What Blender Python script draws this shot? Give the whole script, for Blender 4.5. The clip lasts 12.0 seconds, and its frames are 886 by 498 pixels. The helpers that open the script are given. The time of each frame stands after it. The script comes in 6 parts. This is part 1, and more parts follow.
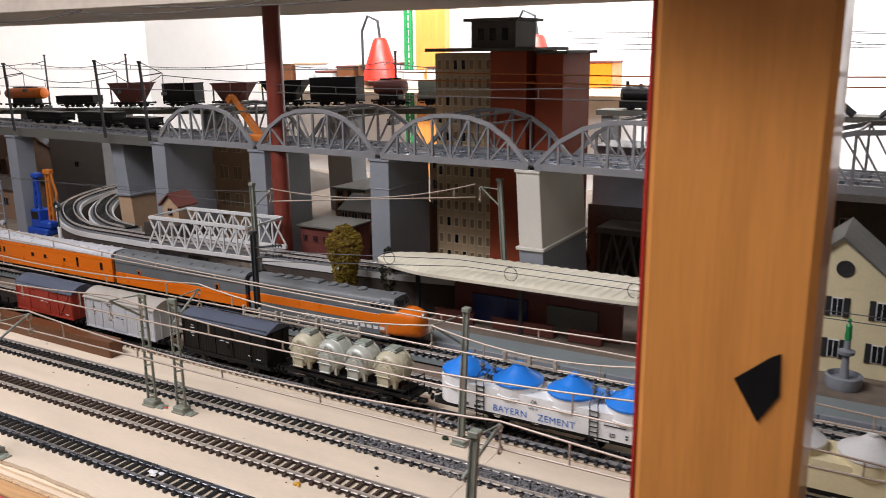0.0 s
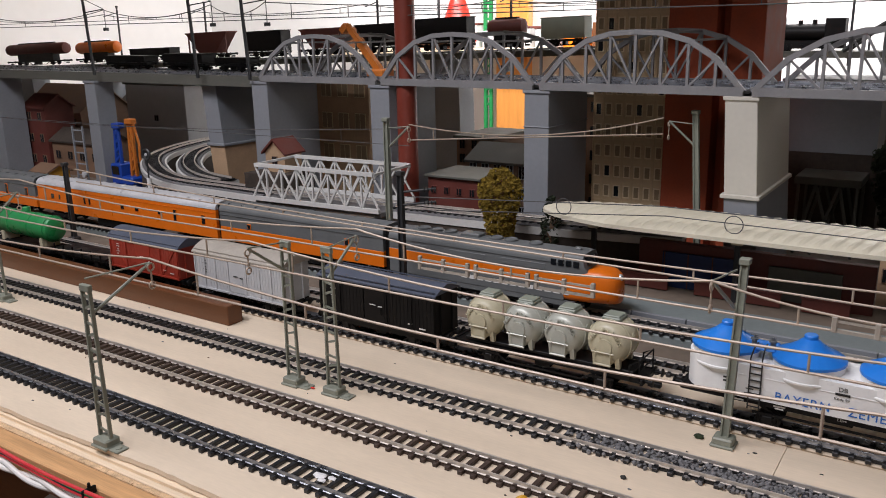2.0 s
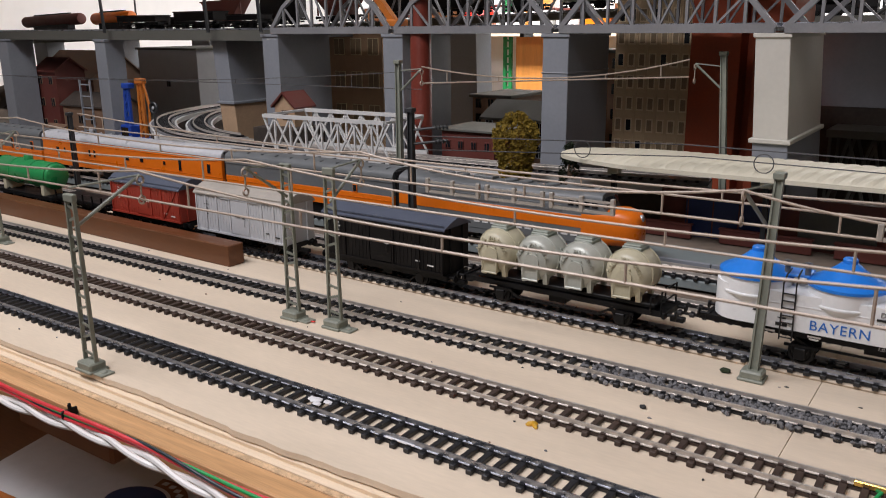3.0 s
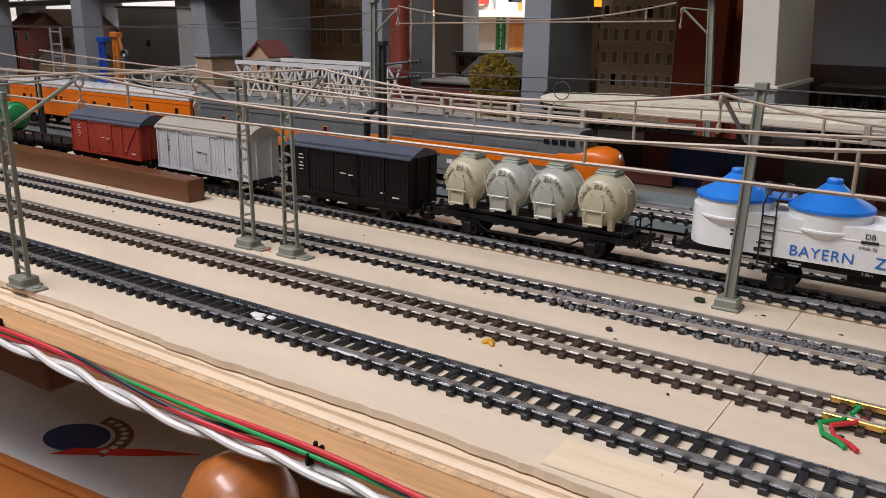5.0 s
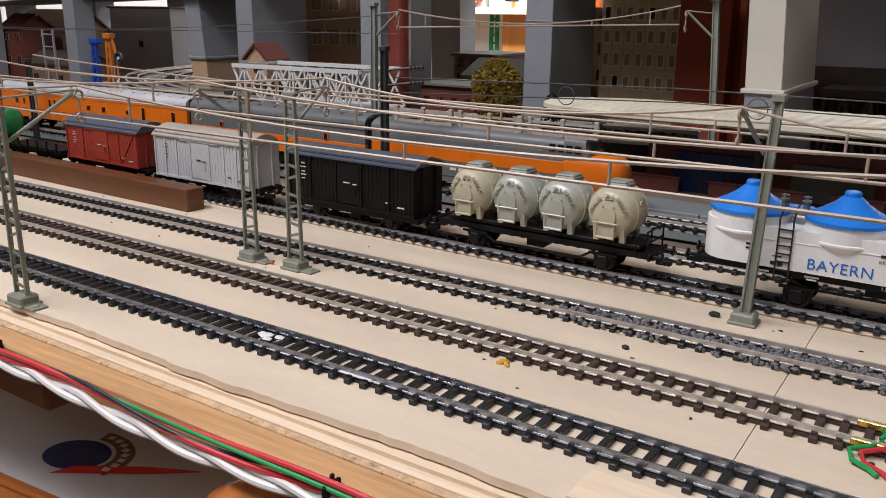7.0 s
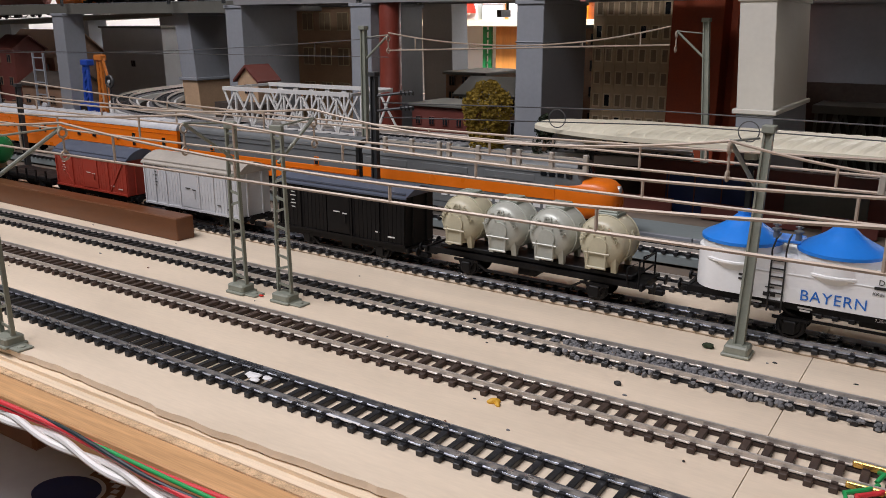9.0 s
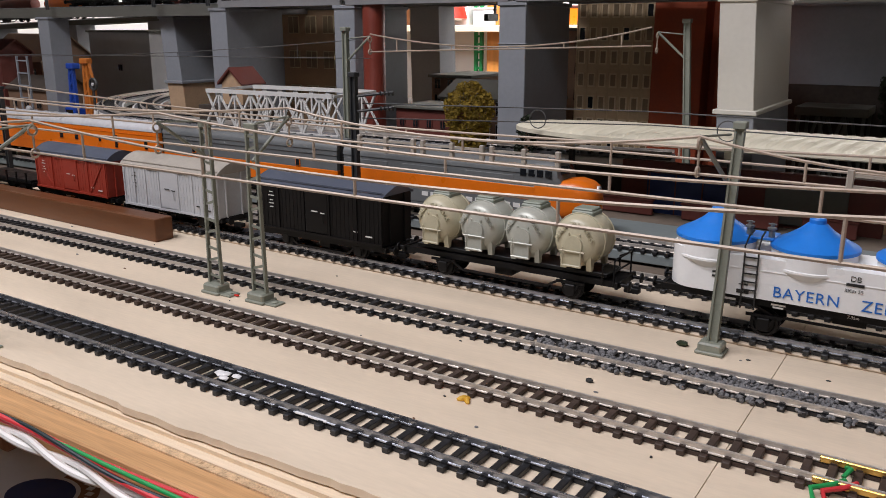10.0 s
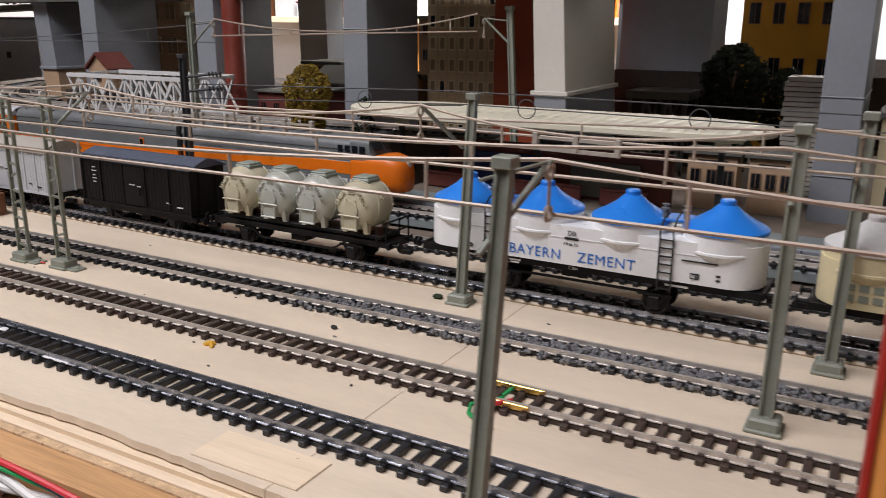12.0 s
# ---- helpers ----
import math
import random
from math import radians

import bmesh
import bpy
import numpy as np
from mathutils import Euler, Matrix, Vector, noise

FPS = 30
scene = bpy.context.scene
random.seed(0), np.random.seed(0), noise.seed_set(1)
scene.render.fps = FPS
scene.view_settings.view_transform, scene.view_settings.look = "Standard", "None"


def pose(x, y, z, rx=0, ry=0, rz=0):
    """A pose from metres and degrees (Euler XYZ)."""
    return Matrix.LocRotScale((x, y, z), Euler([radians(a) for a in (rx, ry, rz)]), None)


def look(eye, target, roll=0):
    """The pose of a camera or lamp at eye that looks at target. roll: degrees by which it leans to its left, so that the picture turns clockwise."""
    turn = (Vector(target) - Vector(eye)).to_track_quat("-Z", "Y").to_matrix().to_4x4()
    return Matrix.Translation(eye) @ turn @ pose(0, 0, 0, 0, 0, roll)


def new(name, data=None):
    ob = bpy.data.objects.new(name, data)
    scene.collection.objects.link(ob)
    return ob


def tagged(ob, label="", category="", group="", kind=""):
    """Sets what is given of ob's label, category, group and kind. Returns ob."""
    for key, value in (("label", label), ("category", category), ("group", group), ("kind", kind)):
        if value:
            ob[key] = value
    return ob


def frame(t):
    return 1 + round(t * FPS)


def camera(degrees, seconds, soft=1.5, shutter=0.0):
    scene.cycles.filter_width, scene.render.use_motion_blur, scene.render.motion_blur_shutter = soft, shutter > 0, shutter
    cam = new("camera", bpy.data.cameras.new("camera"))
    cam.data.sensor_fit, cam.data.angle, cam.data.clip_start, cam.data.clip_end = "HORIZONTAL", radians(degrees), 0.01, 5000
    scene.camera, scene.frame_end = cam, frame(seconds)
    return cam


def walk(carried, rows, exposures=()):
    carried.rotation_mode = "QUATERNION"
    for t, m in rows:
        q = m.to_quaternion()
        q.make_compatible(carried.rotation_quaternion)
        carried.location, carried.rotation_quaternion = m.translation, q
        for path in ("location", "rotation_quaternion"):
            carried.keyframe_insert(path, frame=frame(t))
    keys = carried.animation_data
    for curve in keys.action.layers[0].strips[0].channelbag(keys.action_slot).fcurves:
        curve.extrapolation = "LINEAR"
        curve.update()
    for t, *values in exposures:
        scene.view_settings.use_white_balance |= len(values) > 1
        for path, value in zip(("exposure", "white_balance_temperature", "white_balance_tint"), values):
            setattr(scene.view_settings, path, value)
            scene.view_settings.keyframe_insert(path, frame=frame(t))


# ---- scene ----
cam = camera(56.6, 12.0, soft=0.65, shutter=0.3)
PATH = [
    (0, (0.432, -0.378, 0.324), (-0.544, 1.302, -0.149), -0.7),
    (0.5, (0.366, -0.376, 0.308), (-0.623, 1.298, -0.162), -0.4),
    (1, (0.288, -0.328, 0.273), (-0.711, 1.335, -0.215), -0.6),
    (1.5, (0.25, -0.306, 0.261), (-0.781, 1.332, -0.242), -1.0),
    (2, (0.235, -0.301, 0.253), (-0.831, 1.31, -0.266), -1.1),
    (2.5, (0.23, -0.294, 0.236), (-0.868, 1.291, -0.294), -1.1),
    (3, (0.227, -0.28, 0.198), (-0.873, 1.305, -0.329), -0.6),
    (3.5, (0.231, -0.274, 0.173), (-0.869, 1.31, -0.357), -0.1),
    (5.5, (0.232, -0.252, 0.148), (-0.841, 1.344, -0.4), 1.1),
    (6, (0.227, -0.252, 0.149), (-0.837, 1.348, -0.404), 1.1),
    (6.5, (0.22, -0.255, 0.151), (-0.844, 1.345, -0.403), 0.8),
    (7, (0.217, -0.25, 0.156), (-0.847, 1.351, -0.397), 0.7),
    (9, (0.216, -0.241, 0.168), (-0.846, 1.368, -0.365), 0.0),
    (9.5, (0.217, -0.238, 0.166), (-0.842, 1.376, -0.358), -0.0),
    (10, (0.225, -0.234, 0.163), (-0.828, 1.386, -0.355), -0.0),
    (10.5, (0.237, -0.226, 0.164), (-0.801, 1.403, -0.354), 0.1),
    (11, (0.256, -0.215, 0.16), (-0.76, 1.428, -0.359), 0.2),
    (11.5, (0.29, -0.214, 0.154), (-0.691, 1.448, -0.371), 0.3),
    (12, (0.334, -0.219, 0.156), (-0.606, 1.464, -0.375), 0.4),
]
EXPOSURES = [(0, 0.16), (0.5, -0.04), (1, -0.12), (2, -0.12), (3.5, -0.06), (6, 0.05), (9.5, -0.04), (12, 0.05)]
walk(cam, [(t, look(eye, target, roll)) for t, eye, target, roll in PATH], EXPOSURES)

# ---- light ----
world = bpy.data.worlds.new("world")
scene.world = world
world.use_nodes = True
world.node_tree.nodes["Background"].inputs[0].default_value = (0.9, 0.95, 1.0, 1)
world.node_tree.nodes["Background"].inputs[1].default_value = 0.02


def lamp(name, m, sx, sy, watts, color):
    d = bpy.data.lights.new(name, "AREA")
    d.shape, d.size, d.size_y, d.energy, d.color = "RECTANGLE", sx, sy, watts, color
    ob = new(name, d)
    ob.matrix_world = m
    return ob


lamp("overhead_area_light", look((-0.45, -0.50, 1.35), (-0.1, 0.25, 0)), 1.3, 0.30, 24.5, (1.0, 0.965, 1.03))
# added fill light, lifts the floor, wagon fronts and the space under the board
lamp("overhead_area_light", look((0.3, -1.15, 1.38), (0.1, -0.9, 0)), 1.2, 0.25, 5.0, (1.0, 0.965, 1.03))
lamp("overhead_area_light", look((-0.6, 1.75, 1.36), (-0.6, 2.75, 0.35)), 2.6, 0.25, 120.0, (1.0, 0.98, 1.0))
scene.view_settings.exposure = 0.0

# ---- materials ----


def material(name, color, rough=0.6, metal=0.0, var=0.15, scale=60.0, bump=0.1, fine=8.0, second=None, mask=0.0, stretch=(1, 1, 1), island=0.0, coat=0.0, spec=0.5):
    """Base colour broken up at two scales, an optional second colour in patches, fine relief."""
    m = bpy.data.materials.new(name)
    m.use_nodes = True
    nt = m.node_tree
    n, l = nt.nodes, nt.links
    b = n["Principled BSDF"]
    tc = n.new("ShaderNodeTexCoord")
    mp = n.new("ShaderNodeMapping")
    mp.inputs["Scale"].default_value = stretch
    l.new(tc.outputs["Object"], mp.inputs[0])
    n1 = n.new("ShaderNodeTexNoise")
    n1.inputs["Scale"].default_value, n1.inputs["Detail"].default_value = scale, 4
    n2 = n.new("ShaderNodeTexNoise")
    n2.inputs["Scale"].default_value, n2.inputs["Detail"].default_value = scale * fine, 3
    l.new(mp.outputs[0], n1.inputs["Vector"])
    l.new(mp.outputs[0], n2.inputs["Vector"])
    add = n.new("ShaderNodeMath")
    add.operation = "MULTIPLY_ADD"
    l.new(n2.outputs[0], add.inputs[0])
    add.inputs[1].default_value = 0.6
    l.new(n1.outputs[0], add.inputs[2])
    ramp = n.new("ShaderNodeMapRange")
    ramp.inputs[1].default_value, ramp.inputs[2].default_value = 0.45, 1.15
    ramp.inputs[3].default_value, ramp.inputs[4].default_value = 1 - var, 1 + var
    l.new(add.outputs[0], ramp.inputs[0])
    hsv = n.new("ShaderNodeHueSaturation")
    hsv.inputs["Color"].default_value = (*color, 1)
    out = ramp.outputs[0]
    if island:
        inf = n.new("ShaderNodeObjectInfo")
        geo = n.new("ShaderNodeNewGeometry")
        s = n.new("ShaderNodeMath")
        s.operation = "ADD"
        l.new(inf.outputs["Random"], s.inputs[0])
        l.new(geo.outputs["Random Per Island"], s.inputs[1])
        r2 = n.new("ShaderNodeMapRange")
        r2.inputs[2].default_value = 2
        r2.inputs[3].default_value, r2.inputs[4].default_value = 1 - island, 1 + island
        l.new(s.outputs[0], r2.inputs[0])
        mul = n.new("ShaderNodeMath")
        mul.operation = "MULTIPLY"
        l.new(out, mul.inputs[0])
        l.new(r2.outputs[0], mul.inputs[1])
        out = mul.outputs[0]
    l.new(out, hsv.inputs["Value"])
    col = hsv.outputs[0]
    if second:
        n3 = n.new("ShaderNodeTexNoise")
        n3.inputs["Scale"].default_value, n3.inputs["Detail"].default_value = scale * 2.3, 6
        l.new(mp.outputs[0], n3.inputs["Vector"])
        r3 = n.new("ShaderNodeMapRange")
        r3.inputs[1].default_value, r3.inputs[2].default_value = 0.62 - mask, 0.70 - mask
        l.new(n3.outputs[0], r3.inputs[0])
        mx = n.new("ShaderNodeMix")
        mx.data_type = "RGBA"
        l.new(r3.outputs[0], mx.inputs[0])
        l.new(col, mx.inputs[6])
        mx.inputs[7].default_value = (*second, 1)
        col = mx.outputs[2]
    l.new(col, b.inputs["Base Color"])
    rr = n.new("ShaderNodeMapRange")
    rr.inputs[1].default_value, rr.inputs[2].default_value = 0.3, 0.7
    rr.inputs[3].default_value, rr.inputs[4].default_value = max(0.03, rough - 0.1), min(1, rough + 0.1)
    l.new(n1.outputs[0], rr.inputs[0])
    l.new(rr.outputs[0], b.inputs["Roughness"])
    b.inputs["Metallic"].default_value = metal
    b.inputs["Coat Weight"].default_value = coat
    b.inputs["Specular IOR Level"].default_value = spec
    if bump:
        bp = n.new("ShaderNodeBump")
        bp.inputs["Strength"].default_value, bp.inputs["Distance"].default_value = bump, 0.0006
        l.new(add.outputs[0], bp.inputs["Height"])
        l.new(bp.outputs[0], b.inputs["Normal"])
    return m


def glow(name, color, strength):
    m = bpy.data.materials.new(name)
    m.use_nodes = True
    b = m.node_tree.nodes["Principled BSDF"]
    b.inputs["Base Color"].default_value = (*color, 1)
    b.inputs["Emission Color"].default_value = (*color, 1)
    b.inputs["Emission Strength"].default_value = strength
    return m


M = dict(
    board=material("board_plywood", (0.71, 0.60, 0.46), 0.6, var=0.10, scale=9, stretch=(1, 6, 1), bump=0.1, fine=12),
    card=material("board_card", (0.60, 0.50, 0.38), 0.75, var=0.07, scale=14, bump=0.05, second=(0.47, 0.38, 0.27), mask=-0.06),
    edgewood=material("edge_pine", (0.58, 0.335, 0.155), 0.5, var=0.28, scale=14, stretch=(0.6, 14, 14), bump=0.15),
    palewood=material("edge_pale", (0.80, 0.655, 0.475), 0.5, var=0.12, scale=14, stretch=(0.6, 10, 10), bump=0.1),
    chip=material("chipboard_edge", (0.60, 0.42, 0.25), 0.8, var=0.4, scale=200, bump=0.5, second=(0.33, 0.20, 0.10), mask=0.0),
    post=material("post_pine", (0.66, 0.27, 0.062), 0.38, var=0.16, scale=9, stretch=(7, 7, 0.5), bump=0.06, coat=0.3),
    redpaint=material("red_paint", (0.45, 0.03, 0.02), 0.45, var=0.2, scale=40),
    sleeper_black=material("sleeper_black", (0.014, 0.0145, 0.0165), 0.42, var=0.35, scale=200, bump=0.25, island=0.25),
    sleeper_brown=material("sleeper_brown", (0.050, 0.032, 0.024), 0.6, var=0.35, scale=200, bump=0.25, island=0.25),
    rail=material("rail_nickel", (0.62, 0.58, 0.53), 0.38, 0.55, var=0.2, scale=120, bump=0.05),
    rail_dark=material("rail_steel", (0.34, 0.36, 0.40), 0.3, 0.85, var=0.3, scale=120, bump=0.05),
    gravel=material("ballast", (0.16, 0.16, 0.165), 0.9, var=0.3, scale=300, bump=0.5, island=0.4),
    mast=material("mast_green", (0.225, 0.24, 0.195), 0.5, var=0.15, scale=120, bump=0.1),
    mast_dark=material("mast_black", (0.03, 0.032, 0.034), 0.45, var=0.2, scale=120),
    wire=material("wire_tan", (0.42, 0.345, 0.275), 0.45, 0.15, var=0.15, scale=200, bump=0.0),
    wire_dark=material("wire_grey", (0.10, 0.10, 0.10), 0.5, 0.3, var=0.1, scale=200, bump=0.0),
    black=material("black_plastic", (0.006, 0.006, 0.0065), 0.5, var=0.3, scale=150, bump=0.15, spec=0.25),
    wagon_black=material("wagon_black", (0.006, 0.0055, 0.0055), 0.5, var=0.25, scale=60, bump=0.1, spec=0.25),
    roof_slate=material("roof_slate", (0.075, 0.09, 0.125), 0.42, var=0.12, scale=40, bump=0.08),
    roof_tan=material("roof_tan", (0.36, 0.33, 0.285), 0.55, var=0.15, scale=40, bump=0.1),
    wagon_red=material("wagon_red", (0.31, 0.036, 0.020), 0.45, var=0.15, scale=60, bump=0.1),
    wagon_grey=material("wagon_grey", (0.50, 0.515, 0.53), 0.5, var=0.08, scale=60, bump=0.08),
    white=material("white_plastic", (0.82, 0.83, 0.82), 0.33, var=0.04, scale=60, bump=0.02),
    blue=material("blue_plastic", (0.016, 0.205, 0.72), 0.33, var=0.06, scale=60, bump=0.03),
    blue_ink=material("blue_ink", (0.015, 0.15, 0.55), 0.5, var=0.05),
    ink=material("black_ink", (0.02, 0.02, 0.02), 0.5, var=0.05),
    white_ink=material("white_ink", (0.7, 0.7, 0.68), 0.5, var=0.05),
    cream=material("container_cream", (0.50, 0.465, 0.33), 0.42, var=0.1, scale=80, bump=0.08),
    silver=material("container_silver", (0.45, 0.465, 0.41), 0.38, 0.15, var=0.1, scale=80, bump=0.08),
    green_grey=material("hatch_green", (0.24, 0.27, 0.22), 0.5, var=0.1, scale=80),
    orange=material("loco_orange", (0.74, 0.165, 0.008), 0.35, var=0.07, scale=50, bump=0.03),
    loco_grey=material("loco_grey", (0.135, 0.145, 0.148), 0.45, var=0.12, scale=50, bump=0.05),
    car_roof=material("car_roof_silver", (0.62, 0.63, 0.65), 0.35, 0.2, var=0.12, scale=30, bump=0.05),
    glass=material("dark_glass", (0.01, 0.012, 0.015), 0.12, var=0.1, bump=0.0),
    tank_green=material("tank_green", (0.02, 0.24, 0.07), 0.35, var=0.1, scale=40),
    brown=material("brown_block", (0.135, 0.050, 0.018), 0.42, var=0.18, scale=30, stretch=(1, 5, 5), bump=0.1, second=(0.28, 0.16, 0.09), mask=-0.13),
    bridge_white=material("bridge_light_grey", (0.62, 0.62, 0.60), 0.5, var=0.08, scale=50),
    bridge_grey=material("bridge_grey", (0.20, 0.20, 0.205), 0.55, var=0.12, scale=50),
    pier=material("pier_blue_grey", (0.225, 0.24, 0.262), 0.6, var=0.09, scale=30, bump=0.08),
    pier_cream=material("pier_cream", (0.54, 0.52, 0.46), 0.6, var=0.06, scale=30, bump=0.08),
    roof_ivory=material("canopy_ivory", (0.70, 0.66, 0.52), 0.5, var=0.05, scale=40),
    tower_beige=material("tower_beige", (0.58, 0.44, 0.27), 0.7, var=0.12, scale=30, bump=0.1),
    tower_frame=material("tower_frame", (0.70, 0.58, 0.40), 0.65, var=0.1, scale=60),
    tower_brick=material("tower_brick", (0.33, 0.060, 0.020), 0.7, var=0.18, scale=50, bump=0.2),
    tower_pane=material("tower_pane", (0.27, 0.20, 0.12), 0.5, var=0.2, scale=80),
    tower_dark=material("tower_roof", (0.10, 0.10, 0.085), 0.7, var=0.15, scale=50),
    house_brown=material("house_brown", (0.20, 0.12, 0.075), 0.75, var=0.2, scale=50),
    house_tan=material("house_tan", (0.42, 0.285, 0.175), 0.75, var=0.15, scale=50),
    house_cream=material("house_cream", (0.66, 0.58, 0.36), 0.6, var=0.08, scale=50),
    house_yellow=material("house_yellow", (0.52, 0.27, 0.02), 0.6, var=0.1, scale=50),
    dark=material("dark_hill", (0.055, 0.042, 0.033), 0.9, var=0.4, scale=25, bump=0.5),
    deck=material("layout_board_brown", (0.16, 0.125, 0.095), 0.85, var=0.3, scale=12, bump=0.2),
    asphalt=material("platform_grey", (0.185, 0.215, 0.215), 0.7, var=0.12, scale=40, bump=0.1),
    maroon=material("maroon_wall", (0.12, 0.030, 0.022), 0.6, var=0.15, scale=50),
    navy=material("navy_panel", (0.010, 0.025, 0.105), 0.5, var=0.15, scale=50),
    pole=material("pole_redbrown", (0.165, 0.030, 0.018), 0.4, var=0.12, scale=30),
    leaf=material("tree_moss", (0.23, 0.155, 0.018), 0.95, var=0.4, scale=200, bump=0.4, island=0.35),
    leaf_dark=material("tree_dark", (0.022, 0.032, 0.014), 0.95, var=0.4, scale=200, bump=0.4, island=0.35),
    crane_blue=material("crane_blue", (0.012, 0.06, 0.36), 0.4, var=0.1, scale=50),
    crane_orange=material("crane_orange", (0.50, 0.15, 0.02), 0.5, var=0.15, scale=50),
    red=material("signal_red", (0.68, 0.025, 0.012), 0.4, var=0.1, scale=40),
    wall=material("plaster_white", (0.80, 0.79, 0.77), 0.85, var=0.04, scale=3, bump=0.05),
    # dark colour for unseen room sides and ceiling, cuts the bounced fill light
    low_bounce_room=material("low_bounce_room", (0.20, 0.175, 0.15), 0.85, var=0.08, scale=3, bump=0.05),
    # floor lightened to bounce some light up under the board
    floor=material("floor_dark", (0.26, 0.16, 0.09), 0.7, var=0.25, scale=3),
    ceil=material("shelf_underside", (0.55, 0.48, 0.40), 0.8, var=0.15, scale=10, bump=0.2),
    cable_white=material("cable_white", (0.74, 0.73, 0.70), 0.4, var=0.06, scale=60),
    cable_red=material("cable_red", (0.62, 0.04, 0.05), 0.38, var=0.08, scale=60),
    cable_green=material("cable_green", (0.02, 0.33, 0.09), 0.38, var=0.08, scale=60),
    cable_black=material("cable_black", (0.015, 0.03, 0.035), 0.4, var=0.08, scale=60),
    furniture=material("furniture_brown", (0.40, 0.13, 0.030), 0.35, var=0.2, scale=10, stretch=(6, 1, 1), coat=0.3),
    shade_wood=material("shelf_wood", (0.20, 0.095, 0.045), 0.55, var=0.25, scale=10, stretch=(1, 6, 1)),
    paper=material("white_card", (0.66, 0.66, 0.66), 0.6, var=0.08, scale=15),
    brass=material("brass", (0.70, 0.45, 0.13), 0.3, 0.9, var=0.15),
    chalk=material("chalk_paint", (0.72, 0.72, 0.72), 0.8, var=0.15, scale=150, bump=0.4),
    yellow=material("yellow_crumb", (0.65, 0.36, 0.03), 0.6, var=0.15),
    lampglass=glow("lamp_glow", (1.0, 0.93, 0.85), 3.0),
)

# ---- mesh helpers ----


def obj(name, bm, mat, parent=None, label="", smooth=False):
    me = bpy.data.meshes.new(name)
    bm.normal_update()
    bm.to_mesh(me)
    bm.free()
    if smooth:
        me.polygons.foreach_set("use_smooth", [True] * len(me.polygons))
        me.set_sharp_from_angle(angle=radians(35))
    me.materials.append(mat)
    ob = new(name, me)
    if parent:
        ob.parent = parent
    if label:
        ob["label"] = label
    return ob


def part(name, bm, mat, parent, label="", smooth=False):
    return obj(name, bm, mat, parent, label, smooth)


def shared(name, me, parent, m):
    ob = new(name, me)
    ob.parent = parent
    ob.matrix_basis = m
    return ob


def base(name, m, label, category, group="", kind=""):
    e = new(name)
    e.empty_display_size = 0.01
    e.matrix_world = m
    return tagged(e, label, category, group, kind)


def box(bm, x0, x1, y0, y1, z0, z1, bevel=0.0):
    t = bmesh.new()
    vs = [t.verts.new((x, y, z)) for z in (z0, z1) for x, y in ((x0, y0), (x1, y0), (x1, y1), (x0, y1))]
    for f in ((3, 2, 1, 0), (4, 5, 6, 7), (0, 1, 5, 4), (1, 2, 6, 5), (2, 3, 7, 6), (3, 0, 4, 7)):
        t.faces.new([vs[i] for i in f])
    if bevel:
        bmesh.ops.bevel(t, geom=t.edges[:], offset=bevel, segments=1, affect="EDGES", profile=0.6)
    merge(bm, t)
    return bm


def merge(bm, t, m=None):
    me = bpy.data.meshes.new("tmp")
    t.to_mesh(me)
    t.free()
    if m is not None:
        me.transform(m)
    bm.from_mesh(me)
    bpy.data.meshes.remove(me)


def beam(bm, a, b, w, h=None, up=(0, 0, 1)):
    """A square bar from a to b."""
    a, b = Vector(a), Vector(b)
    h = h or w
    d = (b - a).normalized()
    u = Vector(up)
    if abs(d.dot(u)) > 0.95:
        u = Vector((0, 1, 0))
    s = d.cross(u).normalized()
    u = s.cross(d)
    vs = [bm.verts.new(p + s * i * w / 2 + u * j * h / 2) for p in (a, b) for i, j in ((-1, -1), (1, -1), (1, 1), (-1, 1))]
    for f in ((0, 1, 2, 3), (7, 6, 5, 4), (4, 5, 1, 0), (5, 6, 2, 1), (6, 7, 3, 2), (7, 4, 0, 3)):
        bm.faces.new([vs[i] for i in f])


def bent_bar(bm, pts, w, h):
    """One connected flat bar through points in a plane of constant y."""
    rings = []
    for i, p in enumerate(pts):
        a, b = Vector(pts[max(i - 1, 0)]), Vector(pts[min(i + 1, len(pts) - 1)])
        d = (b - a).normalized()
        u = Vector((-d.z, 0, d.x))
        p = Vector(p)
        rings.append([bm.verts.new(p + u * s * h / 2 + Vector((0, q * w / 2, 0))) for s, q in ((-1, -1), (-1, 1), (1, 1), (1, -1))])
    for a, b in zip(rings, rings[1:]):
        for k in range(4):
            bm.faces.new((a[k], b[k], b[(k + 1) % 4], a[(k + 1) % 4]))
    bm.faces.new(rings[0])
    bm.faces.new(rings[-1][::-1])
    bmesh.ops.recalc_face_normals(bm, faces=bm.faces[:])


def tube(bm, pts, r, seg=8, cap=True):
    """A round rod along points; r is one radius or one for each point."""
    pts = [Vector(p) for p in pts]
    rs = r if isinstance(r, (list, tuple)) else [r] * len(pts)
    rings = []
    side = None
    for i, p in enumerate(pts):
        d = (pts[min(i + 1, len(pts) - 1)] - pts[max(i - 1, 0)]).normalized()
        if side is None:
            side = d.orthogonal().normalized()
        side = (side - d * side.dot(d)).normalized()
        up = d.cross(side)
        rings.append([bm.verts.new(p + (side * math.cos(k * math.tau / seg) + up * math.sin(k * math.tau / seg)) * rs[i]) for k in range(seg)])
    for a, b in zip(rings, rings[1:]):
        for k in range(seg):
            bm.faces.new((a[k], a[(k + 1) % seg], b[(k + 1) % seg], b[k]))
    if cap:
        bm.faces.new(rings[0][::-1])
        bm.faces.new(rings[-1])


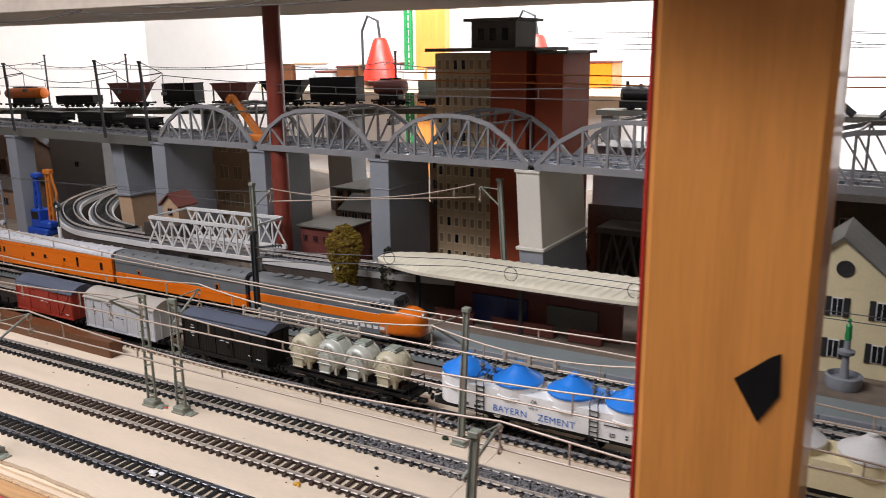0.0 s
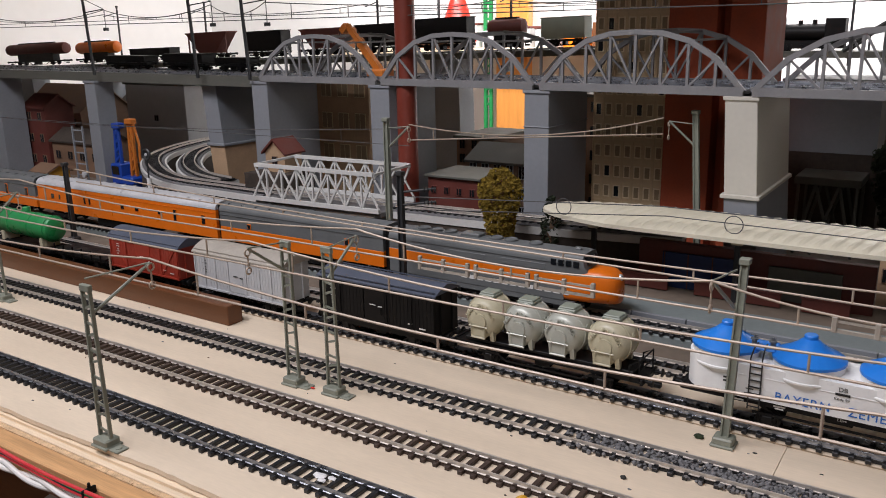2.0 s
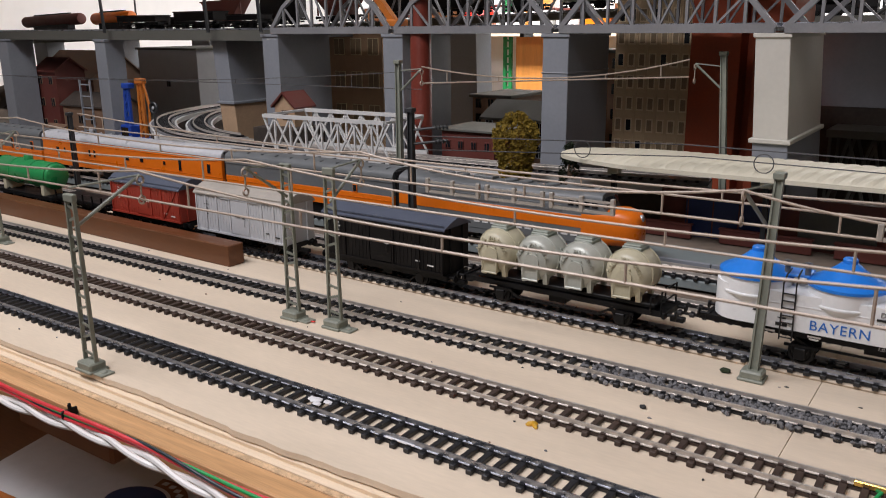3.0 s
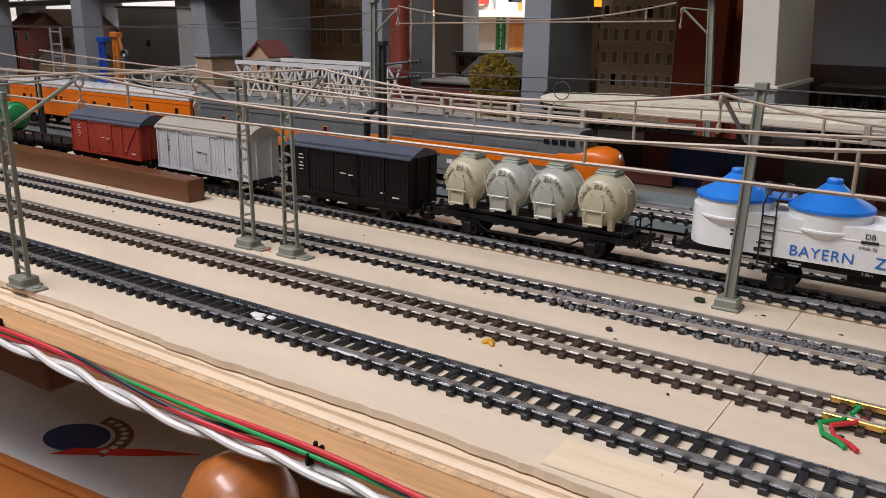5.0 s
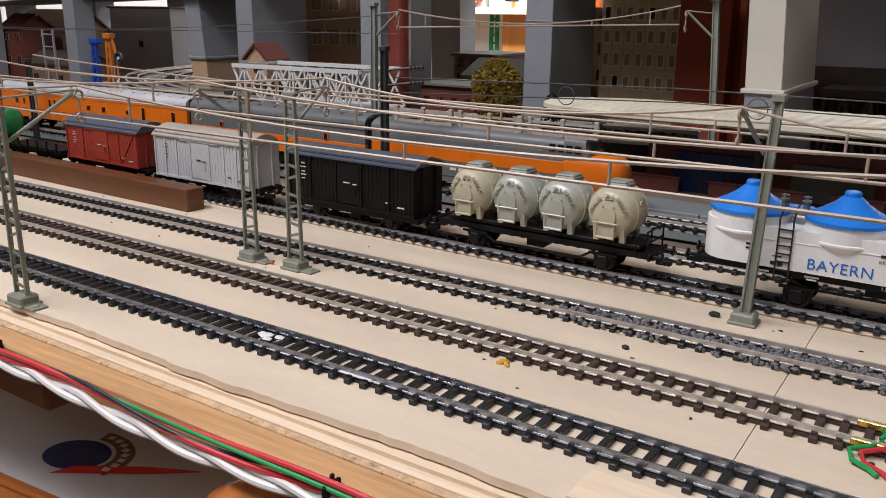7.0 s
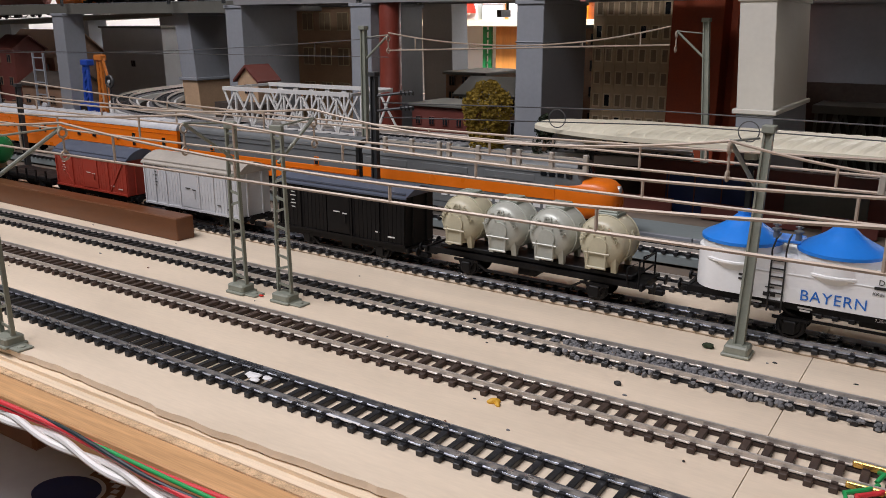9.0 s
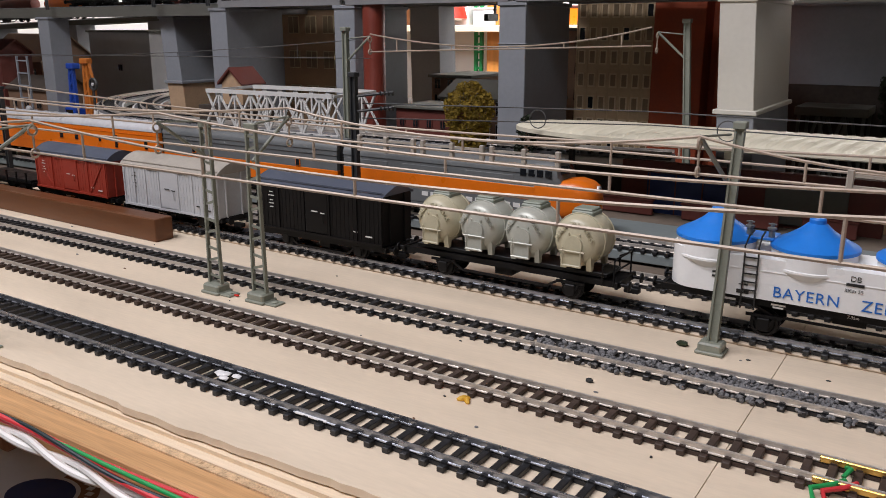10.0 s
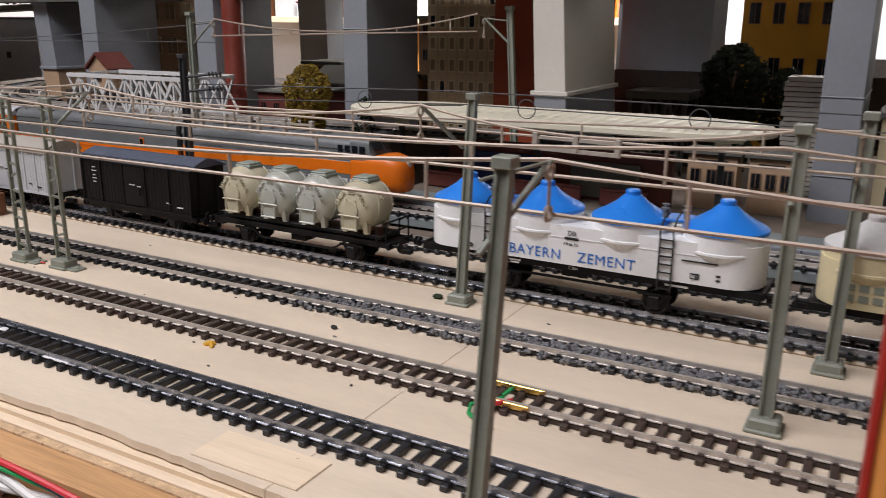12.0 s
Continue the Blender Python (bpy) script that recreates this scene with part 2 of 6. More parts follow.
def lathe(bm, prof, m=None, seg=24):
    """Turn (radius, z) pairs about z; closed with caps where the radius is not 0."""
    t = bmesh.new()
    rings = []
    for r, z in prof:
        if r < 1e-6:
            rings.append([t.verts.new((0, 0, z))])
        else:
            rings.append([t.verts.new((r * math.cos(k * math.tau / seg), r * math.sin(k * math.tau / seg), z)) for k in range(seg)])
    for a, b in zip(rings, rings[1:]):
        for k in range(seg):
            q = [a[k % len(a)], a[(k + 1) % len(a)], b[(k + 1) % len(b)], b[k % len(b)]]
            q = [v for i, v in enumerate(q) if v not in q[:i]]
            if len(q) > 2:
                t.faces.new(q)
    for ring, flip in ((rings[0], True), (rings[-1], False)):
        if len(ring) > 2:
            t.faces.new(ring[::-1] if flip else ring)
    merge(bm, t, m)


def extrude_profile(bm, prof, x0, x1, bevel=0.0):
    """A prism along x with the closed (y, z) outline."""
    t = bmesh.new()
    a = [t.verts.new((x0, y, z)) for y, z in prof]
    b = [t.verts.new((x1, y, z)) for y, z in prof]
    n = len(prof)
    for i in range(n):
        t.faces.new((a[i], b[i], b[(i + 1) % n], a[(i + 1) % n]))
    t.faces.new(a)
    t.faces.new(b[::-1])
    bmesh.ops.recalc_face_normals(t, faces=t.faces[:])
    if bevel:
        bmesh.ops.bevel(t, geom=t.edges[:], offset=bevel, segments=1, affect="EDGES")
    merge(bm, t)


def writing(text, size, mat, parent, m, name="lettering", spacing=1.0, depth=0.00005):
    cu = bpy.data.curves.new("lettering", "FONT")
    cu.body, cu.size, cu.extrude, cu.space_character = text, size, depth, spacing
    tmp = bpy.data.objects.new("tmp", cu)
    scene.collection.objects.link(tmp)
    me = bpy.data.meshes.new_from_object(tmp.evaluated_get(bpy.context.evaluated_depsgraph_get()))
    bpy.data.objects.remove(tmp)
    bpy.data.curves.remove(cu)
    me.materials.clear()
    me.materials.append(mat)
    ob = new(name, me)
    ob.parent = parent
    ob.matrix_basis = m
    return ob

# ---- the room and the layout boards ----
ROOM = dict(x0=-3.2, x1=2.2, y0=-1.6, y1=2.75, z0=-0.95, z1=1.45)


def slab(name, dims, mat, label="", kind="structure", bevel=0.0, category=""):
    return tagged(obj(name, box(bmesh.new(), *dims, bevel=bevel), mat), label, category, kind=kind)


R = ROOM
slab("floor", (R["x0"], R["x1"], R["y0"], R["y1"], R["z0"] - 0.05, R["z0"]), M["floor"])
# ceiling, south and east walls stay out of view, darkened to deepen shadows
slab("ceiling", (R["x0"], R["x1"], R["y0"], R["y1"], R["z1"], R["z1"] + 0.05), M["low_bounce_room"])
slab("wall_north", (R["x0"] - 0.1, R["x1"] + 0.1, R["y1"], R["y1"] + 0.1, R["z0"], R["z1"]), M["wall"])
slab("wall_south", (R["x0"] - 0.1, R["x1"] + 0.1, R["y0"] - 0.1, R["y0"], R["z0"], R["z1"]), M["low_bounce_room"])
slab("wall_west", (R["x0"] - 0.1, R["x0"], R["y0"], R["y1"], R["z0"], R["z1"]), M["wall"])
slab("wall_east", (R["x1"], R["x1"] + 0.1, R["y0"], R["y1"], R["z0"], R["z1"]), M["low_bounce_room"])

# front board: card-faced plywood, in two lengths with an open joint
for xa, xb in ((-1.9, 0.1577), (0.1581, 1.2)):
    t = bmesh.new()
    n = 400
    lo, hi = [], []
    for i in range(n + 1):
        x = xa + (xb - xa) * i / n
        y = -0.0275 + 0.0030 * noise.noise((x * 9, 0, 0)) + 0.0012 * noise.noise((x * 60, 3, 0)) + 0.0007 * noise.noise((x * 210, 7, 0))
        lo.append((x, y))
        hi.append((x, 0.275))
    ring = lo + hi[::-1]
    a = [t.verts.new((x, y, 0)) for x, y in ring]
    b = [t.verts.new((x, y, -0.0035)) for x, y in ring]
    m = len(ring)
    for i in range(n):
        t.faces.new((a[i], a[i + 1], a[m - 2 - i], a[m - 1 - i]))
        t.faces.new((b[i + 1], b[i], b[m - 1 - i], b[m - 2 - i]))
    for i in range(m):
        t.faces.new((a[(i + 1) % m], a[i], b[i], b[(i + 1) % m]))
    tagged(obj("layout_board", t, M["board"]), "pale plywood sheet under the front tracks", "board", kind="structure")
slab("board_core", (-1.9, 1.2, -0.0300, 0.275, -0.0175, -0.0045), M["palewood"])
slab("edge_strip_pale", (-1.9, 1.2, -0.0345, -0.0302, -0.0175, -0.0054), M["palewood"], bevel=0.0012)
slab("edge_strip_chipboard", (-1.9, 1.2, -0.0385, -0.0347, -0.0175, -0.0072), M["chip"])
slab("edge_strip_pine", (-1.9, 1.2, -0.0530, -0.0387, -0.0205, -0.0072), M["edgewood"], bevel=0.0008)
slab("back_board", (-2.6, 1.8, 0.2755, 1.45, -0.024, -0.002), M["deck"])

# upper shelf over the layout, with its pine post
slab("upper_shelf", (-2.4, 1.6, 0.42, 0.80, 0.385, 0.405), M["ceil"], bevel=0.001)

# ---- tracks ----
PITCH, SLEEPER = 0.0088, 0.026


def sleeper_mesh(name, mat):
    bm = box(bmesh.new(), -0.0016, 0.0016, -SLEEPER / 2, SLEEPER / 2, 0, 0.0026, bevel=0.0003)
    for y in (-0.0087, 0.0087):
        box(bm, -0.0012, 0.0012, y - 0.0019, y + 0.0019, 0.0026, 0.0034)
    me = bpy.data.meshes.new(name)
    bm.to_mesh(me)
    bm.free()
    me.materials.append(mat)
    return me


SLEEPERS = {"black": sleeper_mesh("sleeper", M["sleeper_black"]), "brown": sleeper_mesh("sleeper", M["sleeper_brown"])}


def rail_profile(z=0.0026):
    h = 0.0029
    return [(-0.0010, z), (0.0010, z), (0.0010, z + 0.0004), (0.0004, z + 0.0007), (0.0004, z + h - 0.0008), (0.00055, z + h - 0.0006),
            (0.00045, z + h), (-0.00045, z + h), (-0.00055, z + h - 0.0006), (-0.0004, z + h - 0.0008), (-0.0004, z + 0.0007), (-0.0010, z + 0.0004)]


def track(label, xa, xb, yc, z=0.0, turn=0.0, tone="black", railmat="rail_dark", near=(-0.6, 0.6), phase=0.0):
    """Straight track along x; the sleepers nearest the path are pieces of their own."""
    e = base("railway_track", pose(0, yc, z, 0, 0, turn), label, "track", kind="structure")
    for y in (-0.0087, 0.0087):
        bm = bmesh.new()
        extrude_profile(bm, [(y + a, b) for a, b in rail_profile()], xa, xb)
        part("rail", bm, M[railmat], e)
    for s in (-0.0087, 0.0087):
        part("tie_bar", box(bmesh.new(), xa, xb, s - 0.0010, s + 0.0010, 0.0003, 0.0018), M["sleeper_" + tone], e)
    rest = bmesh.new()
    i = math.ceil(xa / PITCH)
    while i * PITCH + phase < xb:
        x = i * PITCH + phase
        if near[0] < x < near[1]:
            shared("sleeper", SLEEPERS[tone], e, pose(x, random.uniform(-1, 1) * 0.0002, 0, 0, 0, random.uniform(-1, 1)))
        else:
            box(rest, x - 0.0016, x + 0.0016, -SLEEPER / 2, SLEEPER / 2, 0, 0.0026)
        i += 1
    if rest.verts:
        tagged(part("sleepers_beyond", rest, M["sleeper_" + tone], e), kind="stuff")
    else:
        rest.free()
    return e


T4 = lambda x: 0.2085 - 0.012 * x
T4_TURN = math.degrees(math.atan(-0.012))
T4_Z, T5_Z = 0.002, 0.0075
T5 = 0.332
track("straight model track with black sleepers and dull rails", -1.9, 1.1, 0.013, tone="black", phase=0.0010)
track("straight model track with brown sleepers and bright rails", -1.9, 1.1, 0.075, tone="brown", railmat="rail", phase=0.003)
track("straight model track with black sleepers, partly ballasted", -1.9, 1.1, 0.137, tone="black", railmat="rail", phase=0.002)
track("model track with black sleepers under the goods train", -1.9, 1.1, T4(0), z=T4_Z, turn=T4_TURN, tone="black")
track("model track with black sleepers under the passenger train", -1.9, 1.1, T5, z=T5_Z, tone="black", railmat="rail", near=(-0.2, 0.4))
track("model track with black sleepers beside the goods train", -1.9, 1.1, 0.272, tone="black", railmat="rail", near=(-0.15, 0.45))

for name, yc, turn, top, mat in (("roadbed_front", T4(0), T4_TURN, T4_Z, "card"), ("roadbed_rear", T5, 0, T5_Z, "asphalt")):
    ob = tagged(obj(name, box(bmesh.new(), -1.9, 1.1, -0.0118, 0.0118, 0.0002, top - 0.0002, bevel=0.0006), M[mat]), kind="structure")
    ob.matrix_world = pose(0, yc, 0, 0, 0, turn)

# loose grey ballast between the rails of the third track
bm = bmesh.new()
for i in range(3600):
    x = random.uniform(0.035, 0.62)
    if random.random() > min(1, (x - 0.03) / 0.04):
        continue
    y = 0.137 + (random.uniform(-0.0075, 0.0075) if random.random() < 0.93 else random.uniform(-0.0132, -0.0105))
    r = random.uniform(0.0008, 0.0017)
    t = bmesh.new()
    bmesh.ops.create_icosphere(t, subdivisions=1, radius=r)
    for v in t.verts:
        v.co *= random.uniform(0.7, 1.25)
    merge(bm, t, pose(x, y, random.uniform(0.001, 0.0028), random.uniform(0, 360), random.uniform(0, 360), 0))
tagged(obj("ballast", bm, M["gravel"]), "loose grey ballast stones between the rails", "ballast", kind="stuff")

# ---- catenary masts ----


def lattice_mast(m, height, label, w0=0.0108, w1=0.0070, arm=None, group="lattice catenary masts"):
    """Two uprights with rungs, on a block base with a fixing lug."""
    e = base("catenary_mast", m, label, "mast", group)
    bm = bmesh.new()
    box(bm, -0.0070, 0.0070, -0.0055, 0.0055, 0, 0.0062, bevel=0.0010)
    box(bm, -0.0078, 0.0078, -0.0065, 0.0065, 0, 0.0018, bevel=0.0005)
    part("foot", bm, M["mast"], e)
    bm = box(bmesh.new(), 0.0076, 0.0165, -0.0045, 0.0045, 0, 0.0012, bevel=0.0003)
    lathe(bm, [(0.0022, 0.0010), (0.0022, 0.0016), (0.0013, 0.0021), (0, 0.0022)], pose(0.0120, 0, 0), 12)
    part("lug", bm, M["mast"], e)
    for s in (-1, 1):
        bm = bmesh.new()
        beam(bm, (s * w0 / 2, 0, 0.005), (s * w1 / 2, 0, height), 0.0013, 0.0024)
        part("upright", bm, M["mast"], e)
    n = 11
    for i in range(n):
        f = (i + 0.6) / n
        z = 0.006 + (height - 0.008) * f
        w = w0 + (w1 - w0) * f
        bm = bmesh.new()
        beam(bm, (-w / 2, 0, z), (w / 2, 0, z + (0.003 if i % 2 else -0.0015)), 0.0007, 0.0016)
        part("rung", bm, M["mast"], e)
    bm = box(bmesh.new(), -w1 / 2 - 0.0012, w1 / 2 + 0.0012, -0.0016, 0.0016, height - 0.003, height + 0.0014, bevel=0.0004)
    part("cap", bm, M["mast"], e)
    return e


def ring(bm, c, r, w, ax="y", seg=16):
    pts = []
    for k in range(seg + 1):
        a = k * math.tau / seg
        d = (math.cos(a) * r, 0, math.sin(a) * r) if ax == "y" else (0, math.cos(a) * r, math.sin(a) * r)
        pts.append(Vector(c) + Vector(d))
    tube(bm, pts, w, 6)


def arm(e, reach, z, drop, lift=0.012, root=(0, 0)):
    """Bracket arm of a mast with its insulator hook; reach is in the mast's own axes."""
    bm = bmesh.new()
    tip = Vector((reach[0], reach[1], z + lift))
    tube(bm, [(root[0], root[1], z - 0.012), tuple(tip)], 0.0011)
    tube(bm, [(root[0], root[1], z + lift * 0.8), tuple(tip)], 0.0006)
    part("bracket_arm", bm, M["mast"], e)
    bm = bmesh.new()
    ring(bm, tip + Vector((0, 0, -0.003)), 0.0024, 0.0007, "x")
    tube(bm, [tip + Vector((0, 0, -0.0055)), tip + Vector((0, 0, -drop))], 0.0006)
    ring(bm, tip + Vector((0, 0, -drop - 0.002)), 0.0022, 0.0007, "x")
    part("hook", bm, M["wire"], e)


def plain_mast(m, height, label, mat="mast", w=0.0052, foot=True, group="plain catenary masts", lean=(0, 0)):
    e = base("catenary_mast", m, label, "mast", group)
    if foot:
        bm = box(bmesh.new(), -0.0062, 0.0062, -0.0055, 0.0055, 0, 0.0062, bevel=0.0010)
        box(bm, -0.0072, 0.0072, -0.0065, 0.0065, 0, 0.0018, bevel=0.0005)
        part("foot", bm, M[mat], e)
    bm = bmesh.new()
    f, g = w / 2 + 0.0006, w / 2 - 0.0006
    outline = [(-f, -w / 2), (-g, -w / 2), (-g, -0.0007), (g, -0.0007), (g, -w / 2), (f, -w / 2), (f, w / 2), (g, w / 2), (g, 0.0007), (-g, 0.0007), (-g, w / 2), (-f, w / 2)]
    lo = [bm.verts.new((x, y, 0)) for x, y in outline]
    hi = [bm.verts.new((x * 0.85 + lean[0], y * 0.85 + lean[1], height)) for x, y in outline]
    for i in range(12):
        bm.faces.new((lo[i], lo[(i + 1) % 12], hi[(i + 1) % 12], hi[i]))
    bm.faces.new(lo[::-1])
    bm.faces.new(hi)
    part("post", bm, M[mat], e)
    bm = box(bmesh.new(), lean[0] - w / 2 - 0.001, lean[0] + w / 2 + 0.001, lean[1] - w / 2 - 0.001, lean[1] + w / 2 + 0.001, height - 0.0025, height + 0.0012, bevel=0.0004)
    part("cap", bm, M[mat], e)
    return e


def wire(label, a, b, sag, gap, r=0.00075, mat="wire", droppers=5, name="overhead_wire"):
    """Contact wire with its sagging carrier and droppers. a, b: ends of the contact wire; gap: the carrier's height over it at the ends."""
    a, b = Vector(a), Vector(b)
    e = base(name, Matrix.Translation(a), label, "overhead wire", "overhead wires")
    d = b - a
    lo = lambda f: d * f
    hi = lambda f: d * f + Vector((0, 0, gap - 4 * sag * f * (1 - f)))
    bm = bmesh.new()
    tube(bm, [lo(i / 8) for i in range(9)], r, 6)
    part("contact_wire", bm, M[mat], e)
    bm = bmesh.new()
    tube(bm, [hi(i / 20) for i in range(21)], r, 6)
    part("carrier_wire", bm, M[mat], e)
    for i in range(droppers):
        f = (i + 0.5) / droppers
        bm = bmesh.new()
        tube(bm, [lo(f), hi(f)], r * 0.9, 6)
        part("dropper", bm, M[mat], e)
    return e


A = lattice_mast(pose(-0.208, -0.024, 0), 0.106, "grey-green lattice mast with a bracket arm at the board's edge")
arm(A, (0.014, 0.037), 0.099, 0.013, 0.015)
B1 = lattice_mast(pose(-0.170, 0.108, 0), 0.108, "grey-green lattice mast of a close pair between tracks")
arm(B1, (-0.004, -0.032), 0.099, 0.014)
B2 = lattice_mast(pose(-0.133, 0.110, 0), 0.108, "grey-green lattice mast of a close pair, with a bracket arm")
arm(B2, (0.002, 0.030), 0.099, 0.014)
C = plain_mast(pose(0.124, 0.178, 0), 0.118, "grey-green mast on a block foot beside the cement wagon", lean=(0.003, 0.006), w=0.0043)
arm(C, (-0.004, -0.038), 0.102, 0.014, 0.014)



# ---- rolling stock ----


def wheels(e, xs, mat="black", z=0.0056, r=0.0062):
    for x in xs:
        bm = bmesh.new()
        for s in (-1, 1):
            lathe(bm, [(r + 0.0006, -0.0004), (r + 0.0006, 0.0003), (r, 0.0006), (r, 0.0026), (r - 0.0014, 0.0028), (r - 0.0018, 0.0020), (0.002, 0.0022), (0.0012, 0.0030), (0, 0.0030)], pose(x, s * 0.0079, z + r, -90 * s, 0, 0), 20)
        tube(bm, [(x, -0.008, z + r), (x, 0.008, z + r)], 0.0012)
        part("wheelset", bm, M[mat], e, smooth=True)
        for s in (-1, 1):
            bm = box(bmesh.new(), x - 0.0032, x + 0.0032, s * 0.0128 - 0.0012, s * 0.0128 + 0.0012, z + r - 0.0035, z + r + 0.0035, bevel=0.0005)
            beam(bm, (x - 0.009, s * 0.0128, z + r + 0.0045), (x + 0.009, s * 0.0128, z + r + 0.0045), 0.001, 0.0016)
            beam(bm, (x - 0.003, s * 0.0128, z + r), (x - 0.006, s * 0.0128, z + 0.0115), 0.001)
            beam(bm, (x + 0.003, s * 0.0128, z + r), (x + 0.006, s * 0.0128, z + 0.0115), 0.001)
            part("axle_box", bm, M[mat], e)


def underframe(e, L, z=0.0165, mat="black", w=0.026):
    bm = box(bmesh.new(), -L / 2, L / 2, -w / 2, w / 2, z - 0.0018, z)
    for s in (-1, 1):
        beam(bm, (-L / 2, s * w / 2, z - 0.0012), (L / 2, s * w / 2, z - 0.0012), 0.0016, 0.0036)
    part("underframe", bm, M[mat], e)
    for s in (-1, 1):
        bm = box(bmesh.new(), s * L / 2 - 0.0010, s * L / 2 + 0.0010, -0.0145, 0.0145, z - 0.0032, z + 0.0010, bevel=0.0003)
        part("buffer_beam", bm, M[mat], e)
        for y in (-0.0098, 0.0098):
            bm = bmesh.new()
            lathe(bm, [(0.0011, 0), (0.0011, 0.0055), (0.0030, 0.0058), (0.0030, 0.0066), (0.0, 0.0072)], pose(s * L / 2, y, z - 0.0012, 0, 90 * s, 0), 14)
            part("buffer", bm, M[mat], e, smooth=True)
        bm = box(bmesh.new(), min(s * L / 2, s * (L / 2 + 0.009)), max(s * L / 2, s * (L / 2 + 0.009)), -0.0022, 0.0022, z - 0.0078, z - 0.0045, bevel=0.0004)
        part("coupling", bm, M[mat], e)
    bm = bmesh.new()
    for s in (-1, 1):
        beam(bm, (-L * 0.2, s * 0.0115, z - 0.009), (L * 0.2, s * 0.0115, z - 0.009), 0.0009, 0.0014)
        beam(bm, (-L * 0.2, s * 0.0115, z - 0.009), (-L * 0.28, s * 0.0115, z - 0.002), 0.0009, 0.0014)
        beam(bm, (L * 0.2, s * 0.0115, z - 0.009), (L * 0.28, s * 0.0115, z - 0.002), 0.0009, 0.0014)
    box(bm, -L * 0.06, L * 0.02, -0.006, 0.006, z - 0.009, z - 0.002)
    part("brake_rigging", bm, M[mat], e)


def roof_profile(w, z, rise, lip=0.0012, n=12, flat=2.0):
    out = []
    for i in range(n + 1):
        u = -1 + 2 * i / n
        out.append((u * w, z + rise * (1 - abs(u) ** flat)))
    return out + [(w, z - lip), (w - 0.0012, z - lip), (w - 0.0012, z), (-w + 0.0012, z), (-w + 0.0012, z - lip), (-w, z - lip)]


def marks(e, spots, mat, name="marking"):
    """Small bars for lettering too small to read: x, z, width, height on the near side at y."""
    for x, y, z, w, h in spots:
        part(name, box(bmesh.new(), x - w / 2, x + w / 2, y - 0.00012, y + 0.0001, z - h / 2, z + h / 2), M[mat], e)


def van(m, L, side, roof, z0, z1, rise, label, ribs, overhang=0.0014, board=None, braces=True, roof_flat=2.0, ink="white_ink"):
    e = base("goods_wagon", m, label, "goods wagon", "wagons of the goods train")
    W = 0.0160
    bm = box(bmesh.new(), -L / 2, L / 2, -W + 0.0006, W - 0.0006, z0, z1)
    prof = [(-W + 0.0006, z1)] + [(u * (W - 0.0008), z1 + rise * (1 - abs(u) ** roof_flat) - 0.0004) for u in (-0.9, -0.6, -0.3, 0, 0.3, 0.6, 0.9)] + [(W - 0.0006, z1)]
    for s in (-1, 1):
        extrude_profile(bm, prof, s * (L / 2) - 0.0006, s * (L / 2) + 0.0)
    part("body", bm, M[side], e)
    # vertical boards on both sides
    nb = int(L / 0.0036)
    for i in range(nb):
        x = -L / 2 + (i + 0.5) * L / nb
        for s in (-1, 1):
            bm = box(bmesh.new(), x - L / nb * 0.46, x + L / nb * 0.46, min(s * (W - 0.0006), s * W), max(s * (W - 0.0006), s * W), z0 + 0.0005, z1 - 0.0004)
            part("plank", bm, M[side], e)
    for f in ribs:
        for s in (-1, 1):
            bm = bmesh.new()
            beam(bm, (f * L / 2, s * (W + 0.0003), z0 - 0.0008), (f * L / 2, s * (W + 0.0003), z1), 0.0014, 0.0012, (0, 1, 0))
            part("rib", bm, M[side], e)
    for s in (-1, 1):
        bm = bmesh.new()
        beam(bm, (-L / 2, s * (W + 0.0003), z0 + 0.0004), (L / 2, s * (W + 0.0003), z0 + 0.0004), 0.0014, 0.0016)
        part("sill", bm, M[side], e)
        if braces:
            for q in (-1, 1):
                bm = bmesh.new()
                beam(bm, (q * ribs[-2] * L / 2, s * (W + 0.0002), z0), (q * L / 2 * 0.93, s * (W + 0.0002), z1 - 0.001), 0.0010, 0.0012, (0, 1, 0))
                part("brace", bm, M[side], e)
        # sliding door with its rail
        bm = box(bmesh.new(), -0.0105, 0.0105, min(s * W, s * (W + 0.0007)), max(s * W, s * (W + 0.0007)), z0 + 0.002, z1 - 0.0025, bevel=0.0003)
        d = part("door", bm, M[side], e)
        bm = bmesh.new()
        tube(bm, [(0.007, s * (W + 0.001), z0 + 0.010), (0.007, s * (W + 0.0016), z0 + 0.011), (0.007, s * (W + 0.0016), z0 + 0.015), (0.007, s * (W + 0.001), z0 + 0.016)], 0.0004, 6)
        part("handle", bm, M[side], d)
        bm = bmesh.new()
        beam(bm, (-0.024, s * (W + 0.0006), z1 - 0.0018), (0.024, s * (W + 0.0006), z1 - 0.0018), 0.0010, 0.0009)
        part("door_rail", bm, M[side], e)
        # end door and steps
        for y in (-0.008, 0.008):
            bm = bmesh.new()
            beam(bm, (s * (L / 2 + 0.0005), y, z0), (s * (L / 2 + 0.0005), y, z1 + rise * 0.5), 0.0014, 0.0012)
            part("end_post", bm, M[side], e)
    bm = bmesh.new()
    extrude_profile(bm, roof_profile(W + overhang, z1 + 0.0002, rise, flat=roof_flat), -L / 2 - 0.0015, L / 2 + 0.0015)
    r = part("roof", bm, M[roof], e, smooth=True)
    for s in (-1, 1):
        bm = bmesh.new()
        beam(bm, (-L / 2, s * (W + overhang - 0.002), z1 + 0.0026), (L / 2, s * (W + overhang - 0.002), z1 + 0.0026), 0.0008, 0.0008)
        part("gutter", bm, M[roof], r)
    underframe(e, L)
    wheels(e, (-L * 0.29, L * 0.29))
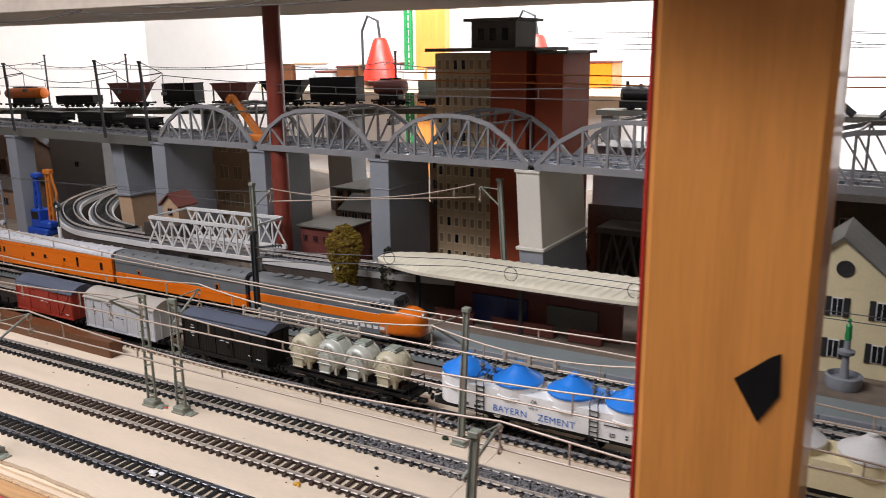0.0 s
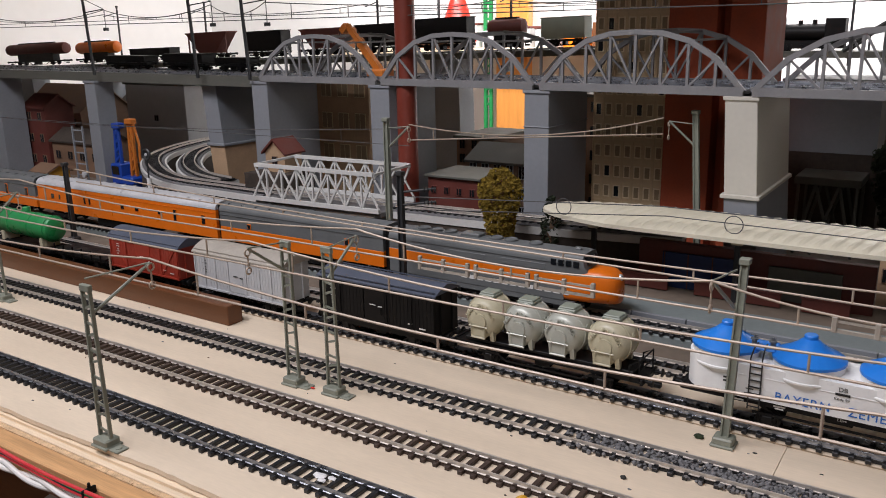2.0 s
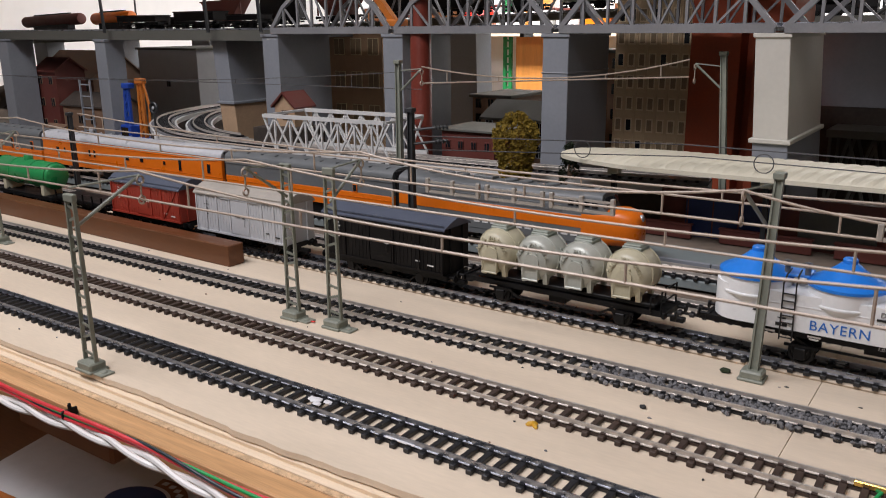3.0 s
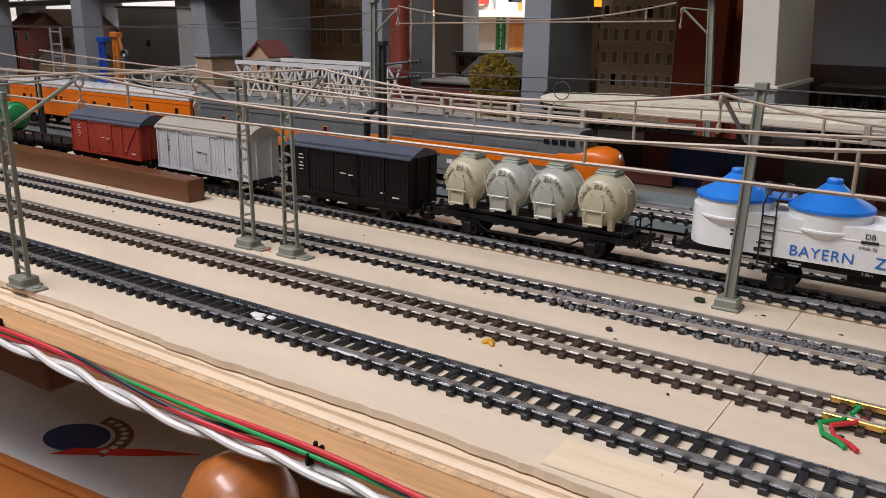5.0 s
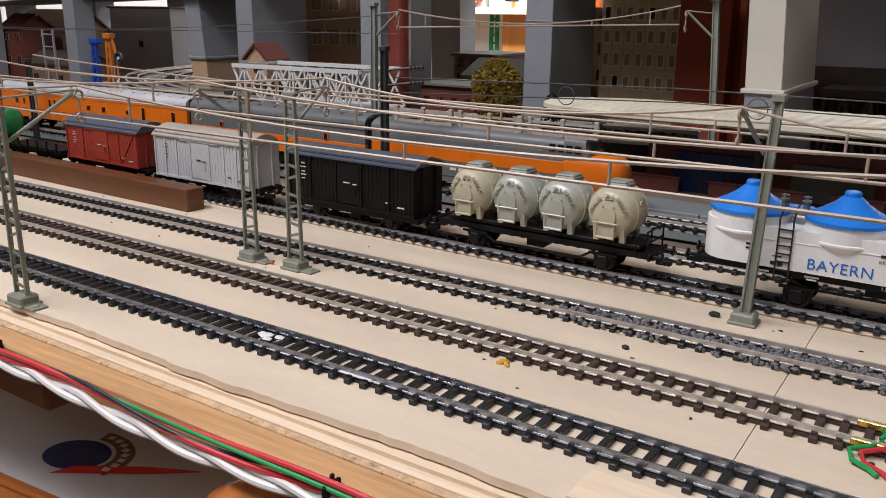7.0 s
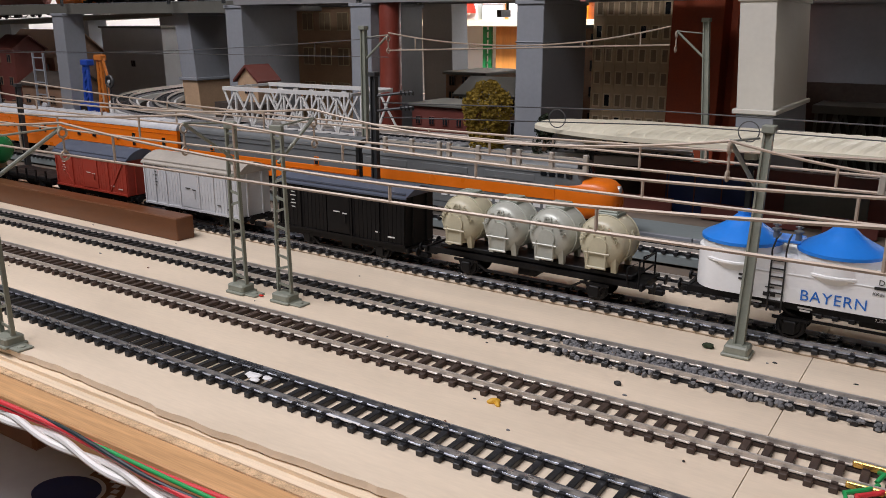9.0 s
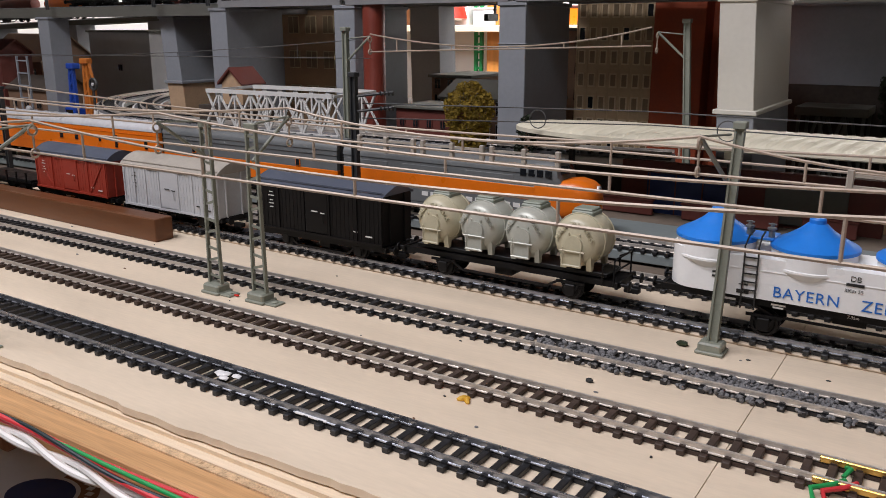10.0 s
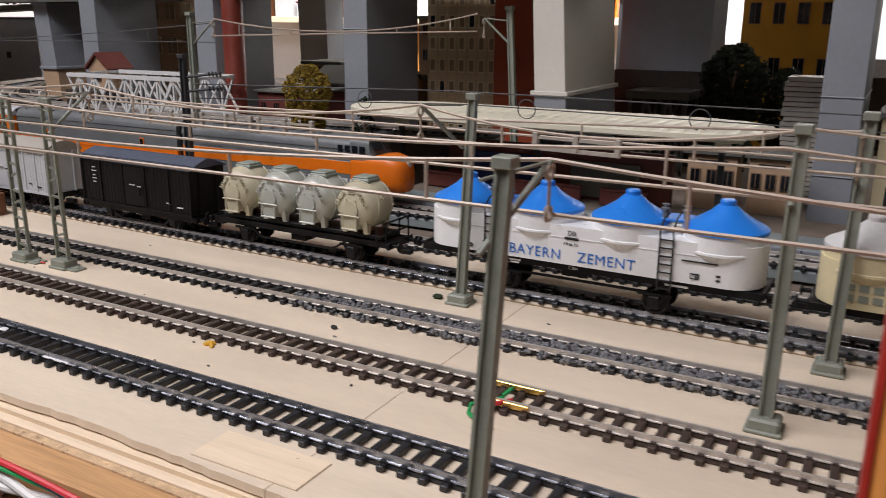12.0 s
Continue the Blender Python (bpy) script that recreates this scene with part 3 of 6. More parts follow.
    y = -W - 0.0005
    zz = (z1 - z0)
    marks(e, [(-L * 0.37, y, z0 + zz * f, w, 0.0007) for f, w in ((0.80, 0.0035), (0.72, 0.0055), (0.62, 0.003), (0.55, 0.005), (0.47, 0.0035))], ink)
    marks(e, [(-0.001, y - 0.0008, z0 + zz * 0.52, 0.006, 0.0008), (0.0065, y - 0.0008, z0 + zz * 0.5, 0.004, 0.0008), (L * 0.40, y, z0 + zz * 0.16, 0.006, 0.001), (L * 0.30, y, z0 + zz * 0.22, 0.004, 0.0008)], ink)
    return e


def on_t4(x):
    return pose(x, T4(x), T4_Z, 0, 0, T4_TURN)


van(on_t4(-0.456), 0.108, "wagon_red", "roof_slate", 0.0185, 0.0495, 0.0085, "red-brown covered goods wagon with a slate-grey arched roof", (-0.97, -0.5, -0.2, 0.2, 0.5, 0.97))
van(on_t4(-0.320), 0.116, "wagon_grey", "roof_tan", 0.0170, 0.0515, 0.0080, "light grey covered goods wagon with a dusty tan roof", (-0.98, -0.75, -0.5, -0.2, 0.2, 0.5, 0.75, 0.98), braces=False, ink="ink")
van(on_t4(-0.160), 0.118, "wagon_black", "roof_slate", 0.0185, 0.0525, 0.0062, "black covered goods wagon with a blue-grey ridged roof", (-0.98, -0.62, -0.2, 0.2, 0.62, 0.98), braces=False, roof_flat=1.25)


def container(e, x, mat, hatch):
    """Round-ended bulk container lying across its wagon, with a discharge door, feet and a square top hatch."""
    cz, r = 0.0418, 0.0162
    bm = bmesh.new()
    prof = [(0.0, -0.0160), (0.0070, -0.0156), (0.0118, -0.0141), (0.0141, -0.0114), (0.0152, -0.0075), (0.0155, -0.0070), (0.0159, 0.0), (0.0155, 0.0070), (0.0152, 0.0075), (0.0139, 0.0115), (0.0107, 0.0142), (0.005, 0.0154), (0.0, 0.0158)]
    lathe(bm, prof, pose(x, 0, cz, -90, 0, 0), 28)
    c = part("container", bm, M[mat], e, smooth=True)
    bm = bmesh.new()
    for q in (-0.0070, 0.0070):
        pts = [(x + 0.0156 * math.cos(a * math.tau / 28), q, cz + 0.0156 * math.sin(a * math.tau / 28)) for a in range(29)]
        tube(bm, pts, 0.0005, 6, cap=False)
    part("weld_band", bm, M[mat], c, smooth=True)
    bm = box(bmesh.new(), x - 0.0068, x + 0.0068, -0.0062, 0.0075, cz + 0.0125, cz + 0.0168, bevel=0.0008)
    box(bm, x - 0.0060, x + 0.0060, -0.0054, 0.0066, cz + 0.0165, cz + 0.0180, bevel=0.0006)
    part("hatch", bm, M[hatch], c)
    # discharge door with frame and locking bar
    t = bmesh.new()
    out = [(-0.0052, -0.0125), (0.0052, -0.0125), (0.0052, 0.0)] + [(0.0052 * math.cos(a), 0.0 + 0.0050 * math.sin(a)) for a in [math.pi * k / 10 for k in range(1, 10)]] + [(-0.0052, 0.0)]
    f = [t.verts.new((x + u, -0.0168, cz - 0.001 + v)) for u, v in out]
    g = [t.verts.new((x + u, -0.0120, cz - 0.001 + v)) for u, v in out]
    t.faces.new(f)
    for i in range(len(f)):
        t.faces.new((f[(i + 1) % len(f)], f[i], g[i], g[(i + 1) % len(f)]))
    bmesh.ops.recalc_face_normals(t, faces=t.faces[:])
    d = part("door", t, M[mat], c)
    bm = bmesh.new()
    tube(bm, [(x - 0.0085, -0.0176, cz - 0.0052), (x + 0.0075, -0.0176, cz - 0.0052)], 0.0006, 6)
    for u in (-0.0062, 0.0050):
        tube(bm, [(x + u, -0.0176, cz - 0.0030), (x + u, -0.0176, cz - 0.0138)], 0.0005, 6)
    tube(bm, [(x - 0.0065, -0.0176, cz - 0.0138), (x + 0.0055, -0.0176, cz - 0.0138)], 0.0008, 6)
    part("locking_bar", bm, M[mat], d)
    for s in (-1, 1):
        bm = bmesh.new()
        for y in (-0.0105, 0.0105):
            extrude_profile(bm, [(y - 0.0014, 0.0246), (y + 0.0014, 0.0246), (y + 0.0030, 0.0345), (y - 0.0030, 0.0345)], x + s * 0.0082 - 0.0016, x + s * 0.0082 + 0.0016)
        part("leg", bm, M[mat], c)
        bm = bmesh.new()
        ring(bm, (x + s * 0.0152, -0.003, cz + 0.006), 0.0015, 0.0004, "x", 10)
        part("lifting_eye", bm, M[mat], c)
        bm = bmesh.new()
        tube(bm, [(x + s * 0.0034, -0.0150, cz + 0.0048), (x + s * 0.0034, -0.0164, cz + 0.0047)], 0.0006, 8)
        part("bolt", bm, M[mat], c)
    for txt, a in (("HAUS", 2.55), ("ZU", 1.57), ("HAUS", 0.60)):
        size = 0.0042
        w = size * 0.68 * len(txt)
        cx, czz = x + 0.0102 * math.cos(a), cz + 0.0102 * math.sin(a)
        turn = math.degrees(a) - 90
        off = Matrix.Rotation(radians(90), 4, "X") @ Matrix.Rotation(radians(turn), 4, "Z")
        p = Vector((cx, -0.0156, czz)) - (off.to_3x3() @ Vector((w / 2, size * 0.35, 0)))
        writing(txt, size, M[mat], c, Matrix.Translation(p) @ off, "raised_letters", depth=0.0004)


e = base("container_wagon", on_t4(-0.0105), "black flat wagon carrying four round cream and silver containers", "goods wagon", "wagons of the goods train")
underframe(e, 0.150, z=0.0205, w=0.022)
wheels(e, (-0.044, 0.046))
part("deck", box(bmesh.new(), -0.066, 0.068, -0.0105, 0.0105, 0.0218, 0.0245, bevel=0.0004), M["black"], e)
for i, (x, mt) in enumerate(((-0.0500, "cream"), (-0.0175, "silver"), (0.0152, "silver"), (0.0488, "cream"))):
    container(e, x, mt, "green_grey")
for y in (-0.013, 0.013):
    bm = bmesh.new()
    tube(bm, [(0.066, y, 0.019), (0.066, y, 0.030), (0.073, y, 0.034), (0.073, y, 0.019)], 0.0006, 6)
    part("handrail", bm, M["black"], e)
for z in (0.027, 0.034):
    bm = bmesh.new()
    tube(bm, [(0.073, -0.013, z), (0.073, 0.013, z)], 0.0006, 6)
    part("handrail", bm, M["black"], e)


def cement_wagon(x, label, hull="white", lids="blue", printed=True):
    e = base("cement_wagon", on_t4(x), label, "goods wagon", "wagons of the goods train")
    L, W = 0.191, 0.0180
    underframe(e, L + 0.002, z=0.0265, w=0.030)
    wheels(e, (-0.043, 0.043), r=0.0070)
    # side walls with rounded ends
    t = bmesh.new()
    out = []
    for cx, a0 in ((L / 2 - 0.016, -90), (-L / 2 + 0.016, 90)):
        for k in range(13):
            a = radians(a0 + k * 15)
            out.append((cx + 0.016 * math.cos(a), W * math.sin(a)))
    lo = [t.verts.new((a, b, 0.0275)) for a, b in out]
    hi = [t.verts.new((a, b, 0.0490)) for a, b in out]
    for i in range(len(out)):
        j = (i + 1) % len(out)
        t.faces.new((lo[i], lo[j], hi[j], hi[i]))
    t.faces.new(lo[::-1])
    t.faces.new(hi)
    part("hull", t, M[hull], e, smooth=True)
    bm = bmesh.new()
    for s in (-1, 1):
        beam(bm, (-L / 2 + 0.014, s * (W + 0.0001), 0.0425), (L / 2 - 0.014, s * (W + 0.0001), 0.0425), 0.0005, 0.0004)
    part("seam", bm, M[hull], e)
    xs = (-0.0735, -0.0245, 0.0245, 0.0735)
    for cx in xs:
        bm = bmesh.new()
        R0 = 0.0207
        lathe(bm, [(0.0150, 0.0370), (0.0182, 0.0402), (0.0198, 0.0428), (0.0210, 0.0438), (0.0210, 0.0448), (R0 - 0.0004, 0.0452), (R0 - 0.0004, 0.0545)], pose(cx, 0, 0), 40)
        s = part("silo", bm, M[hull], e, smooth=True)
        bm = bmesh.new()
        lathe(bm, [(R0 + 0.0005, 0.0535), (R0 + 0.0005, 0.0552), (R0 - 0.0008, 0.0562), (0.0140, 0.0592), (0.0085, 0.0628), (0.0048, 0.0662), (0.0040, 0.0665), (0.0040, 0.0685), (0.0034, 0.0692), (0, 0.0692)], pose(cx, 0, 0), 40)
        lid = part("lid", bm, M[lids], s, smooth=True)
    for k, cx in enumerate((-0.0505, 0.0490)):
        bm = bmesh.new()
        for u in (-0.0034, 0.0034):
            beam(bm, (cx + u, -W - 0.0010, 0.0215), (cx + u, -W - 0.0010, 0.0500), 0.0007, 0.0009)
            tube(bm, [(cx + u, -W - 0.0010, 0.0500), (cx + u, -W - 0.0018, 0.0545), (cx + u * 0.9, -W + 0.004, 0.0590), (cx + u * 0.8, -0.006, 0.0600)], 0.0005, 6)
        for i in range(7):
            z = 0.0230 + i * 0.0043
            beam(bm, (cx - 0.0034, -W - 0.0010, z), (cx + 0.0034, -W - 0.0010, z), 0.0006, 0.0007)
        part("ladder", bm, M["ink"], e, "black ladder")
        bm = box(bmesh.new(), cx - 0.0075, cx + 0.0075, -0.0080, 0.0080, 0.0560, 0.0572, bevel=0.0003)
        part("walkway", bm, M[lids], e)
        bm = bmesh.new()
        for u in (-0.0055, 0.0055):
            lathe(bm, [(0.0016, 0.0560), (0.0016, 0.0610), (0.0024, 0.0612), (0.0024, 0.0622), (0.0010, 0.0626), (0.0010, 0.0645), (0, 0.0646)], pose(cx + u, -0.004, 0), 10)
            tube(bm, [(cx + u - 0.002, -0.004, 0.0640), (cx + u + 0.002, -0.004, 0.0640)], 0.0005, 6)
        part("valve", bm, M["loco_grey"], e, smooth=True)
    if not printed:
        marks(e, [(-0.080 + k * 0.006, -W - 0.0003, 0.0330 + 0.005 * q, 0.0042, 0.0034) for k in range(3) for q in range(2)], "green_grey")
        return e
    Y = -W - 0.0003
    face = Matrix.Rotation(radians(90), 4, "X")
    writing("BAYERN", 0.0080, M["blue_ink"], e, Matrix.Translation((-0.0390, Y, 0.0300)) @ face, spacing=1.08)
    writing("ZEMENT", 0.0080, M["blue_ink"], e, Matrix.Translation((0.0015, Y, 0.0300)) @ face, spacing=1.08)
    writing("DB", 0.0038, M["ink"], e, Matrix.Translation((-0.0045, Y, 0.0440)) @ face)
    writing("KKds 55", 0.0024, M["ink"], e, Matrix.Translation((-0.0065, Y, 0.0385)) @ face)
    marks(e, [(-0.0020, Y, 0.0423, 0.0080, 0.0014)], "ink")
    writing("7.35m", 0.0022, M["white_ink"], e, Matrix.Translation((-0.004, -0.0162, 0.0247)) @ face)
    marks(e, [(-0.0685, Y, 0.0385, 0.0022, 0.0011), (-0.0685, Y, 0.0362, 0.0022, 0.0011), (0.0755, Y, 0.0335, 0.0022, 0.0011), (0.0755, Y, 0.0312, 0.0022, 0.0011), (-0.0640, Y, 0.0308, 0.0042, 0.0022),
              (-0.0535, Y, 0.0340, 0.0045, 0.0006), (-0.0540, Y, 0.0330, 0.0006, 0.0040), (-0.0535, Y, 0.0302, 0.0062, 0.0020), (0.0640, Y, 0.0318, 0.0045, 0.0030)], "ink")
    marks(e, [(0.066, -0.0186, 0.0395, 0.018, 0.0008)], "ink")
    marks(e, [(-0.064, Y, 0.0308, 0.0034, 0.0006), (-0.0535, Y, 0.0302, 0.0012, 0.0012), (0.0640, Y, 0.0318, 0.0035, 0.0020)], "white")
    marks(e, [(-0.062, -0.0162, 0.0247, 0.010, 0.0011), (-0.036, -0.0160, 0.0252, 0.007, 0.0009), (-0.036, -0.0160, 0.0238, 0.005, 0.0009), (0.055, -0.0162, 0.0247, 0.012, 0.0011)], "white_ink")
    return e


cement_wagon(0.1880, "white cement wagon with four blue conical lids and blue lettering")
cement_wagon(0.4020, "cream silo wagon with four white conical lids", "house_cream", "bridge_white", False)

# green tank wagon and the low dark wagon behind the brown block
e = base("tank_wagon", on_t4(-0.690), "green tank wagon with a round riveted end", "goods wagon", "wagons of the goods train")
bm = bmesh.new()
lathe(bm, [(0, -0.058), (0.008, -0.0575), (0.0125, -0.0555), (0.0145, -0.052), (0.0145, 0.052), (0.0125, 0.0555), (0.008, 0.0575), (0, 0.058)], pose(0, 0, 0.0385, 0, 90, 0), 32)
k = part("tank", bm, M["tank_green"], e, smooth=True)
bm = bmesh.new()
for q in (-0.052, 0.052, -0.02, 0.02):
    ring(bm, (q, 0, 0.0385), 0.0147, 0.0006, "x", 28)
ring(bm, (0.057, 0, 0.0385), 0.006, 0.0006, "x", 20)
part("band", bm, M["tank_green"], k)
bm = bmesh.new()
lathe(bm, [(0.005, 0.050), (0.005, 0.057), (0.0042, 0.0585), (0, 0.059)], None, 16)
part("dome", bm, M["tank_green"], k, smooth=True)
for q in (-0.04, 0.04):
    part("saddle", box(bmesh.new(), q - 0.003, q + 0.003, -0.011, 0.011, 0.0165, 0.028, bevel=0.0005), M["cream"], e)
underframe(e, 0.124)
wheels(e, (-0.038, 0.038))
e = base("flat_wagon", on_t4(-0.5725), "low black flat wagon with an empty deck", "goods wagon", "wagons of the goods train")
underframe(e, 0.098, z=0.0180)
part("deck", box(bmesh.new(), -0.049, 0.049, -0.0155, 0.0155, 0.0180, 0.0215, bevel=0.0004), M["black"], e)
for i in range(6):
    x = -0.042 + i * 0.0168
    part("stake", box(bmesh.new(), x - 0.0008, x + 0.0008, -0.0163, -0.0150, 0.0180, 0.0280), M["black"], e)
wheels(e, (-0.03, 0.03))

# orange passenger train


def carriage_shell(e, x0, x1, lower, upper, roofmat, zs, split):
    """Side walls in two colours below a rounded roof."""
    W = 0.0162
    z0, z1, rise = zs
    part("lower_side", box(bmesh.new(), x0, x1, -W, W, z0, split, bevel=0.0004), M[lower], e)
    if z1 - split > 0.001:
        part("upper_side", box(bmesh.new(), x0 + 0.0004, x1 - 0.0004, -W + 0.0003, W - 0.0003, split, z1), M[upper], e)
    bm = bmesh.new()
    prof = [(math.copysign(abs(math.cos(a)) ** 0.75, math.cos(a)) * (W + 0.0003), z1 + rise * abs(math.sin(a)) ** 0.85) for a in [math.pi * k / 18 for k in range(19)]]
    extrude_profile(bm, prof, x0, x1)
    return part("roof", bm, M[roofmat], e, smooth=True)


def bogie(e, x, mat="black"):
    wheels(e, (x - 0.014, x + 0.014), mat, r=0.0056)
    bm = bmesh.new()
    for s in (-1, 1):
        box(bm, x - 0.024, x + 0.024, s * 0.0142 - 0.0014, s * 0.0142 + 0.0014, 0.0105, 0.0150, bevel=0.0006)
        box(bm, x - 0.005, x + 0.005, s * 0.0142 - 0.0018, s * 0.0142 + 0.0018, 0.0080, 0.0125, bevel=0.0006)
    part("bogie_frame", bm, M[mat], e)


def coach(x0, x1, label, lower, upper, roofmat, split, windows):
    e = base("passenger_coach", pose(0, T5, T5_Z), label, "railway coach", "coaches of the passenger train")
    r = carriage_shell(e, x0, x1, lower, upper, roofmat, (0.0185, 0.0520, 0.0085), split)
    for f, w, h in windows:
        x = x0 + (x1 - x0) * f
        fr = part("window_frame", box(bmesh.new(), x - w / 2 - 0.0008, x + w / 2 + 0.0008, -0.0167, -0.0160, 0.0385 - h / 2 - 0.0008, 0.0385 + h / 2 + 0.0008, bevel=0.0002), M[lower], e)
        part("pane", box(bmesh.new(), x - w / 2, x + w / 2, -0.0170, -0.0164, 0.0385 - h / 2, 0.0385 + h / 2), M["glass"], fr)
    for z in (0.0480, 0.0300):
        bm = bmesh.new()
        beam(bm, (x0, -0.0164, z), (x1, -0.0164, z), 0.0005, 0.0005)
        part("moulding", bm, M[lower if z < split else upper], e)
    n = int((x1 - x0) / 0.02)
    for i in range(n):
        x = x0 + (i + 0.5) * (x1 - x0) / n
        part("roof_rib", box(bmesh.new(), x - 0.0003, x + 0.0003, -0.012, 0.012, 0.0594, 0.0604), M[roofmat], r)
    for f in (0.14, 0.86):
        bogie(e, x0 + (x1 - x0) * f)
    part("underfloor_box", box(bmesh.new(), x0 + (x1 - x0) * 0.35, x0 + (x1 - x0) * 0.65, -0.013, 0.013, 0.0085, 0.0185, bevel=0.0008), M["black"], e)
    bm = box(bmesh.new(), x1 - 0.0005, x1 + 0.0035, -0.0125, 0.0125, 0.0150, 0.0585, bevel=0.0008)
    part("gangway", bm, M["black"], e)
    return e


WIN = [(0.10, 0.006, 0.006), (0.115 + 0.03, 0.003, 0.006), (0.30, 0.0035, 0.008), (0.33, 0.0035, 0.008), (0.52, 0.006, 0.005), (0.60, 0.006, 0.005), (0.72, 0.004, 0.004), (0.80, 0.0045, 0.013), (0.94, 0.005, 0.010)]
coach(-1.190, -0.838, "grey-roofed orange passenger coach", "orange", "loco_grey", "loco_grey", 0.0330, WIN)
coach(-0.832, -0.480, "orange baggage coach with a silver roof and small windows", "orange", "orange", "car_roof", 0.0515, WIN)
coach(-0.474, -0.243, "orange coach with grey upper side and roof", "orange", "loco_grey", "loco_grey", 0.0345, [(0.2, 0.004, 0.004), (0.8, 0.004, 0.006)])

e = base("diesel_locomotive", pose(0, T5, T5_Z), "orange and grey streamlined diesel locomotive with a rounded nose", "locomotive")
x0, x1 = -0.236, -0.004
xb = x1 - 0.046
carriage_shell(e, x0, xb, "loco_grey", "loco_grey", "loco_grey", (0.0170, 0.0500, 0.0095), 0.0405)
part("orange_band", box(bmesh.new(), x0 + 0.0003, xb - 0.0002, -0.0165, 0.0165, 0.0300, 0.0400, bevel=0.0002), M["orange"], e)
part("skirt", box(bmesh.new(), x0 + 0.004, xb + 0.01, -0.0158, 0.0158, 0.0125, 0.0168), M["loco_grey"], e)
# cab: the same section drawn in to a sloping screen, then a bulbous nose


def loft(sections, name, mat, parent):
    """Skin through closed sections of equal count, capped."""
    t = bmesh.new()
    rings = [[t.verts.new(p) for p in s] for s in sections]
    n = len(rings[0])
    for a, b in zip(rings, rings[1:]):
        for i in range(n):
            t.faces.new((a[i], b[i], b[(i + 1) % n], a[(i + 1) % n]))
    t.faces.new(rings[0])
    t.faces.new(rings[-1][::-1])
    bmesh.ops.recalc_face_normals(t, faces=t.faces[:])
    return part(name, t, M[mat], parent, smooth=True)


def section(x, w, z0, z1, p=3.0, n=28, lean=0.0):
    out = []
    for k in range(n):
        a = math.tau * k / n
        c, s = math.cos(a), math.sin(a)
        u, v = math.copysign(abs(c) ** (2 / p), c), math.copysign(abs(s) ** (2 / p), s)
        z = (z0 + z1) / 2 + v * (z1 - z0) / 2
        out.append((x - lean * (z - z0), u * w, z))
    return out


loft([section(xb - 0.0005, 0.0160, 0.0370, 0.0596, 5), section(xb + 0.010, 0.0158, 0.0370, 0.0596, 5), section(xb + 0.020, 0.0150, 0.0370, 0.0588, 5, lean=0.18), section(xb + 0.024, 0.0140, 0.0370, 0.0580, 5, lean=0.45)], "cab", "loco_grey", e)
loft([section(xb - 0.0004, 0.0163, 0.0168, 0.0452, 6), section(xb + 0.020, 0.0162, 0.0168, 0.0462, 5), section(xb + 0.030, 0.0155, 0.0168, 0.0475, 3.6), section(xb + 0.038, 0.0138, 0.0168, 0.0462, 3.2), section(xb + 0.043, 0.0112, 0.0172, 0.0435, 3), section(xb + 0.0455, 0.0080, 0.0180, 0.0405, 2.6), section(xb + 0.0465, 0.0035, 0.0220, 0.0340, 2.2)], "nose", "orange", e)
for y in (-0.0062, 0.0062):
    t = box(bmesh.new(), -0.0004, 0.0006, -0.0052, 0.0052, -0.0035, 0.0035, bevel=0.0003)
    w = part("windscreen", t, M["glass"], e)
    w.matrix_basis = pose(xb + 0.0195, y, 0.0530, 0, -28, 14 if y > 0 else -14)
for i, x in enumerate((xb - 0.010, xb - 0.003, xb + 0.004, xb + 0.0110)):
    part("side_window", box(bmesh.new(), x - 0.0026, x + 0.0026, -0.0166, -0.0156, 0.0478, 0.0532, bevel=0.0003), M["glass"], e)
bm = bmesh.new()
lathe(bm, [(0.0030, 0), (0.0030, 0.002), (0.0022, 0.0026), (0, 0.0026)], pose(xb + 0.0435, 0, 0.0400, 0, 90, 0), 16)
part("headlight", bm, M["car_roof"], e, smooth=True)
for i, x in enumerate((-0.205, -0.190, -0.175, -0.125, -0.110, -0.085)):
    bm = bmesh.new()
    lathe(bm, [(0.0062, 0.0585), (0.0062, 0.0608), (0.0054, 0.0614), (0.0050, 0.0606), (0, 0.0606)], pose(x, 0, 0), 20)
    part("roof_fan", bm, M["loco_grey"], e, smooth=True)
part("roof_box", box(bmesh.new(), -0.160, -0.140, -0.006, 0.006, 0.0580, 0.0622, bevel=0.0008), M["loco_grey"], e)
part("roof_horn", box(bmesh.new(), xb + 0.004, xb + 0.009, -0.002, 0.002, 0.0590, 0.0612, bevel=0.0006), M["loco_grey"], e)
for x in (-0.21, -0.15, -0.09):
    part("grille", box(bmesh.new(), x - 0.022, x + 0.022, -0.0163, -0.0155, 0.0420, 0.0475, bevel=0.0002), M["loco_grey"], e)
marks(e, [(-0.150 + i * 0.0085, -0.0164, 0.0245, 0.0060, 0.0036) for i in range(13)], "white_ink", "lettering_bar")
for x in (-0.190, -0.055):
    bogie(e, x)
part("fuel_tank", box(bmesh.new(), -0.150, -0.095, -0.0140, 0.0140, 0.0085, 0.0165, bevel=0.001), M["black"], e)
part("gangway", box(bmesh.new(), x0 - 0.0035, x0 + 0.0005, -0.0140, 0.0140, 0.0120, 0.0600, bevel=0.0008), M["black"], e)

# brown painted block beside the goods train
bm = bmesh.new()
box(bm, 0, 0.62, -0.0085, 0.0085, 0, 0.0185, bevel=0.0007)
ob = tagged(obj("timber_block", bm, M["brown"]), "brown painted timber block with a scraped patch", "block")
ob.matrix_world = pose(-0.926, 0.186, 0, 0, 0, -0.8)

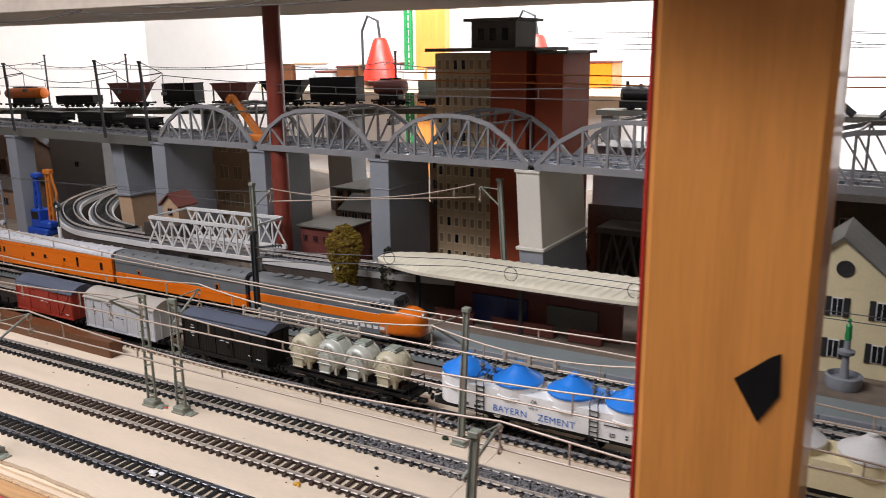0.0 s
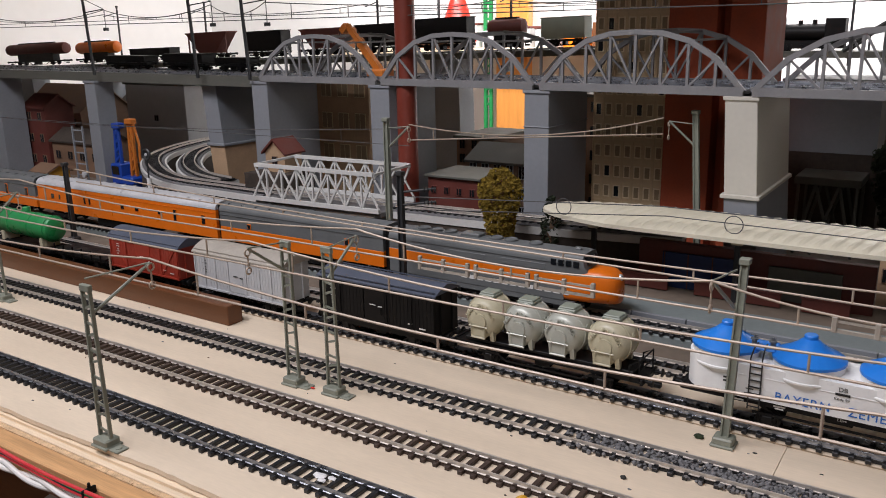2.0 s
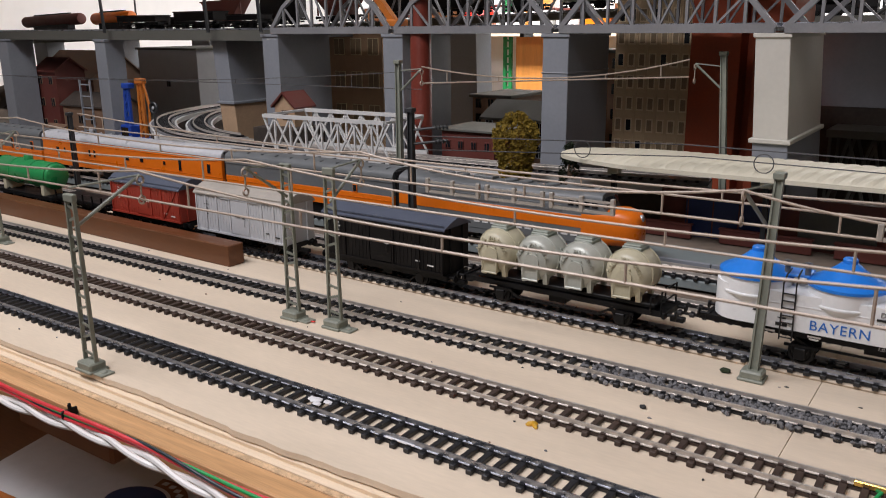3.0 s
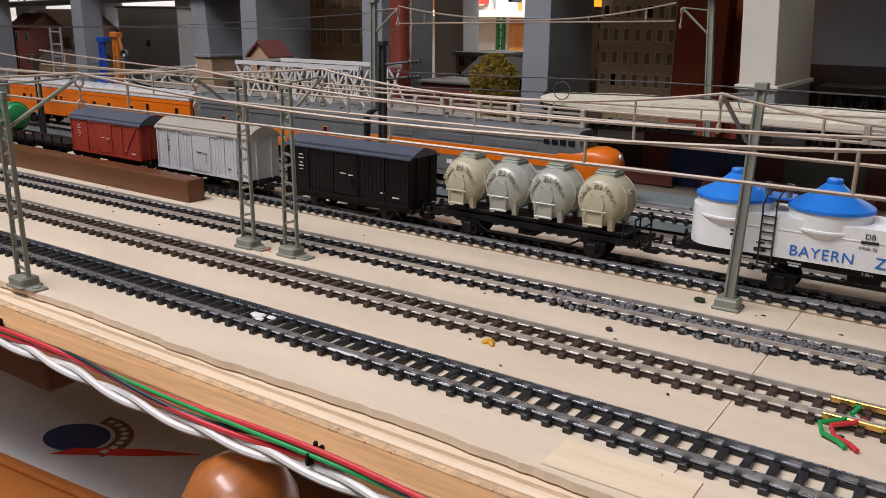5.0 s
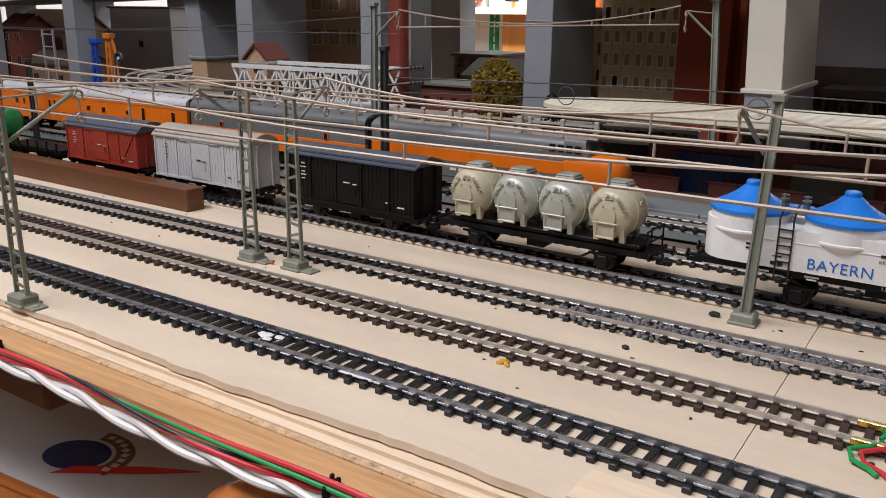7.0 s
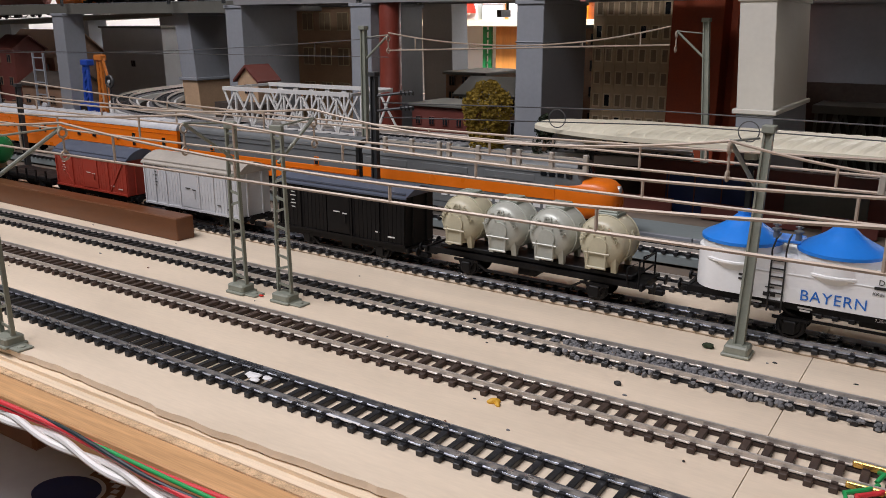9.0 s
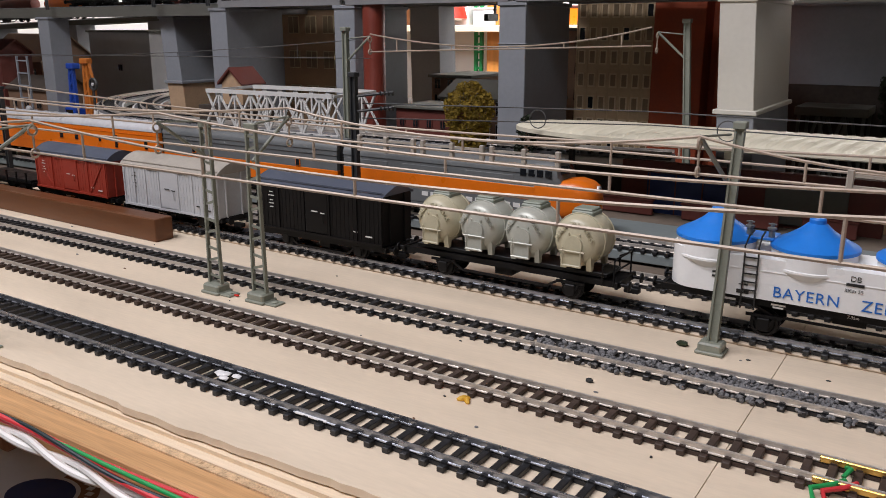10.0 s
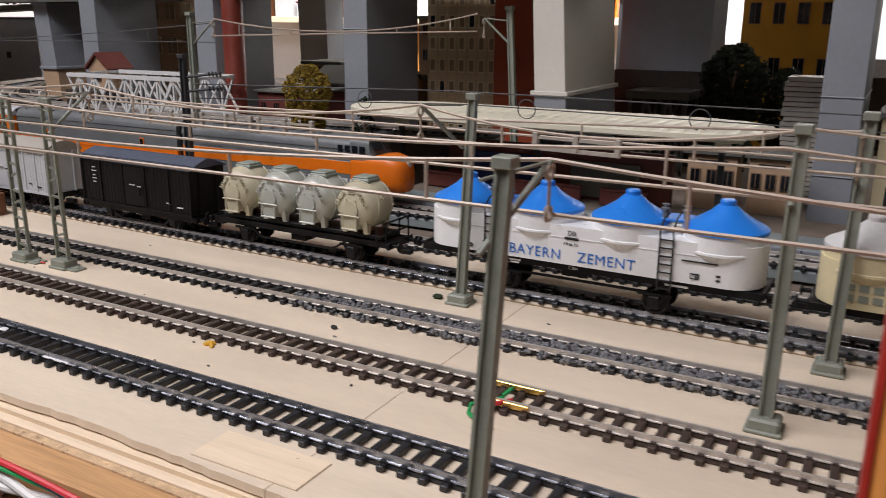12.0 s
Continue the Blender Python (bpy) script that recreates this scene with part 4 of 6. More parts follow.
# ---- further masts and the overhead wires ----
F = plain_mast(pose(0.2325, -0.0165, 0), 0.119, "grey-green mast at the front of the board", lean=(0.005, 0.006), w=0.0044)
arm(F, (0.010, 0.027), 0.104, 0.014)
G = plain_mast(pose(0.301, 0.104, 0), 0.120, "grey-green mast beside the third track", lean=(0.001, 0.004), w=0.0046)
arm(G, (-0.003, 0.026), 0.103, 0.014)
H2 = plain_mast(pose(0.318, 0.178, 0), 0.119, "grey-green mast beside the goods train track", lean=(0.003, 0.004), w=0.0046)
arm(H2, (0.002, -0.034), 0.103, 0.014)
K = lattice_mast(pose(-0.560, 0.108, 0), 0.104, "grey-green lattice mast far along the yard")
arm(K, (0.002, 0.028), 0.092, 0.014)
K2 = lattice_mast(pose(-0.610, -0.024, 0), 0.104, "grey-green lattice mast far along the board's edge")
arm(K2, (0.004, 0.034), 0.092, 0.014)
E1 = plain_mast(pose(0.009, 0.508, -0.002), 0.172, "tall green mast behind the platform roof", foot=False, lean=(-0.0115, 0))
arm(E1, (-0.036, -0.004), 0.150, 0.014, root=(-0.0100, 0))
D1 = plain_mast(pose(-0.286, 0.384, -0.002), 0.165, "tall green mast beside the white truss bridge", foot=False)
arm(D1, (0.026, 0.004), 0.146, 0.012)
D2 = plain_mast(pose(-0.201, 0.290, -0.002), 0.130, "black mast with insulators between the two trains", mat="mast_dark", w=0.0050)
bm = bmesh.new()
for z in (0.100, 0.112):
    tube(bm, [(0, 0, z), (0.030, 0.012, z + 0.004)], 0.0011)
    for i in range(4):
        lathe(bm, [(0.0012, 0), (0.0024, 0.0008), (0.0012, 0.0016)], pose(0.020 + i * 0.003, 0.008 + i * 0.0012, z + 0.0028, 0, 80, 20), 10)
part("insulator_arm", bm, M["mast_dark"], D2)
plain_mast(pose(-0.722, 0.292, -0.002), 0.100, "black mast beside the orange coaches", mat="mast_dark", w=0.0050)

ZC, GAP = 0.099, 0.017
for y, pts in ((0.014, (-1.2, -0.606, -0.196, 0.241, 0.75)), (0.077, (-1.2, -0.60, -0.173, 0.300, 0.80)), (0.140, (-1.2, -0.558, -0.131, 0.120, 0.302, 0.80))):
    for xa, xb2 in zip(pts, pts[1:]):
        wire("tan overhead wire with droppers over a yard track", (xa, y, ZC), (xb2, y, ZC), 0.010, GAP, droppers=max(2, int((xb2 - xa) / 0.075)))
wire("tan overhead wire above the goods train", (-0.60, 0.228, 0.096), (0.322, 0.196, 0.096), 0.011, 0.014, droppers=10)
for xa in (-0.0575, -0.0130, 0.0310):
    e = base("wire_clip", pose(xa, 0.141, 0.0950), "pale plastic section insulator on the overhead wire", "insulator", "section insulators")
    bm = bmesh.new()
    beam(bm, (-0.020, 0, 0.0), (0.020, 0, 0.0), 0.0016, 0.0016)
    beam(bm, (-0.020, 0, 0.006), (0.020, 0, 0.006), 0.0012, 0.0012)
    for q in (-0.019, 0, 0.019):
        box(bm, q - 0.0013, q + 0.0013, -0.0013, 0.0013, -0.001, 0.0085, bevel=0.0004)
    part("insulator_body", bm, M["roof_tan"], e)
e = base("wire_clip", pose(0.203, 0.140, 0.0990, 0, 1, 0), "pale plastic section insulator above the cement wagon", "insulator", "section insulators")
bm = bmesh.new()
beam(bm, (-0.021, 0, 0.0), (0.021, 0, 0.0), 0.0018, 0.0018)
beam(bm, (-0.021, 0, 0.005), (0.021, 0, 0.005), 0.0012, 0.0012)
for q in (-0.020, 0, 0.020):
    box(bm, q - 0.0014, q + 0.0014, -0.0014, 0.0014, -0.001, 0.0075, bevel=0.0004)
part("insulator_body", bm, M["roof_tan"], e)
wire("grey overhead wire behind the passenger train", (-0.260, 0.388, 0.142), (-0.030, 0.496, 0.148), 0.014, 0.016, r=0.0007, droppers=5)
wire("grey overhead wire running off behind the trains", (-1.60, 0.46, 0.120), (-0.260, 0.388, 0.136), 0.020, 0.018, r=0.0004, mat="wire_dark", droppers=7)
e = base("overhead_wire", pose(0, 0, 0), "thin dark wires over the platform roof", "overhead wire", "overhead wires")
for y, za, zb in ((0.375, 0.104, 0.098), (0.392, 0.092, 0.086)):
    bm = bmesh.new()
    tube(bm, [(-0.201 + 0.85 * i / 12, 0.300 + (y - 0.300) * min(1, i / 3), za + (zb - za) * i / 12) for i in range(13)], 0.0005, 6)
    part("contact_wire", bm, M["wire_dark"], e)
for i, x in enumerate((-0.085, 0.070, 0.205)):
    bm = bmesh.new()
    ring(bm, (x, 0.388, 0.090), 0.0075, 0.00045, "y", 24)
    part("wire_hoop", bm, M["wire_dark"], e)

# ---- platform and its roof ----
e = base("station_platform", pose(0, 0, -0.002), "grey station platform with dark canopy posts", "platform")
part("platform_slab", box(bmesh.new(), -0.055, 0.62, 0.3555, 0.398, 0, 0.0140, bevel=0.0008), M["asphalt"], e)
part("inner_strip", box(bmesh.new(), -0.055, 0.62, 0.3985, 0.455, 0, 0.0130, bevel=0.0006), M["deck"], e)
for i in range(14):
    x = -0.05 + i * 0.048
    part("edge_stone", box(bmesh.new(), x, x + 0.0472, 0.3520, 0.3555, 0, 0.0148, bevel=0.0004), M["pier"], e)
e = base("platform_canopy", pose(0.066, 0.424, 0.0105), "long ivory platform canopy with ribbed roof and rounded ends", "canopy")
t = bmesh.new()
rows = []
NX, NY = 192, 14
for i in range(NX + 1):
    u = -1 + 2 * i / NX
    half = max(0.0015, 0.046 * max(0.0, 1 - abs(u) ** 7) ** 0.5 * (1 - 0.35 * max(0, -u - 0.55) / 0.45))
    row = []
    for k in range(NY + 1):
        v = -1 + 2 * k / NY
        rib = 0.0017 * (0.5 + 0.5 * math.cos((u * 0.188 - 0.35 * v * half) / 0.0118 * math.tau)) ** 3 * (abs(v) < 0.88) * (abs(u) < 0.97)
        row.append(t.verts.new((u * 0.188, half * v, 0.0700 + 0.0050 * (1 - v * v) * (half / 0.046) + rib)))
    rows.append(row)
for a, b in zip(rows, rows[1:]):
    for j in range(NY):
        t.faces.new((a[j], b[j], b[j + 1], a[j + 1]))
top = t.faces[:]
ext = bmesh.ops.extrude_face_region(t, geom=top)
for v in ext["geom"]:
    if isinstance(v, bmesh.types.BMVert):
        v.co.z = 0.0665
bmesh.ops.recalc_face_normals(t, faces=t.faces[:])
c = part("roof", t, M["roof_ivory"], e)
part("ridge_beam", box(bmesh.new(), -0.165, 0.165, -0.006, 0.006, 0.0600, 0.0664, bevel=0.0006), M["roof_ivory"], e)
for x in (-0.135, 0.0, 0.150):
    part("post", box(bmesh.new(), x - 0.0022, x + 0.0022, -0.0025, 0.0025, 0, 0.0600, bevel=0.0004), M["mast_dark"], e)
    part("post_collar", box(bmesh.new(), x - 0.005, x + 0.005, -0.005, 0.005, 0.0540, 0.0606, bevel=0.0006), M["roof_ivory"], e)


def window(e, x, y, z, w, h, frame="house_cream", pane="glass", depth=0.0012):
    f = part("window", box(bmesh.new(), x - w / 2 - 0.0009, x + w / 2 + 0.0009, y - depth, y + 0.0003, z - h / 2 - 0.0009, z + h / 2 + 0.0009, bevel=0.0002), M[frame], e)
    part("pane", box(bmesh.new(), x - w / 2, x + w / 2, y - depth - 0.0003, y - depth + 0.0004, z - h / 2, z + h / 2), M[pane], f)
    part("glazing_bar", box(bmesh.new(), x - 0.0003, x + 0.0003, y - depth - 0.0007, y - depth, z - h / 2, z + h / 2), M[frame], f)


def house(name, label, x0, x1, y0, y1, z0, z1, wall, roofmat, rise, rows, cols, ww, wh, frame="house_cream", ridge="x", flat=False, over=0.004, cat="building", pane="glass"):
    e = base(name, pose(0, 0, 0), label, cat)
    part("wall", box(bmesh.new(), x0, x1, y0, y1, z0, z1), M[wall], e)
    if flat:
        r = part("roof", box(bmesh.new(), x0 - over, x1 + over, y0 - over, y1 + over, z1, z1 + rise, bevel=0.0006), M[roofmat], e)
    elif ridge == "x":
        bm = bmesh.new()
        ym = (y0 + y1) / 2
        extrude_profile(bm, [(y0 - over, z1 - 0.002), (ym, z1 + rise), (y1 + over, z1 - 0.002), (y1 + over, z1), (ym, z1 + rise + 0.003), (y0 - over, z1 + 0.001)], x0 - over, x1 + over)
        part("roof", bm, M[roofmat], e)
        bm = bmesh.new()
        extrude_profile(bm, [(y0, z1), (ym, z1 + rise), (y1, z1)], x0 + 0.0003, x1 - 0.0003)
        part("gable", bm, M[wall], e)
    else:
        xm = (x0 + x1) / 2
        t = bmesh.new()
        extrude_profile(t, [(x0 - over - xm, z1 - 0.002), (0, z1 + rise), (x1 + over - xm, z1 - 0.002), (x1 + over - xm, z1), (0, z1 + rise + 0.003), (x0 - over - xm, z1 + 0.001)], -(y1 - y0) / 2 - over, (y1 - y0) / 2 + over)
        ob = part("roof", t, M[roofmat], e)
        ob.matrix_basis = pose(xm, (y0 + y1) / 2, 0, 0, 0, 90) @ Matrix.Diagonal((1, -1, 1, 1))
        t = bmesh.new()
        extrude_profile(t, [(x0 - xm, z1), (0, z1 + rise), (x1 - xm, z1)], -(y1 - y0) / 2, (y1 - y0) / 2)
        ob = part("gable", t, M[wall], e)
        ob.matrix_basis = pose(xm, (y0 + y1) / 2, 0, 0, 0, 90)
    for i in range(rows):
        for j in range(cols):
            window(e, x0 + (x1 - x0) * (j + 0.5) / cols, y0, z0 + (z1 - z0) * (i + 0.6) / rows, ww, wh, frame, pane)
    return e


# kiosks and walls on the far side of the platform
e = base("station_building", pose(0, 0, -0.002), "low maroon station wall with a navy panel", "building")
part("wall", box(bmesh.new(), -0.030, 0.175, 0.443, 0.451, 0, 0.056, bevel=0.0005), M["maroon"], e)
part("panel", box(bmesh.new(), -0.006, 0.066, 0.4405, 0.4428, 0.012, 0.047, bevel=0.0003), M["navy"], e)
part("panel", box(bmesh.new(), 0.090, 0.150, 0.4405, 0.4428, 0.016, 0.046, bevel=0.0003), M["tower_dark"], e)
for i in range(4):
    x = -0.004 + i * 0.0225
    part("panel_post", box(bmesh.new(), x - 0.0005, x + 0.0005, 0.4399, 0.4406, 0.012, 0.047), M["maroon"], e)
for xa, xb2 in ((-0.045, 0.005), (0.030, 0.105), (0.122, 0.160)):
    e = base("low_wall", pose(0, 0, 0.012), "low red-brown wall on the platform", "wall", "low platform walls")
    part("wall", box(bmesh.new(), xa, xb2, 0.424, 0.4275, 0, 0.012, bevel=0.0004), M["maroon"], e)
    part("coping", box(bmesh.new(), xa - 0.001, xb2 + 0.001, 0.4230, 0.4285, 0.012, 0.0135, bevel=0.0003), M["maroon"], e)
# cream kiosks get tan walls and brown frames, canopy shade in the colour
for k, (x, w) in enumerate(((0.170, 0.042), (0.222, 0.036))):
    e = house("kiosk", "small kiosk under the platform roof, cream dimmed to tan for shade", x, x + w, 0.520, 0.545, -0.002, 0.046, "house_tan", "tower_dark", 0.004, 1, 3, 0.007, 0.012, frame="house_brown", flat=True)
    marks(e, [(x + w / 2, 0.5195, 0.040, w * 0.6, 0.003)], "ink", "sign_bar")

# ---- raised line with the white truss bridge ----
e = base("raised_trackbed", pose(0, 0, -0.002), "raised track bed with pale edges curving behind the trains", "trackbed")
PATHS = [[(-0.322, 0.452), (-0.25, 0.455), (-0.17, 0.461), (-0.09, 0.470), (0.0, 0.487)], [(-0.517, 0.443), (-0.60, 0.446), (-0.72, 0.455), (-0.84, 0.515), (-0.94, 0.60), (-1.00, 0.72), (-1.02, 0.85)], [(-0.64, 0.478), (-0.70, 0.492), (-0.77, 0.528), (-0.85, 0.592), (-0.92, 0.68), (-0.95, 0.80)]]


def smooth_path(pts, n=40):
    out = []
    P = [Vector((*p, 0)) for p in pts]
    P = [P[0] * 2 - P[1]] + P + [P[-1] * 2 - P[-2]]
    m = len(P) - 3
    for k in range(n + 1):
        f = min(k / n * m, m - 1e-6)
        i = int(f)
        u = f - i
        a, b, c2, d = P[i:i + 4]
        out.append(0.5 * ((2 * b) + (c2 - a) * u + (2 * a - 5 * b + 4 * c2 - d) * u * u + (3 * b - a - 3 * c2 + d) * u ** 3))
    return out


def sweep(bm, path, prof):
    """Closed (offset, z) outline along a level path."""
    rings = []
    for i, p in enumerate(path):
        d = (path[min(i + 1, len(path) - 1)] - path[max(i - 1, 0)]).normalized()
        s = Vector((-d.y, d.x, 0))
        rings.append([bm.verts.new(p + s * o + Vector((0, 0, z))) for o, z in prof])
    n = len(prof)
    for a, b in zip(rings, rings[1:]):
        for i in range(n):
            bm.faces.new((a[i], b[i], b[(i + 1) % n], a[(i + 1) % n]))
    bm.faces.new(rings[0])
    bm.faces.new(rings[-1][::-1])
    bmesh.ops.recalc_face_normals(bm, faces=bm.faces[:])


for pts in PATHS:
    path = smooth_path(pts)
    bm = bmesh.new()
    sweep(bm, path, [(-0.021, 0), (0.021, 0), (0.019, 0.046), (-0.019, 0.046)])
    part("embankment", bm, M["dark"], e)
    bm = bmesh.new()
    sweep(bm, path, [(-0.0205, 0.0462), (0.0205, 0.0462), (0.0205, 0.0535), (-0.0205, 0.0535)])
    part("edge", bm, M["bridge_white"], e)
    bm = bmesh.new()
    sweep(bm, path, [(-0.0175, 0.0540), (0.0175, 0.0540), (0.0155, 0.0555), (-0.0155, 0.0555)])
    part("ballast_bed", bm, M["gravel"], e)
    for o in (-0.0087, 0.0087):
        bm = bmesh.new()
        sweep(bm, path, [(o + a, b + 0.0545) for a, b in rail_profile()])
        part("rail", bm, M["rail"], e)
    bm = bmesh.new()
    length = sum((b - a).length for a, b in zip(path, path[1:]))
    n = int(length / PITCH)
    for k in range(n):
        f = k / n * (len(path) - 1)
        i = int(f)
        p = path[i].lerp(path[i + 1], f - i)
        d = (path[i + 1] - path[i]).normalized()
        s = Vector((-d.y, d.x, 0)) * 0.013
        z = Vector((0, 0, 0.0563))
        beam(bm, p - s + z, p + s + z, 0.0032, 0.0020)
    tagged(part("sleeper_run", bm, M["sleeper_black"], e), kind="stuff")

e = base("truss_bridge", pose(-0.4195, 0.4475, 0, 0, 0, 2.5), "pale grey girder truss bridge on the raised line", "bridge")
BL, BH, BW = 0.0945, 0.0435, 0.0370
part("deck", box(bmesh.new(), -BL, BL, -BW + 0.0025, BW - 0.0025, 0.0470, 0.0525, bevel=0.0004), M["bridge_grey"], e)
for y in (-BW, BW):
    tr = base("truss", pose(0, y, 0), "", "")
    for key in ("label", "category", "group", "kind"):
        if key in tr:
            del tr[key]
    tr.parent = e
    n = 8
    xs = [-BL + 2 * BL * i / n for i in range(n + 1)]
    bm = bmesh.new()
    beam(bm, (-BL, 0, 0.0545), (BL, 0, 0.0545), 0.0040, 0.0050)
    part("chord", bm, M["bridge_white"], tr)
    bm = bmesh.new()
    beam(bm, (-BL + 0.006, 0, 0.0525 + BH), (BL - 0.006, 0, 0.0525 + BH), 0.0048, 0.0042)
    part("chord", bm, M["bridge_white"], tr)
    for i in range(n):
        for (za, zb) in ((0.056, 0.0945), (0.0945, 0.056)):
            bm = bmesh.new()
            beam(bm, (max(-BL + 0.006, xs[i]) if za > 0.08 else xs[i], 0, za), (min(BL - 0.006, xs[i + 1]) if zb > 0.08 else xs[i + 1], 0, zb), 0.0016 if za > zb else 0.0022, 0.0022, (0, 1, 0))
            part("diagonal", bm, M["bridge_white"], tr)
    for i in range(1, n):
        bm = bmesh.new()
        beam(bm, (xs[i], 0, 0.056), (xs[i], 0, 0.0945), 0.0020, 0.0022)
        part("vertical", bm, M["bridge_white"], tr)
for x in (-BL + 0.006, BL - 0.006):
    bm = bmesh.new()
    beam(bm, (x, -BW, 0.0960), (x, BW, 0.0960), 0.0028, 0.0028)
    part("cross_beam", bm, M["bridge_white"], e)
for x in (-BL + 0.006, BL - 0.006):
    part("support", box(bmesh.new(), x - 0.008, x + 0.008, -0.022, 0.022, -0.002, 0.0468), M["pier"], e)
for o in (-0.0087, 0.0087):
    bm = bmesh.new()
    extrude_profile(bm, [(o + a, b + 0.0527) for a, b in rail_profile()], -BL, BL)
    part("rail", bm, M["rail"], e)

# tree beside the raised line


def tree(x, y, z0, height, r, mat, label, clumps=240, trunk=0.003, squash=1.0, seed=1, leaf=1.0):
    rnd = random.Random(seed)
    e = base("tree", pose(x, y, z0), label, "tree")
    bm = bmesh.new()
    tube(bm, [(0, 0, 0), (0.001, 0, height * 0.25), (-0.001, 0.001, height * 0.55), (0.001, 0, height * 0.85)], [trunk, trunk * 0.8, trunk * 0.5, trunk * 0.2])
    for k in range(7):
        a, z = rnd.uniform(0, 6.28), height * rnd.uniform(0.3, 0.7)
        tube(bm, [(0, 0, z), (math.cos(a) * r * 0.4, math.sin(a) * r * 0.4, z + height * 0.08), (math.cos(a) * r * 0.75, math.sin(a) * r * 0.75, z + height * 0.15)], [trunk * 0.4, trunk * 0.25, trunk * 0.1], 5)
    part("trunk", bm, M["house_brown"], e)
    bm = bmesh.new()
    for k in range(clumps):
        zf = rnd.uniform(0.12, 1.0)
        prof = r * (0.82 + 0.18 * math.sin(zf * 8 + seed * 0.4)) * min(1, (1.02 - zf) * 6) ** 0.5 * min(1, 0.55 + zf) * squash
        a, q = rnd.uniform(0, 6.28), rnd.uniform(0.35, 1.0) ** 0.5
        c = Vector((math.cos(a) * prof * q, math.sin(a) * prof * q, zf * height))
        s = rnd.uniform(0.0022, 0.0038) * (r / 0.018) ** 0.35 * leaf
        for j in range(7):
            d = Vector((rnd.gauss(0, 1), rnd.gauss(0, 1), rnd.gauss(0, 1))).normalized()
            u = d.orthogonal().normalized()
            v = d.cross(u)
            p = c + d * s * rnd.uniform(0.4, 1.0)
            l = s * rnd.uniform(0.35, 0.7)
            vs = [bm.verts.new(p + u * l), bm.verts.new(p + v * l * 0.8), bm.verts.new(p - u * l), bm.verts.new(p - v * l * 0.8 + d * l * 0.5)]
            bm.faces.new(vs)
    tagged(part("crown", bm, M[mat], e), kind="stuff")
    return e


tree(-0.164, 0.408, -0.002, 0.118, 0.0225, "leaf", "moss-coloured model tree with a bushy crown", 2300, seed=3, leaf=0.62)
tree(-0.126, 0.446, -0.002, 0.088, 0.010, "leaf_dark", "dark green model tree by the pier", 200, seed=8)
tree(0.170, 0.700, -0.002, 0.136, 0.034, "leaf_dark", "large dark green model tree", 1700, seed=5)
tree(0.215, 0.760, -0.002, 0.110, 0.030, "leaf_dark", "dark green model tree in the shade", 900, seed=11)
tree(0.030, 0.690, -0.002, 0.080, 0.018, "leaf_dark", "dark green bush in the shade", 500, seed=12)
tree(0.190, 0.600, -0.002, 0.062, 0.020, "leaf_dark", "small dark green bush behind the platform", 200, seed=6)

# ---- grey viaduct with arched truss spans ----


def pier(x, y, w, depth, h, mat, label, foot=None, bands=(), taper=1.03, lean=0.0):
    e = base("bridge_pier", pose(x, y, -0.002), label, "pier", "viaduct piers")

    def frustum(z0, z1, f0, f1, extra=0.0):
        t = bmesh.new()
        r0 = [(-w / 2 * f0 - extra, -extra), (w / 2 * f0 + extra, -extra), (w / 2 * f0 + extra, depth + extra), (-w / 2 * f0 - extra, depth + extra)]
        r1 = [(-w / 2 * f1 - extra, -extra), (w / 2 * f1 + extra, -extra), (w / 2 * f1 + extra, depth + extra), (-w / 2 * f1 - extra, depth + extra)]
        a = [t.verts.new((*p, z0)) for p in r0]
        b = [t.verts.new((*p, z1)) for p in r1]
        for v in a + b:
            v.co.x += lean * v.co.z
        for i in range(4):
            t.faces.new((a[i], a[(i + 1) % 4], b[(i + 1) % 4], b[i]))
        t.faces.new(a[::-1])
        t.faces.new(b)
        bmesh.ops.bevel(t, geom=t.edges[:], offset=0.0006, segments=1, affect="EDGES")
        return t

    cut = 0.0
    if foot:
        cut, fm = foot
        part("foot", frustum(0, cut, taper + 0.02, taper + 0.02), M[fm], e)
        part("ledge", frustum(cut - 0.001, cut + 0.003, taper, taper, 0.003), M[mat], e)
    part("shaft", frustum(cut, h, taper if cut else taper, 1.0), M[mat], e)
    for z in bands:
        f = taper + (1 - taper) * (z - cut) / (h - cut)
        part("band", frustum(z, z + 0.0014, f, f, 0.0009), M[mat], e)
    part("cap", frustum(h - 0.004, h, 1.0, 1.0, 0.0016), M[mat], e)
    return e


PX = (-0.596, -0.384, -0.167, 0.051, 0.290, 0.53)
VIA = lambda x: 0.484 - 0.045 * x
VIA_TURN = math.degrees(math.atan(-0.045))
for i, x in enumerate(PX):
    if i == 3:
        pier(x + 0.006, VIA(x), 0.029, 0.140, 0.190, "pier_cream", "tall cream bridge pier with a grey foot", foot=(0.096, "pier"), lean=-0.06)
    elif i == 4:
        pier(x, VIA(x), 0.029, 0.100, 0.190, "pier", "tall blue-grey bridge pier with raised bands", bands=(0.045, 0.105))
    else:
        pier(x, VIA(x), 0.029, 0.100, 0.190, "pier", "tall blue-grey bridge pier", bands=(0.150,) if i == 2 else ())
pier(-1.005, 0.530, 0.028, 0.035, 0.182, "pier", "tall blue-grey bridge pier")
pier(-0.715, 0.540, 0.030, 0.09, 0.182, "pier", "blue-grey bridge pier with a tan foot", foot=(0.092, "house_tan"), lean=-0.088)
pier(-1.33, 0.545, 0.032, 0.05, 0.182, "pier", "tall blue-grey bridge pier")
pier(-1.70, 0.560, 0.032, 0.05, 0.182, "pier", "tall blue-grey bridge pier")
